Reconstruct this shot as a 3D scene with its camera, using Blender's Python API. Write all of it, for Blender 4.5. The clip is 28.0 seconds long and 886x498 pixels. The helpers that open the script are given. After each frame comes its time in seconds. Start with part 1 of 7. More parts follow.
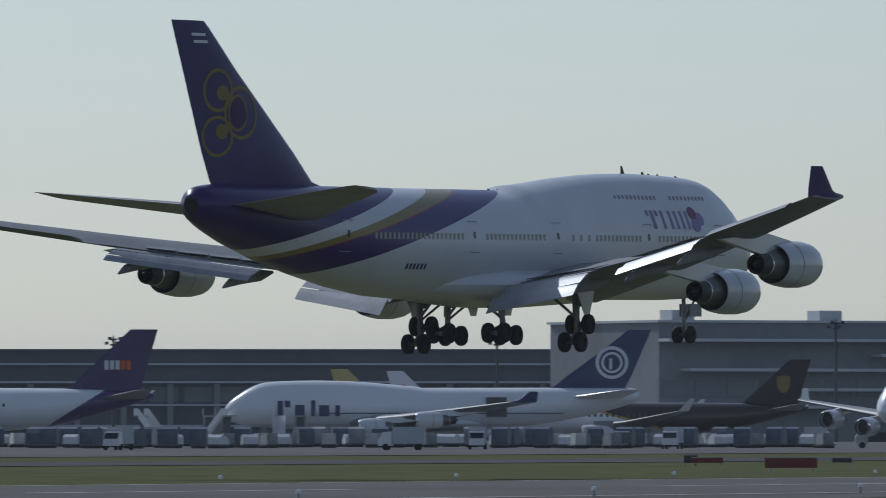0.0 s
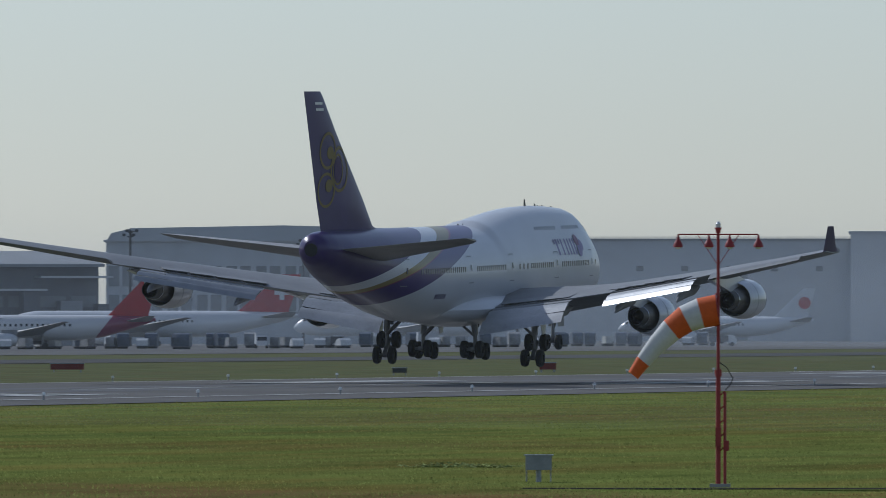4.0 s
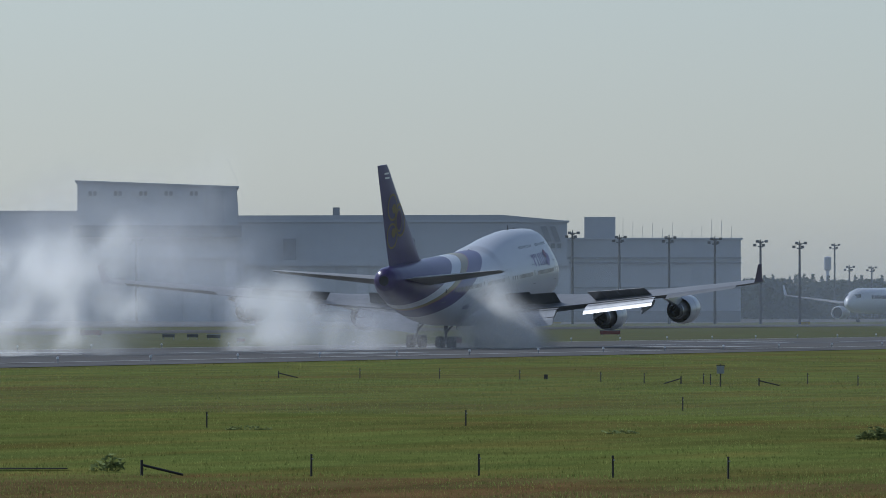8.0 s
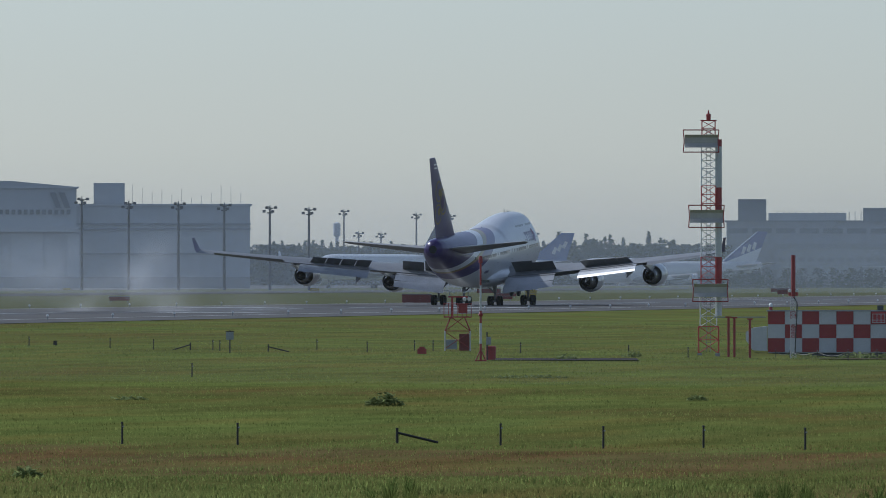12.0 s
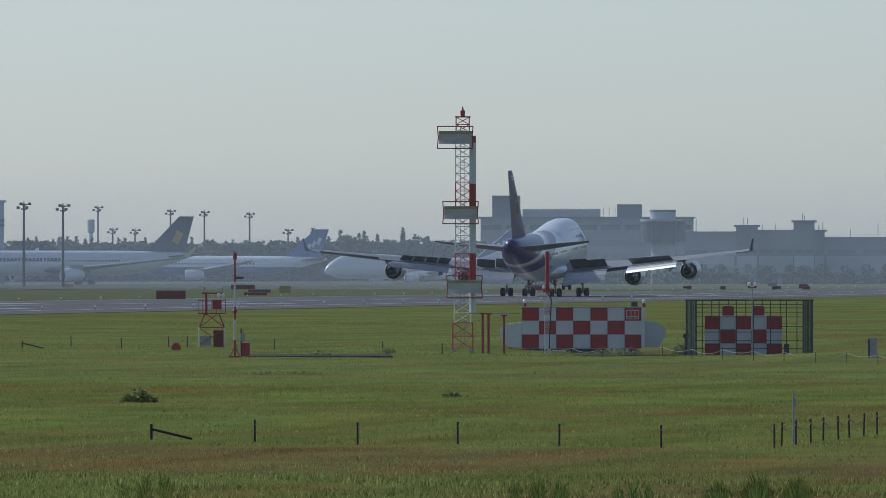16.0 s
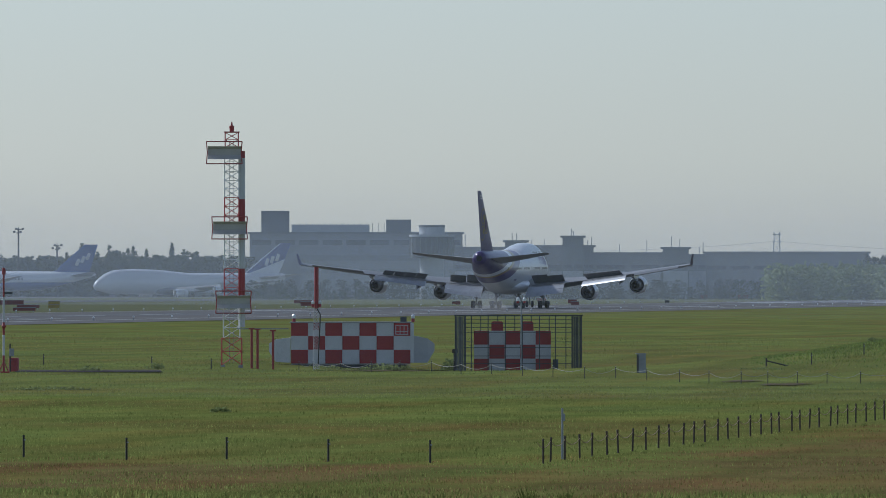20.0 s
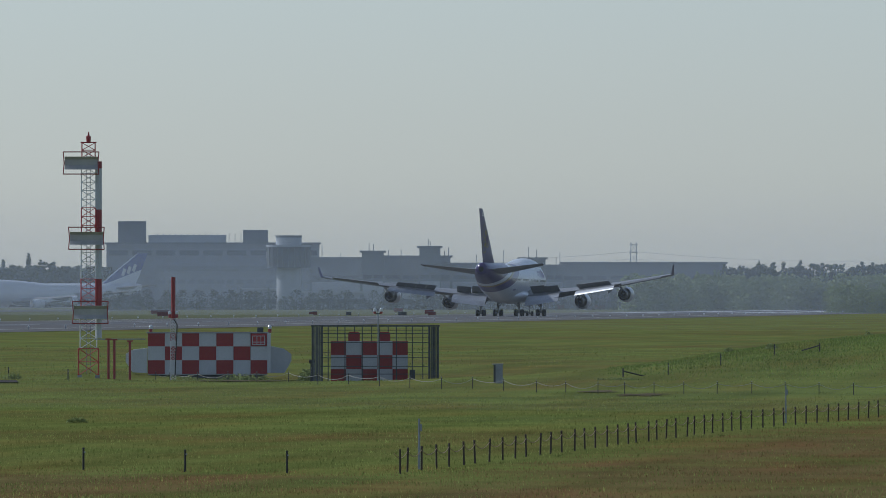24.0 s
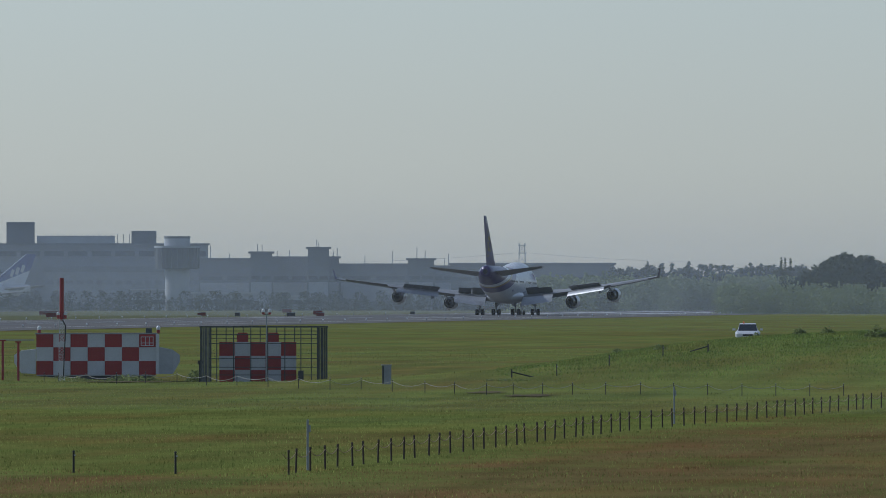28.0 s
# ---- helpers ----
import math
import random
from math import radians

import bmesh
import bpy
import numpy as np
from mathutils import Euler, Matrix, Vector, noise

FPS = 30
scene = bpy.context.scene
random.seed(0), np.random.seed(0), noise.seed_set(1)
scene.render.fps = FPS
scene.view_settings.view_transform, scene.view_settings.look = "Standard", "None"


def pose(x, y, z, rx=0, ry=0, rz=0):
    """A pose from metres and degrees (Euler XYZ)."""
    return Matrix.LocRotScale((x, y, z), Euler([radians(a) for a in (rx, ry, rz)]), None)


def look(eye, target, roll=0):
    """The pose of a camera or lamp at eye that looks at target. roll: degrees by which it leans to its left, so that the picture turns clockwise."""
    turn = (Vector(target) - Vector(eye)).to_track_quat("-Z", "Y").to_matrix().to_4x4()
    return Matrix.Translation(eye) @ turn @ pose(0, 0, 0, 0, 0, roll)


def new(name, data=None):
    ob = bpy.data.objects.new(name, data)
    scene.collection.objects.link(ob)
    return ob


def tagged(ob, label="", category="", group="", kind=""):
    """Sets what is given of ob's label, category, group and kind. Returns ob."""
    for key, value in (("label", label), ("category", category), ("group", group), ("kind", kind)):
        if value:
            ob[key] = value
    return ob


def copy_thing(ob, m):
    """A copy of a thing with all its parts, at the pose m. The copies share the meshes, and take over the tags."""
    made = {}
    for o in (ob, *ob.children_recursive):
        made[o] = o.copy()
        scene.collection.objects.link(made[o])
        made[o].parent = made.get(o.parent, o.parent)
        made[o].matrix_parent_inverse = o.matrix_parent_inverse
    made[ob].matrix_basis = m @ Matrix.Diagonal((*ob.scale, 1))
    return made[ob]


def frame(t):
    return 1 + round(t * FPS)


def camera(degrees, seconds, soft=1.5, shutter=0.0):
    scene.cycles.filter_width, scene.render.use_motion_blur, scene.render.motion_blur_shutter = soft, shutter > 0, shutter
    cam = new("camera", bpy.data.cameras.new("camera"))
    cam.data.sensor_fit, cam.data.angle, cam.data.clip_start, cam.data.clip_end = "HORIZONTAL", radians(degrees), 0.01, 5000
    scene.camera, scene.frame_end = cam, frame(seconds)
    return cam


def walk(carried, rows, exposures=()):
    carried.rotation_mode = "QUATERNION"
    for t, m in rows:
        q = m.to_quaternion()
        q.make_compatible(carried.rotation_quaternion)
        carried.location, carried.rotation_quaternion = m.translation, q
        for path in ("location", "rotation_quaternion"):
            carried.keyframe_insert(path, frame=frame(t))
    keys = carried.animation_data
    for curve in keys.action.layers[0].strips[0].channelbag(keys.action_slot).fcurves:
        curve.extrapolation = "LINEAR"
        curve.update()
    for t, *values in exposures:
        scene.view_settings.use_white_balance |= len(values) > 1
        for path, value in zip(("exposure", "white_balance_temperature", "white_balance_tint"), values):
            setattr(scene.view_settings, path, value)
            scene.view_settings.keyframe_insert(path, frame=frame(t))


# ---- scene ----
# One viewpoint on the spotters' hill, raised a little at first; bearings are degrees to the left of the runway's direction (+y).
FOV = 4.7583
cam = camera(FOV, 28.0, soft=0.5, shutter=0.15)
# seconds, east and north of the viewpoint, eye height, bearing, elevation
PATH = [
    (0.0, 0, 0, 2.99, 27.66, 0.948), (0.5, 0, 0, 3.20, 26.46, 0.835), (1.0, 0, 0, 3.44, 25.05, 0.700),
    (1.5, 0, 0, 3.72, 23.60, 0.645), (2.0, 0, 0, 4.00, 22.19, 0.634), (2.5, 0, 0, 4.05, 20.967, 0.582),
    (4.5, 0, 0, 4.13, 17.0657, 0.3691), (5.0, 0, 0, 4.13, 16.3704, 0.3362), (5.5, 0, 0, 4.13, 15.5666, 0.3205),
    (6.0, 0, 0, 4.13, 15.0546, 0.3133), (6.5, 0, 0, 4.13, 14.4654, 0.2995), (7.0, 0, 0, 4.13, 13.8608, 0.3014),
    (7.5, 0, 0, 4.13, 13.4561, 0.3016), (8.0, 0, 0, 4.13, 13.2527, 0.3022), (8.5, 0, 0, 4.13, 13.0373, 0.2968),
    (9.0, 0, 0, 4.13, 12.7186, 0.2920), (9.5, 0, 0, 4.13, 12.3627, 0.2687), (10.0, 0, 0, 4.13, 11.9451, 0.2214),
    (10.5, 0, 0, 4.13, 11.5730, 0.1888), (11.0, 0, 0, 4.13, 11.2934, 0.1640), (11.5, 0, 0, 4.13, 10.9662, 0.1407),
    (12.0, 0, 0, 4.13, 10.6167, 0.1203), (12.5, 0, 0, 4.13, 10.2772, 0.1053), (13.0, 0, 0, 4.13, 10.0373, 0.0926),
    (13.5, 0, 0, 4.13, 9.8333, 0.0840), (15.5, 0, 0, 4.13, 9.3910, 0.0965), (16.0, 0, 0, 4.13, 9.2959, 0.1005),
    (16.5, 0, 0, 4.13, 9.2028, 0.0995), (17.0, 0, 0, 4.13, 9.1233, 0.0997), (17.5, 0, 0, 4.13, 9.0217, 0.1076),
    (18.0, 0, 0, 4.13, 8.8042, 0.1127), (18.5, 0, 0, 4.13, 8.5795, 0.1218), (19.0, 0, 0, 4.13, 8.4014, 0.1309),
    (19.5, 0, 0, 4.13, 8.1990, 0.1542), (20.0, 0, 0, 4.13, 8.0550, 0.1827), (20.5, 0, 0, 4.13, 7.8761, 0.2008),
    (21.0, 0, 0, 4.13, 7.7476, 0.2048), (21.5, 0, 0, 4.13, 7.5574, 0.2130), (23.5, 0, 0, 4.13, 7.3163, 0.2385),
    (24.0, 0, 0, 4.13, 7.2859, 0.2385), (24.5, 0, 0, 4.13, 7.2283, 0.2506), (25.0, 0, 0, 4.13, 7.1570, 0.2497),
    (25.5, 0, 0, 4.13, 7.0888, 0.2506), (26.0, 0, 0, 4.13, 7.0069, 0.2506), (26.5, 0, 0, 4.13, 6.8613, 0.2567),
    (27.0, 0, 0, 4.13, 6.8007, 0.2506), (27.5, 0, 0, 4.13, 6.7400, 0.2506), (28.0, 0, 0, 4.13, 6.6871, 0.2431)]
EXPOSURES = [(0.0, 0.07, 5720, 9), (1.0, 0.42, 5720, 9), (2.5, 0.31, 5720, 9), (8.0, 0.19, 5610, 9), (10.0, 0.17, 5610, 9), (11.5, 0.25, 5610, 9), (13.0, 0.36, 5610, 9), (20.0, 0.39, 5610, 9), (24.0, 0.27, 5610, 9), (28.0, 0.22, 5610, 9)]
walk(cam, [(t, pose(x, y, z, 90 + el, 0, az)) for t, x, y, z, az, el in PATH], EXPOSURES)

scene.cycles.transparent_max_bounces = 96
scene.cycles.max_bounces, scene.cycles.diffuse_bounces, scene.cycles.transmission_bounces = 24, 16, 16

# ---- world and sun ----
SUN_AZ, SUN_EL = 65.0, 38.0            # bearing left of +y, elevation
world = bpy.data.worlds.new("sky")
scene.world = world
world.use_nodes = True
wn, wl = world.node_tree.nodes, world.node_tree.links
sky = wn.new("ShaderNodeTexSky")
sky.sky_type, sky.sun_disc = "NISHITA", False
sky.sun_elevation, sky.sun_rotation = radians(SUN_EL), radians(-SUN_AZ)
sky.altitude, sky.air_density, sky.dust_density, sky.ozone_density = 40, 1.0, 0.45, 3.5
wn["Background"].inputs["Strength"].default_value = 0.070
veil = wn.new("ShaderNodeHueSaturation")      # summer haze greys the sky
veil.inputs["Saturation"].default_value = 0.66
wl.new(sky.outputs[0], veil.inputs["Color"])
wl.new(veil.outputs[0], wn["Background"].inputs["Color"])
sun_dir = Vector((-math.sin(radians(SUN_AZ)) * math.cos(radians(SUN_EL)), math.cos(radians(SUN_AZ)) * math.cos(radians(SUN_EL)), math.sin(radians(SUN_EL))))
sun = new("sun", bpy.data.lights.new("sun", "SUN"))
sun.data.energy, sun.data.angle, sun.data.color = 2.05, radians(0.6), (1.0, 0.95, 0.88)
sun.matrix_world = look(sun_dir * 3000, (0, 0, 0))


# ---- materials ----
def material(name, col, rough=0.6, metal=0.0, scale=1.0, vary=0.12, bump=0.0, col2=None, coat=0.0, fine=8.0, spec=0.5, emit=0.0):
    """Paint, stone or metal with two scales of stain, in the object's own metres."""
    m = bpy.data.materials.new(name)
    m.use_nodes = True
    n, l = m.node_tree.nodes, m.node_tree.links
    b = n["Principled BSDF"]
    b.inputs["Roughness"].default_value, b.inputs["Metallic"].default_value = rough, metal
    b.inputs["Coat Weight"].default_value, b.inputs["Specular IOR Level"].default_value = coat, spec
    tc = n.new("ShaderNodeTexCoord")
    big, small = n.new("ShaderNodeTexNoise"), n.new("ShaderNodeTexNoise")
    big.inputs["Scale"].default_value, big.inputs["Detail"].default_value = scale, 4
    small.inputs["Scale"].default_value, small.inputs["Detail"].default_value = scale * fine, 3
    l.new(tc.outputs["Object"], big.inputs["Vector"])
    l.new(tc.outputs["Object"], small.inputs["Vector"])
    add = n.new("ShaderNodeMath")
    add.operation = "MULTIPLY_ADD"
    add.inputs[1].default_value = 0.45
    l.new(small.outputs["Fac"], add.inputs[0])
    l.new(big.outputs["Fac"], add.inputs[2])
    rng = n.new("ShaderNodeMapRange")
    rng.inputs["From Min"].default_value, rng.inputs["From Max"].default_value = 0.45, 1.0
    l.new(add.outputs[0], rng.inputs["Value"])
    mix = n.new("ShaderNodeMix")
    mix.data_type = "RGBA"
    c2 = col2 if col2 else tuple(max(0, c * (1 - vary * 2)) for c in col)
    mix.inputs["A"].default_value, mix.inputs["B"].default_value = (*c2, 1), (*col, 1)
    l.new(rng.outputs[0], mix.inputs["Factor"])
    l.new(mix.outputs["Result"], b.inputs["Base Color"])
    if bump:
        bp = n.new("ShaderNodeBump")
        bp.inputs["Strength"].default_value, bp.inputs["Distance"].default_value = bump, 0.05
        l.new(small.outputs["Fac"], bp.inputs["Height"])
        l.new(bp.outputs[0], b.inputs["Normal"])
    if emit:
        b.inputs["Emission Color"].default_value, b.inputs["Emission Strength"].default_value = (*col, 1), emit
    return m


def node(m, kind, **sets):
    nd = m.node_tree.nodes.new(kind)
    for k, v in sets.items():
        if k == "operation":
            nd.operation = v
    return nd


def calc(m, op, a, b=None, c=None):
    """A math node; a, b and c are sockets or numbers."""
    nd = m.node_tree.nodes.new("ShaderNodeMath")
    nd.operation = op
    for i, x in enumerate((a, b, c)):
        if x is None:
            continue
        if isinstance(x, (int, float)):
            nd.inputs[i].default_value = x
        else:
            m.node_tree.links.new(x, nd.inputs[i])
    return nd.outputs[0]


WHITE = material("white_paint", (0.66, 0.67, 0.69), 0.28, 0, 0.35, 0.05, coat=0.3)
PURPLE = material("purple_paint", (0.064, 0.04, 0.155), 0.40, 0, 0.4, 0.14, spec=0.3)
GOLD = material("gold_paint", (0.26, 0.2, 0.07), 0.6, 0, 0.6, 0.08, spec=0.2)
PINK = material("magenta_paint", (0.17, 0.02, 0.09), 0.35, 0, 0.6, 0.08)
WING = material("wing_grey", (0.27, 0.275, 0.285), 0.5, 0.0, 0.5, 0.15, spec=0.3)
STABM = material("tailplane_grey", (0.40, 0.385, 0.36), 0.45, 0.1, 0.6, 0.18, spec=0.4)
ALU = material("bare_metal", (0.72, 0.73, 0.75), 0.22, 0.95, 0.8, 0.08)
NACELLE = material("nacelle_grey", (0.60, 0.61, 0.63), 0.28, 0.1, 0.6, 0.08, coat=0.3)
DARKMETAL = material("sooty_metal", (0.07, 0.065, 0.06), 0.45, 0.7, 1.2, 0.2)
CORE = material("core_cowl_metal", (0.20, 0.19, 0.175), 0.42, 0.75, 1.0, 0.25)
TYRE = material("tyre_rubber", (0.02, 0.02, 0.021), 0.85, 0, 3.0, 0.15)
STRUT = material("strut_grey", (0.22, 0.22, 0.23), 0.4, 0.4, 2.0, 0.15)
GLASSY = material("dark_glazing", (0.03, 0.035, 0.045), 0.12, 0, 1.0, 0.1)
SEAM = material("seam_grey", (0.25, 0.26, 0.28), 0.5, 0, 1.0, 0.1)
REDP = material("red_paint", (0.34, 0.03, 0.03), 0.5, 0, 1.2, 0.15)
WHITEP = material("white_gloss", (0.60, 0.61, 0.62), 0.5, 0, 1.0, 0.1)
ORANGE = material("orange_cloth", (0.75, 0.13, 0.02), 0.8, 0, 1.5, 0.12)
CLOTH = material("white_cloth", (0.70, 0.70, 0.68), 0.85, 0, 1.5, 0.1)
POSTS = material("dark_post", (0.035, 0.032, 0.03), 0.7, 0, 3.0, 0.2)
ROPE = material("tan_rope", (0.40, 0.27, 0.16), 0.9, 0, 3.0, 0.2)
STEEL = material("galvanised_steel", (0.32, 0.34, 0.36), 0.45, 0.6, 2.0, 0.15)
DARKSTEEL = material("dark_grating", (0.09, 0.10, 0.11), 0.55, 0.4, 2.0, 0.2)
CONC = material("concrete", (0.36, 0.355, 0.34), 0.85, 0, 0.2, 0.15, bump=0.1)


# ---- mesh building ----
class Build:
    """Collects points and faces of one part."""

    def __init__(self):
        self.v, self.f = [], []

    def add(self, pts, faces):
        o = len(self.v)
        self.v += [tuple(p) for p in pts]
        self.f += [tuple(i + o for i in q) for q in faces]
        return self

    def box(self, c, s, m=None):
        pts = [Vector((x * s[0] / 2, y * s[1] / 2, z * s[2] / 2)) for z in (-1, 1) for y in (-1, 1) for x in (-1, 1)]
        if m is not None:
            pts = [m @ p for p in pts]
        pts = [p + Vector(c) for p in pts]
        return self.add(pts, [(0, 2, 3, 1), (4, 5, 7, 6), (0, 1, 5, 4), (2, 6, 7, 3), (0, 4, 6, 2), (1, 3, 7, 5)])

    def tube(self, a, b, r0, r1=None, n=8, caps=True):
        a, b = Vector(a), Vector(b)
        r1 = r0 if r1 is None else r1
        q = (b - a).to_track_quat("Z", "Y")
        pts = [p + q @ Vector((math.cos(k * math.tau / n) * r, math.sin(k * math.tau / n) * r, 0)) for p, r in ((a, r0), (b, r1)) for k in range(n)]
        faces = [(k, (k + 1) % n, n + (k + 1) % n, n + k) for k in range(n)]
        if caps:
            faces += [tuple(range(n - 1, -1, -1)), tuple(range(n, 2 * n))]
        return self.add(pts, faces)

    def rings(self, rings, caps=(True, True), closed=True):
        n = len(rings[0])
        faces = []
        for i in range(len(rings) - 1):
            for k in range(n if closed else n - 1):
                faces.append((i * n + k, i * n + (k + 1) % n, (i + 1) * n + (k + 1) % n, (i + 1) * n + k))
        if caps[0]:
            faces.append(tuple(range(n - 1, -1, -1)))
        if caps[1]:
            faces.append(tuple((len(rings) - 1) * n + k for k in range(n)))
        return self.add([p for r in rings for p in r], faces)

    def lathe(self, prof, n=20, at=(0, 0, 0), axis="y", caps=(False, False)):
        """prof: (along, radius) pairs, turned round the axis."""
        rr = []
        for s, r in prof:
            ring = []
            for k in range(n):
                c, d = math.cos(k * math.tau / n) * r, math.sin(k * math.tau / n) * r
                p = {"y": (c, s, d), "x": (s, c, d), "z": (c, d, s)}[axis]
                ring.append((p[0] + at[0], p[1] + at[1], p[2] + at[2]))
            rr.append(ring)
        return self.rings(rr, caps)

    def mesh(self, name, mat, smooth=True):
        me = bpy.data.meshes.new(name)
        me.from_pydata(self.v, [], self.f)
        me.materials.append(mat)
        me.update()
        if smooth:
            me.shade_smooth()
            me.set_sharp_from_angle(angle=radians(35))
        return me


def part(name, b, mat, parent, label="", m=None, smooth=True):
    me = b.mesh(name, mat, smooth) if isinstance(b, Build) else b
    ob = new(name, me)
    ob.parent = parent
    if m is not None:
        ob.matrix_basis = m
    if label:
        tagged(ob, label)
    return ob


def thing(name, m, label, category, group="", kind=""):
    ob = new(name)
    ob.empty_display_size = 0.5
    ob.matrix_basis = m
    return tagged(ob, label, category, group, kind)


def single(name, b, mat, m, label, category, group="", kind="", smooth=True):
    ob = new(name, b.mesh(name, mat, smooth))
    ob.matrix_basis = m
    return tagged(ob, label, category, group, kind)


def polar(bearing, reach):
    """East and north of a spot that far off on that bearing."""
    return -math.sin(radians(bearing)) * reach, math.cos(radians(bearing)) * reach


def smooth(a, b, x):
    k = min(1, max(0, (x - a) / (b - a)))
    return k * k * (3 - 2 * k)


def patchwork(m, tone):
    """Drifts of lush and parched growth, a few metres wide and longer along the runway, times a base tone."""
    n, l = m.node_tree.nodes, m.node_tree.links
    tc = n.new("ShaderNodeTexCoord")
    for scale, sx, sy, stops in ((0.036, 7.0, 1.0, ((0.36, (1.07, 0.95, 0.97)), (0.45, (0.99, 0.98, 0.97)), (0.54, (0.94, 1.0, 0.98)), (0.66, (0.99, 1.08, 1.02)))),
                             (0.17, 2.2, 0.13, ((0.32, (0.85, 0.82, 0.82)), (0.5, (1.0, 0.96, 0.98)), (0.66, (1.08, 1.05, 1.04)), (0.8, (1.13, 1.1, 1.07))))):
        mp, t, r, mul = (n.new("ShaderNode" + k) for k in ("Mapping", "TexNoise", "ValToRGB", "Mix"))
        mp.inputs["Scale"].default_value = (sx, sy, 0)
        l.new(tc.outputs["Object"], mp.inputs["Vector"])
        t.inputs["Scale"].default_value, t.inputs["Detail"].default_value = scale, 4
        l.new(mp.outputs[0], t.inputs["Vector"])
        e = r.color_ramp.elements
        e[0].position, e[0].color = stops[0][0], (*stops[0][1], 1)
        e[1].position, e[1].color = stops[3][0], (*stops[3][1], 1)
        for p, c in stops[1:3]:
            x = e.new(p)
            x.color = (*c, 1)
        l.new(t.outputs["Fac"], r.inputs[0])
        mul.data_type, mul.blend_type = "RGBA", "MULTIPLY"
        mul.inputs["Factor"].default_value = 1
        l.new(tone, mul.inputs["A"])
        l.new(r.outputs[0], mul.inputs["B"])
        tone = mul.outputs["Result"]
    return tone


# ---- the lie of the land ----
RUNWAY_X, RUNWAY_HALF = -232.6, 30.0


def land(x, y):
    """Height of the ground: level runway, a slight fall on both sides, a knoll by the perimeter road."""
    east = x - (RUNWAY_X + RUNWAY_HALF)
    west = (RUNWAY_X - RUNWAY_HALF) - x
    z = 0.0
    if east > 0:
        z = -min(1.0, 0.0047 * east)
        # a slight dip round the huts
        z -= .33 * smooth(-97, -92, x) * (1 - smooth(-68, -58, x)) * smooth(565, 588, y) * (1 - smooth(650, 700, y))
        z += 2.5 * smooth(-80, -50, x) * smooth(490, 640, y) * (1 - smooth(740, 900, y))
    if west > 0:
        z = -0.3 * smooth(0, 30, west)
        # a shallow hollow holds the far cargo stand
        z -= 1.9 * smooth(-720, -660, x) * (1 - smooth(-470, -440, x)) * smooth(3268, 3296, y) * (1 - smooth(3346, 3366, y))
    return z


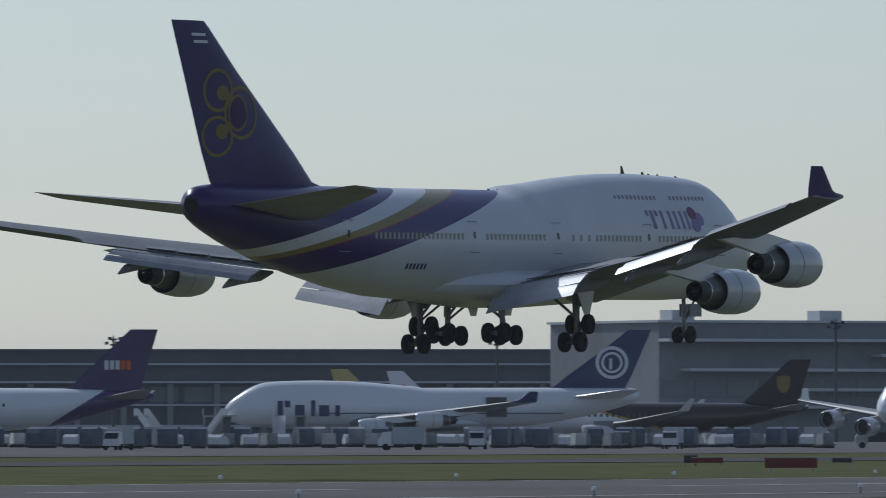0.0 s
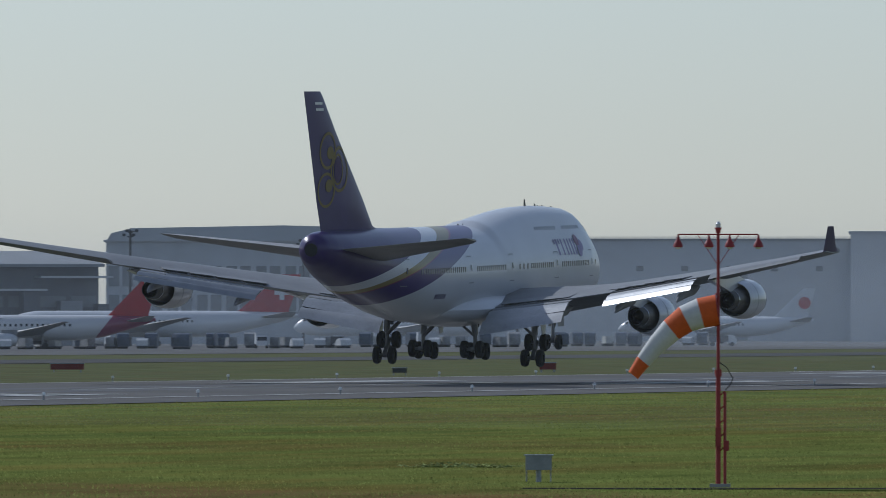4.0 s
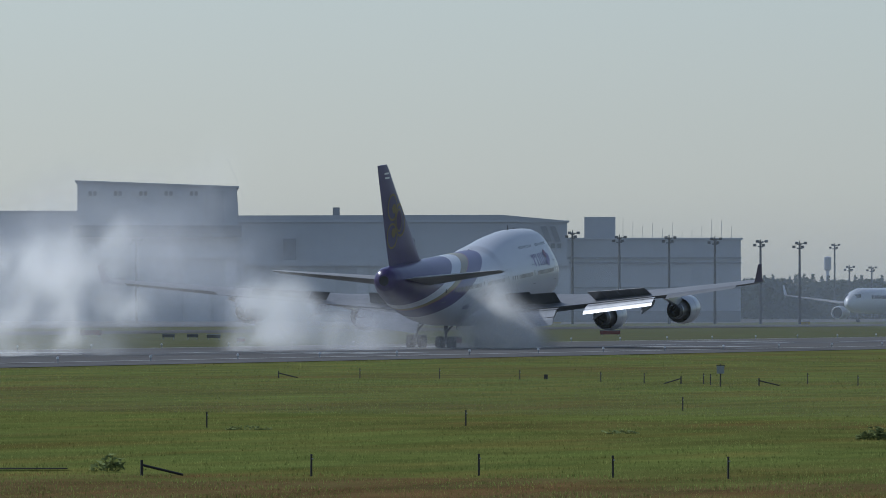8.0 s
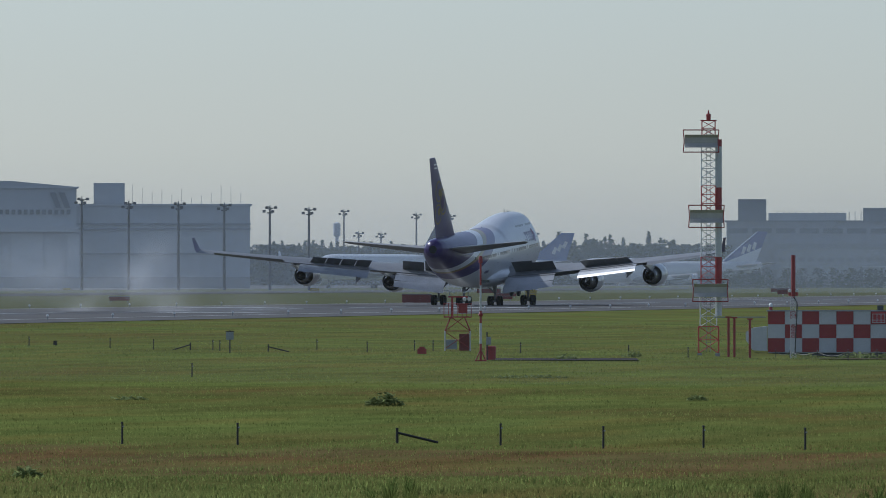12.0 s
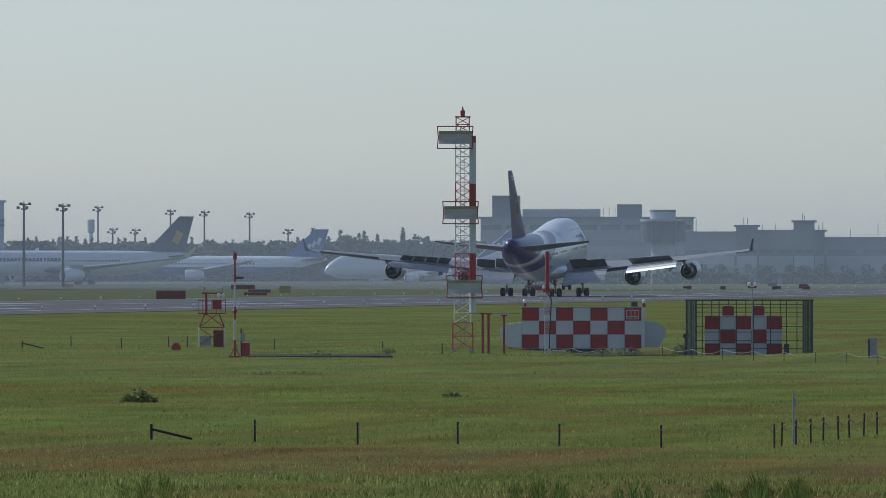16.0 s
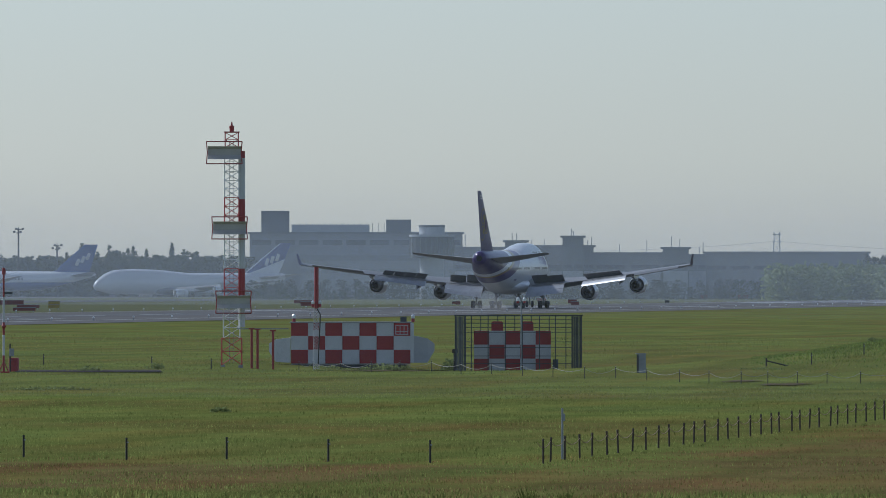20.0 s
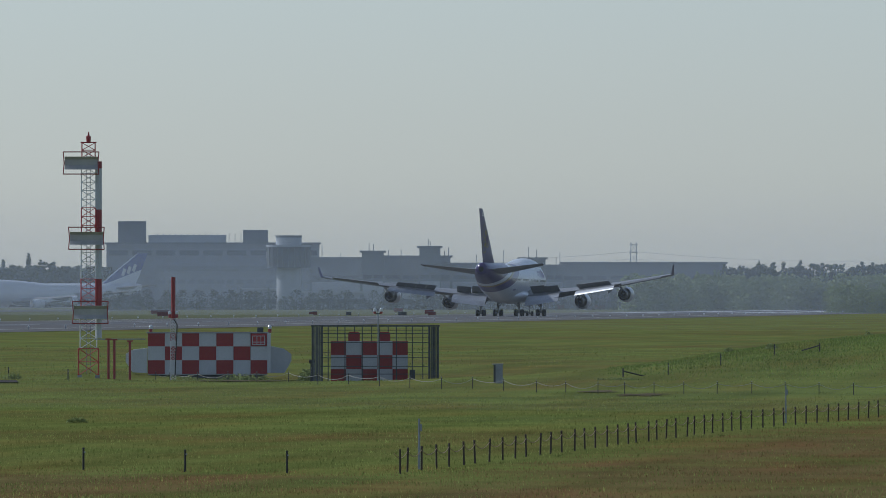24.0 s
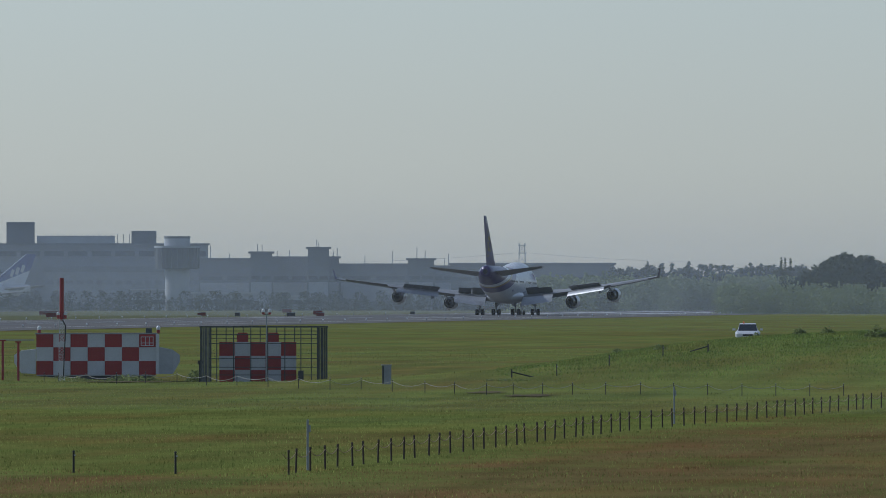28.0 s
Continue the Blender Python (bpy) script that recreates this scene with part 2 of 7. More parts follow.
# ---- ground ----
def ground_material():
    m = material("grass_ground", (0.115, 0.15, 0.035), 0.95, 0, 0.02, 0.2, spec=0.0)
    n, l = m.node_tree.nodes, m.node_tree.links
    b = n["Principled BSDF"]
    tc = n.new("ShaderNodeTexCoord")

    def noisy(scale, sx=1.0, sy=1.0, detail=5):
        mp = n.new("ShaderNodeMapping")
        mp.inputs["Scale"].default_value = (sx, sy, 1)
        l.new(tc.outputs["Object"], mp.inputs["Vector"])
        t = n.new("ShaderNodeTexNoise")
        t.inputs["Scale"].default_value, t.inputs["Detail"].default_value = scale, detail
        l.new(mp.outputs[0], t.inputs["Vector"])
        return t.outputs["Fac"]

    def ramp(f, stops):
        r = n.new("ShaderNodeValToRGB")
        r.color_ramp.elements[0].position, r.color_ramp.elements[0].color = stops[0][0], (*stops[0][1], 1)
        r.color_ramp.elements[1].position, r.color_ramp.elements[1].color = stops[1][0], (*stops[1][1], 1)
        for p, c in stops[2:]:
            e = r.color_ramp.elements.new(p)
            e.color = (*c, 1)
        l.new(f, r.inputs[0])
        return r.outputs[0]

    tone = ramp(noisy(0.02, 1.5, 1.0), [(0.34, (0.148, 0.134, 0.045)), (0.43, (0.144, 0.147, 0.044)), (0.57, (0.162, 0.184, 0.050)), (0.70, (0.119, 0.141, 0.044))])
    # rust-brown unmown grass: a belt before the near stakes and all that lies east of the roped posts
    sp = n.new("ShaderNodeSeparateXYZ")
    l.new(tc.outputs["Object"], sp.inputs[0])
    wob = calc(m, "MULTIPLY_ADD", noisy(0.09, 1.0, 1.0), 44.0, -22.0)
    belt = calc(m, "MINIMUM", calc(m, "DIVIDE", calc(m, "SUBTRACT", 291.0, calc(m, "ADD", sp.outputs["Y"], wob)), 10.0), calc(m, "DIVIDE", calc(m, "SUBTRACT", calc(m, "ADD", sp.outputs["Y"], wob), 248.0), 9.0))
    east = calc(m, "MINIMUM", calc(m, "DIVIDE", calc(m, "ADD", calc(m, "MULTIPLY_ADD", wob, 0.25, 37.0), sp.outputs["X"]), 4.0), calc(m, "DIVIDE", calc(m, "SUBTRACT", 430.0, sp.outputs["Y"]), 60.0))
    dry = n.new("ShaderNodeMath")
    dry.operation, dry.use_clamp = "MAXIMUM", True
    l.new(belt, dry.inputs[0])
    l.new(east, dry.inputs[1])
    patch = n.new("ShaderNodeMapRange")
    patch.inputs["From Min"].default_value, patch.inputs["From Max"].default_value = 0.30, 0.52
    l.new(noisy(0.055, 2.2, 0.7, 6), patch.inputs["Value"])
    patch = patch.outputs[0]
    browned = n.new("ShaderNodeMix")
    browned.data_type = "RGBA"
    browned.inputs["B"].default_value = (0.160, 0.112, 0.052, 1)
    l.new(calc(m, "MULTIPLY", calc(m, "MULTIPLY", dry.outputs[0], 0.85), patch), browned.inputs["Factor"])
    l.new(tone, browned.inputs["A"])
    tone = browned.outputs["Result"]
    far_side = n.new("ShaderNodeMix")       # the strip beyond the runway is greyer and darker
    far_side.data_type = "RGBA"
    far_side.inputs["B"].default_value = (0.122, 0.130, 0.076, 1)
    west = n.new("ShaderNodeMapRange")
    west.inputs["From Min"].default_value, west.inputs["From Max"].default_value = -262.0, -268.0
    west.inputs["To Max"].default_value = 0.85
    l.new(sp.outputs["X"], west.inputs["Value"])
    l.new(west.outputs[0], far_side.inputs["Factor"])
    l.new(tone, far_side.inputs["A"])
    tone = far_side.outputs["Result"]
    tuft = ramp(noisy(0.14, 1.6, 0.8), [(0.3, (0.78, 0.8, 0.76)), (0.62, (1.07, 1.07, 1.05))])
    blade = ramp(noisy(1.9, 2.0, 0.3), [(0.3, (0.93, 0.94, 0.93)), (0.66, (1.05, 1.05, 1.03))])
    mul = n.new("ShaderNodeMix")
    mul.data_type, mul.blend_type = "RGBA", "MULTIPLY"
    mul.inputs["Factor"].default_value = 1
    l.new(tone, mul.inputs["A"])
    l.new(tuft, mul.inputs["B"])
    mul2 = n.new("ShaderNodeMix")
    mul2.data_type, mul2.blend_type = "RGBA", "MULTIPLY"
    mul2.inputs["Factor"].default_value = 1
    l.new(mul.outputs["Result"], mul2.inputs["A"])
    l.new(blade, mul2.inputs["B"])
    l.new(patchwork(m, mul2.outputs["Result"]), b.inputs["Base Color"])
    return m


GRASS = ground_material()


def sheet(xs, ys, f):
    b = Build()
    pts = [(x, y, f(x, y)) for y in ys for x in xs]
    w = len(xs)
    return b.add(pts, [(j * w + i, j * w + i + 1, (j + 1) * w + i + 1, (j + 1) * w + i) for j in range(len(ys) - 1) for i in range(w - 1)])


def steps(*spans):
    """Coordinates from (start, stop, step) spans."""
    out = []
    for a, b, s in spans:
        k = max(1, round((b - a) / s))
        out += [a + (b - a) * i / k for i in range(k)]
    return out + [spans[-1][1]]


gx = steps((-4600, -1200, 400), (-1200, -760, 100), (-760, -380, 20), (-380, -300, 40), (-300, -262.6, 18), (-262.6, -202.6, 15), (-202.6, -20, 7), (-20, 400, 40), (400, 4600, 600))
gy = steps((-600, 100, 100), (100, 1100, 14), (1100, 2400, 60), (2400, 2980, 120), (2980, 3560, 20), (3560, 4900, 250))
single("ground", sheet(gx, gy, land), GRASS, pose(0, 0, -0.02), "mown green and rust-brown airfield grass with a low knoll", "ground", kind="structure")

ASPHALT = material("runway_asphalt", (0.155, 0.149, 0.141), 0.92, 0, 0.03, 0.14, fine=30, bump=0.05, spec=0.05)
TAXI = material("taxiway_asphalt", (0.10, 0.098, 0.095), 0.95, 0, 0.02, 0.15, fine=30, spec=0.05)
APRON = material("apron_concrete", (0.16, 0.157, 0.152), 0.95, 0, 0.02, 0.15, fine=30, spec=0.05)
LINEP = material("marking_paint", (0.62, 0.62, 0.60), 0.7, 0, 0.3, 0.2)


def strip(name, x0, x1, y0, y1, z, mat, label, cat, n=40, kind="structure"):
    ys = [y0 + (y1 - y0) * i / n for i in range(n + 1)]
    return single(name, sheet([x0, (x0 + x1) / 2, x1], ys, lambda x, y: land(x, y) + z), mat, pose(0, 0, 0), label, cat, kind=kind)


strip("runway", -262.6, -191.5, -200, 4200, 0.02, ASPHALT, "long grey asphalt runway with a worn surface", "runway", 120)


# ---- runway furniture ----
def spot(bearing, reach, up=0.0, turn=None):
    x, y = polar(bearing, reach)
    return pose(x, y, land(x, y) + up, 0, 0, bearing if turn is None else turn)


strip("edge_line", -203.8, -203.0, -100, 4100, 0.032, LINEP, "white painted runway edge line", "line", 110)
strip("far_edge_line", -262.0, -261.2, -100, 4100, 0.032, LINEP, "white painted runway edge line", "line", 110)
marks = Build()
for y in range(60, 3900, 60):
    marks.box((RUNWAY_X, y, 0.030), (0.9, 30, 0.012))
for y0 in (2250, 2400, 2550, 2700, 2850):
    for dx in (9, 12, 15, 18):
        for sd in (-1, 1):
            marks.box((RUNWAY_X + sd * dx, y0, 0.032), (2.2, 70, 0.012))
for y0 in (590, 740, 890, 1040, 1190, 1560, 1850):
    for dx in (11, 14.5, 18) if y0 != 740 else (12, 15):
        for sd in (-1, 1):
            marks.box((RUNWAY_X + sd * dx, y0, 0.032), (1.8, 24 if y0 != 740 else 45, 0.012))
single("runway_markings", marks, LINEP, pose(0, 0, 0), "white touchdown and centre markings on the asphalt", "marking", kind="stuff", smooth=False)
RUBBER = material("rubber_deposit", (0.065, 0.065, 0.067), 0.7, 0, 0.05, 0.25, fine=40)
for dx in (-5.5, 5.5):
    strip("rubber_streak", RUNWAY_X + dx - 2.2, RUNWAY_X + dx + 2.2, 480, 2600, 0.026, RUBBER, "dark tyre rubber streak on the asphalt", "streak", 60)
strip("taxiway", -476, -427, -100, 4100, 0.03, TAXI, "grey parallel taxiway beyond the grass", "taxiway", 60)
strip("apron", -3600, -547, 300, 4300, 0.04, APRON, "pale concrete parking apron", "apron", 400)


LAMPGLASS = material("lamp_glass", (0.75, 0.77, 0.78), 0.15, 0, 3.0, 0.05)
lamp = thing("runway_light", pose(-202.4, 120, land(-202.4, 120)), "small white runway edge light on a short stem", "light", "runway edge lights")
part("stem", Build().tube((0, 0, 0), (0, 0, .28), .05), STEEL, lamp)
part("globe", Build().lathe([(.26, .1), (.35, .11), (.42, .08), (.45, .02)], 10, axis="z", caps=(True, True)), LAMPGLASS, lamp)
for k in range(4, 92):
    copy_thing(lamp, pose(-202.4, 87.0 + 26.07 * k, land(-202.4, 200)))
for k in range(14, 80):
    copy_thing(lamp, pose(-263.4, 87.0 + 26.07 * k, land(-263.4, 200)))
REDLAMP = material("red_lamp", (0.9, 0.08, 0.02), 0.3, 0, 3.0, 0.05, emit=2.2)
first = None
for i, brg in enumerate((24.5, 23.88, 23.24, 22.6)):
    a = thing("guidance_light", spot(brg, 738), "red approach-slope lamp unit beside the runway", "light", "approach lamps")
    part("housing", Build().box((0, 0, .35), (.6, .5, .3)).tube((-.3, 0, 0), (-.3, 0, .2), .04).tube((.3, 0, 0), (.3, 0, .2), .04), REDP, a, smooth=False)
    if i < 4:
        part("lens", Build().box((.0, -.31, .37), (.26, .03, .11)), REDLAMP, a, "glowing red lens", smooth=False)

# marker boards in the grass strip: bearing, distance, width, height, tone
BOARDR = material("board_red", (0.20, 0.025, 0.018), 0.6, 0, 1.0, 0.2)
BOARDD = material("board_dark", (0.05, 0.055, 0.055), 0.6, 0, 1.0, 0.2)
BOARDY = material("board_yellow", (0.45, 0.32, 0.03), 0.6, 0, 1.0, 0.2)


def board(bearing, reach, w, h, mat, legs=True):
    a = thing("taxi_sign", spot(bearing, reach), ("dark red" if mat is BOARDR else "black" if mat is BOARDD else "yellow") + " guidance sign box in the grass", "sign", "guidance signs")
    part("panel", Build().box((0, 0, h / 2 + .25), (w, .4, h)), mat, a, smooth=False)
    part("rim", Build().box((0, 0, h + .28), (w + .1, .5, .07)), STEEL, a, smooth=False)
    for sx in (-.4, .4):
        part("leg", Build().tube((w * sx, 0, -.1), (w * sx, 0, .3), .05), STEEL, a)


board(25.791, 764, 3.75, 0.7, BOARDR)
board(26.24, 867, 2.6, 0.40, BOARDR)
board(26.33, 868, 1.1, 0.6, BOARDD)
board(25.518, 878, 1.6, 0.35, BOARDD)
board(24.303, 781, 1.55, 0.34, BOARDR)
board(24.357, 750, 1.75, 0.40, BOARDR)
board(19.868, 1015, 3.2, 0.55, BOARDR)
board(20.502, 722, 0.85, 0.45, BOARDR)
board(17.290, 1016, 1.51, 0.61, BOARDR)
board(15.144, 1486, 2.99, 0.70, BOARDR)
board(14.728, 1387, 1.62, 0.40, BOARDD)
board(14.598, 1387, 1.47, 0.40, BOARDD)
board(14.485, 1364, 1.74, 0.40, BOARDD)
board(14.340, 1225, 0.91, 0.40, BOARDR)
board(18.083, 947, 1.30, 0.40, BOARDD)
board(13.188, 1101, 1.40, 0.57, BOARDR)
board(17.285, 1022, 1.52, 0.62, BOARDR)
board(12.355, 1527, 2.91, 0.56, BOARDR)
board(12.639, 2425, 1.80, 0.40, BOARDY)
board(10.758, 1325, 3.65, 1.01, BOARDR)
board(10.371, 2064, 4.59, 0.84, BOARDR)
board(10.144, 1967, 2.09, 0.79, BOARDY)
board(10.304, 1578, 3.35, 0.42, BOARDR)
board(8.801, 2190, 4.18, 0.68, BOARDR)
board(7.648, 2447, 1.82, 0.79, BOARDD)
board(7.526, 2447, 2.08, 0.79, BOARDR)
board(7.360, 2042, 1.73, 0.72, BOARDR)
board(11.306, 2312, 1.96, 0.61, BOARDY)
board(10.283, 1785, 3.78, 0.51, BOARDR)
board(10.146, 1785, 1.89, 0.51, BOARDY)
board(8.781, 1952, 2.69, 0.78, BOARDR)
board(6.655, 2899, 2.15, 0.98, BOARDR)
board(6.543, 2899, 3.07, 0.98, BOARDD)
board(6.443, 2899, 2.77, 0.98, BOARDR)
board(7.991, 2153, 1.14, 0.43, BOARDR)
board(7.974, 2042, 0.87, 0.62, BOARDR)
board(7.792, 1904, 0.91, 0.56, BOARDD)
board(7.504, 1904, 1.51, 0.56, BOARDD)
board(7.346, 1904, 1.41, 0.56, BOARDR)
board(6.851, 2110, 0.89, 0.42, BOARDD)

# ---- windsock ----
def windsock(m):
    a = thing("windsock", m, "red steel mast with an orange and white windsock and four lamps", "windsock")
    part("mast", Build().tube((0, 0, 0), (0, 0, 3.3), .075, .07, 12).tube((0, 0, 3.3), (0, 0, 7.35), .05, .045, 12), REDP, a)
    part("footing", Build().box((.05, 0, .05), (.6, .5, .1)), CONC, a, smooth=False)
    part("collar", Build().tube((0, 0, 3.2), (0, 0, 3.4), .1, n=12), REDP, a)
    side = part("ladder_post", Build().tube((.19, 0, 0), (.19, 0, 2.75), .045, n=8), REDP, a)
    for z in (1.0, 1.4, 1.8, 2.2, 2.6):
        part("rung", Build().tube((.0, 0, z), (.19, 0, z + .18), .02, n=6), REDP, side)
    part("junction_box", Build().box((0, -.1, 1.45), (.17, .16, .55)), REDP, a, smooth=False)
    part("junction_box", Build().box((.24, -.08, 1.2), (.14, .14, .3)), REDP, a, smooth=False)
    cable = Build()
    pts = [(.05, 0, 3.6), (.25, 0, 3.45), (.42, 0, 3.15), (.36, 0, 2.98), (.2, 0, 2.8)]
    for p, q in zip(pts, pts[1:]):
        cable.tube(p, q, .016, n=6)
    part("cable", cable, POSTS, a)
    part("crossbar", Build().tube((-1.15, 0, 7.3), (1.15, 0, 7.3), .022, n=8).tube((-.6, 0, 7.3), (0, 0, 6.4), .012, n=6).tube((.6, 0, 7.3), (0, 0, 6.4), .012, n=6), REDP, a)
    for x in (-1.16, -.27, .33, 1.16):
        l = part("lamp", Build().lathe([(6.93, .14), (6.99, .14), (7.08, .1), (7.16, .05), (7.3, .02)], 12, at=(x, 0, 0), axis="z", caps=(True, True)), REDP, a, "bell-shaped red floodlight")
        part("bulb", Build().lathe([(6.88, .05), (6.94, .11)], 10, at=(x, 0, 0), axis="z", caps=(True, True)), LAMPGLASS, l)
    top = part("beacon", Build().lathe([(7.35, .07), (7.45, .08), (7.46, .1), (7.5, .1)], 12, axis="z", caps=(True, True)), REDP, a)
    part("beacon_glass", Build().lathe([(7.5, .07), (7.6, .08), (7.66, .04), (7.68, .01)], 12, axis="z", caps=(True, True)), LAMPGLASS, top)
    # the sock: five tapering bands, hung from a hoop
    prof = [(0, .45, 0), (.5, .44, .02), (.95, .41, .13), (1.4, .36, .38), (1.88, .29, .74), (2.34, .23, 1.16), (2.68, .18, 1.52)]
    bands = ((0, 1, ORANGE), (1, 2, CLOTH), (2, 3, ORANGE), (3, 5, CLOTH), (5, 6, ORANGE))
    sock = None
    for i0, i1, mt in bands:
        rr = []
        for i in range(i0, i1 + 1):
            s, r, dz = prof[i]
            tilt = math.atan2(prof[min(i + 1, 6)][2] - prof[max(i - 1, 0)][2], prof[min(i + 1, 6)][0] - prof[max(i - 1, 0)][0])
            rr.append([(-s - math.cos(q) * r * math.sin(tilt) * .9, math.sin(q) * r * (1 + .05 * math.sin(5 * q + i)), -dz + math.cos(q) * r * math.cos(tilt) * (1 + .03 * math.sin(7 * q))) for q in (math.tau * k / 20 for k in range(20))])
        if sock is None:
            sock = part("sock", Build().rings(rr, (False, False)), mt, a, "orange and white striped cloth sock", m=pose(-.02, 0, 5.12))
        else:
            part("sock_band", Build().rings(rr, (False, False)), mt, sock, "orange cloth band" if mt is ORANGE else "white cloth band")
    hoop = Build()
    for k in range(16):
        p, q = math.tau * k / 16, math.tau * (k + 1) / 16
        hoop.tube((0, math.sin(p) * .45, math.cos(p) * .45), (0, math.sin(q) * .45, math.cos(q) * .45), .02, n=6)
    part("hoop", hoop, REDP, sock)
    part("bracket", Build().tube((0, 0, 5.57), (-.1, 0, 5.57), .03).tube((0, 0, 4.67), (-.1, 0, 4.67), .03), REDP, a)
    return sock


SOCK = windsock(spot(16.371, 308))
b = thing("equipment_box", spot(17.336, 317), "grey steel equipment box on thin legs in the grass", "cabinet")
part("case", Build().box((0, 0, .55), (.78, .4, .42)), STEEL, b, smooth=False)
part("lid", Build().box((0, 0, .78), (.86, .48, .04)), STEEL, b, smooth=False)
part("door", Build().box((.2, -.21, .55), (.3, .02, .34)), STEEL, b, smooth=False)
for x in (-.36, .36):
    part("leg", Build().tube((x, 0, -.05), (x, 0, .35), .02), STEEL, b)
part("conduit", Build().tube((0, 0, -.05), (0, 0, .35), .08), STEEL, b)
b = single("bollard", Build().box((0, 0, .4), (.36, .36, .85)).box((0, 0, .84), (.40, .40, .06)), POSTS, spot(15.766, 240), "square black post in the near grass", "bollard", smooth=False)
WORN = material("worn_asphalt", (0.12, 0.11, 0.10), 0.95, 0, 0.8, 0.3, fine=12, spec=0.0)
single("gravel_path", Build().box((0, 0, .012), (11.5, .9, .03)), WORN, spot(16.35, 305), "narrow worn concrete strip by the windsock", "path", kind="structure", smooth=False)
single("concrete_strip", Build().box((0, 0, .015), (7.6, 12, .03)), WORN, spot(9.96, 560, 0, 9.96), "low concrete slab beside the antenna mast", "slab", kind="structure", smooth=False)


# ---- fence posts and ropes ----
post = thing("fence_post", spot(13.96, 297), "thin dark wooden stake with a cut top", "post", "stakes in the grass")
part("stake", Build().tube((0, 0, -.1), (0, 0, .56), .031, .028, 8), POSTS, post)
part("cap", Build().tube((0, 0, .56), (0, 0, .6), .04, .03, 8), POSTS, post)
part("insulator", Build().box((.03, 0, .47), (.05, .05, .04)), STEEL, post, smooth=False)
NEAR = [(13.06, 299), (12.34, 297), (11.72, 296), (10.307, 297), (9.755, 293), (9.217, 295), (8.671, 292), (8.124, 291)]
MID = [(14.522, 402), (13.13, 412), (11.965, 468)]
FAR = [(13.699, 640), (13.271, 640), (12.84, 630), (12.405, 620), (12.172, 612), (11.853, 610), (11.816, 606), (11.294, 615), (11.024, 600), (10.77, 612), (10.67, 612), (10.2, 600), (9.3, 580), (9.62, 585), (6.076, 548), (5.794, 565), (5.505, 583)]
for brg, r in NEAR + MID + FAR:
    copy_thing(post, spot(brg, r))
prop = thing("braced_post", spot(14.871, 297), "dark stake with a fallen slanting brace", "post", "stakes in the grass")
part("stake", Build().tube((0, 0, -.1), (0, 0, .42), .04, n=8), POSTS, prop)
part("brace", Build().tube((.0, 0, .28), (1.15, .1, .0), .035, n=8), POSTS, prop)
for brg, r in ((10.863, 300), (14.136, 640), (11.555, 600), (6.318, 547)):
    copy_thing(prop, spot(brg, r))
back = thing("braced_post", spot(11.974, 610, 0, 11.974 + 180), "dark stake with a fallen slanting brace", "post", "stakes in the grass")
part("stake", Build().tube((0, 0, -.1), (0, 0, .42), .04, n=8), POSTS, back)
part("brace", Build().tube((.0, 0, .3), (1.0, .1, .0), .035, n=8), POSTS, back)
copy_thing(back, spot(5.263, 588, 0, 185))

# the roped line of short posts that runs away beside the path
STAKE = material("weathered_stake", (0.085, 0.062, 0.045), 0.8, 0, 3.0, 0.25)
chain_post = thing("rope_post", pose(-38.0, 288, land(-38, 288)), "short dark fence post carrying a sagging rope", "post", "roped posts")
part("shaft", Build().tube((0, 0, -.1), (0, 0, .60), .028, n=8), STAKE, chain_post)
part("knob", Build().tube((0, 0, .6), (0, 0, .66), .036, .026, 8), STAKE, chain_post)


def sag(p, q, drop, r, n=5):
    b = Build()
    p, q = Vector(p), Vector(q)
    last = p
    for i in range(1, n + 1):
        k = i / n
        c = p.lerp(q, k) + Vector((0, 0, -drop * 4 * k * (1 - k)))
        b.tube(last, c, r, n=5, caps=False)
        last = c
    return b


spots = []
y = 288.0
while y < 484:
    spots.append((-38.2 + .039 * max(0, y - 383) + random.uniform(-.05, .05), y))
    y += 3.05 + random.uniform(-.12, .12)
for i, (x, y) in enumerate(spots):
    if i:
        copy_thing(chain_post, pose(x, y, land(x, y), random.uniform(-2, 2), random.uniform(-2, 2)))
        p = spots[i - 1]
        single("rope", sag((p[0], p[1], land(*p) + .55), (x, y, land(x, y) + .55), .16, .011), ROPE, pose(0, 0, 0), "tan rope hung slack between short posts", "rope", "slack ropes")
# a second, farther line past the huts, white rope
ROPEW = material("white_rope", (0.40, 0.385, 0.33), 0.9, 0, 3.0, 0.2)
line = [(8.829, 600), (8.753, 600), (8.605, 586), (8.441, 562), (8.286, 566), (8.116, 567), (7.958, 551), (7.794, 546), (7.627, 534), (7.464, 528), (7.294, 522), (7.127, 522), (6.96, 516), (6.784, 511), (6.626, 508), (6.453, 506), (6.31, 506), (6.152, 506), (5.992, 507), (5.813, 508), (5.627, 509), (5.448, 508), (5.266, 507), (5.081, 506), (4.899, 506), (4.717, 506), (4.535, 507)]
far_post = thing("rope_post", spot(*line[0]), "thin grey stake with a white rope", "post", "roped posts by the huts")
part("shaft", Build().tube((0, 0, -.1), (0, 0, .55), .02, n=7), POSTS, far_post)
part("cap", Build().tube((0, 0, .55), (0, 0, .585), .024, .014, 7), STEEL, far_post)
for i, (brg, r) in enumerate(line):
    if i:
        copy_thing(far_post, spot(brg, r))
        p, q = polar(*line[i - 1]), polar(brg, r)
        single("rope", sag((*p, land(*p) + .48), (*q, land(*q) + .48), (.14, .2, .17, .24)[i % 4], .011), ROPEW, pose(0, 0, 0), "white rope sagging between thin stakes", "rope", "slack ropes")
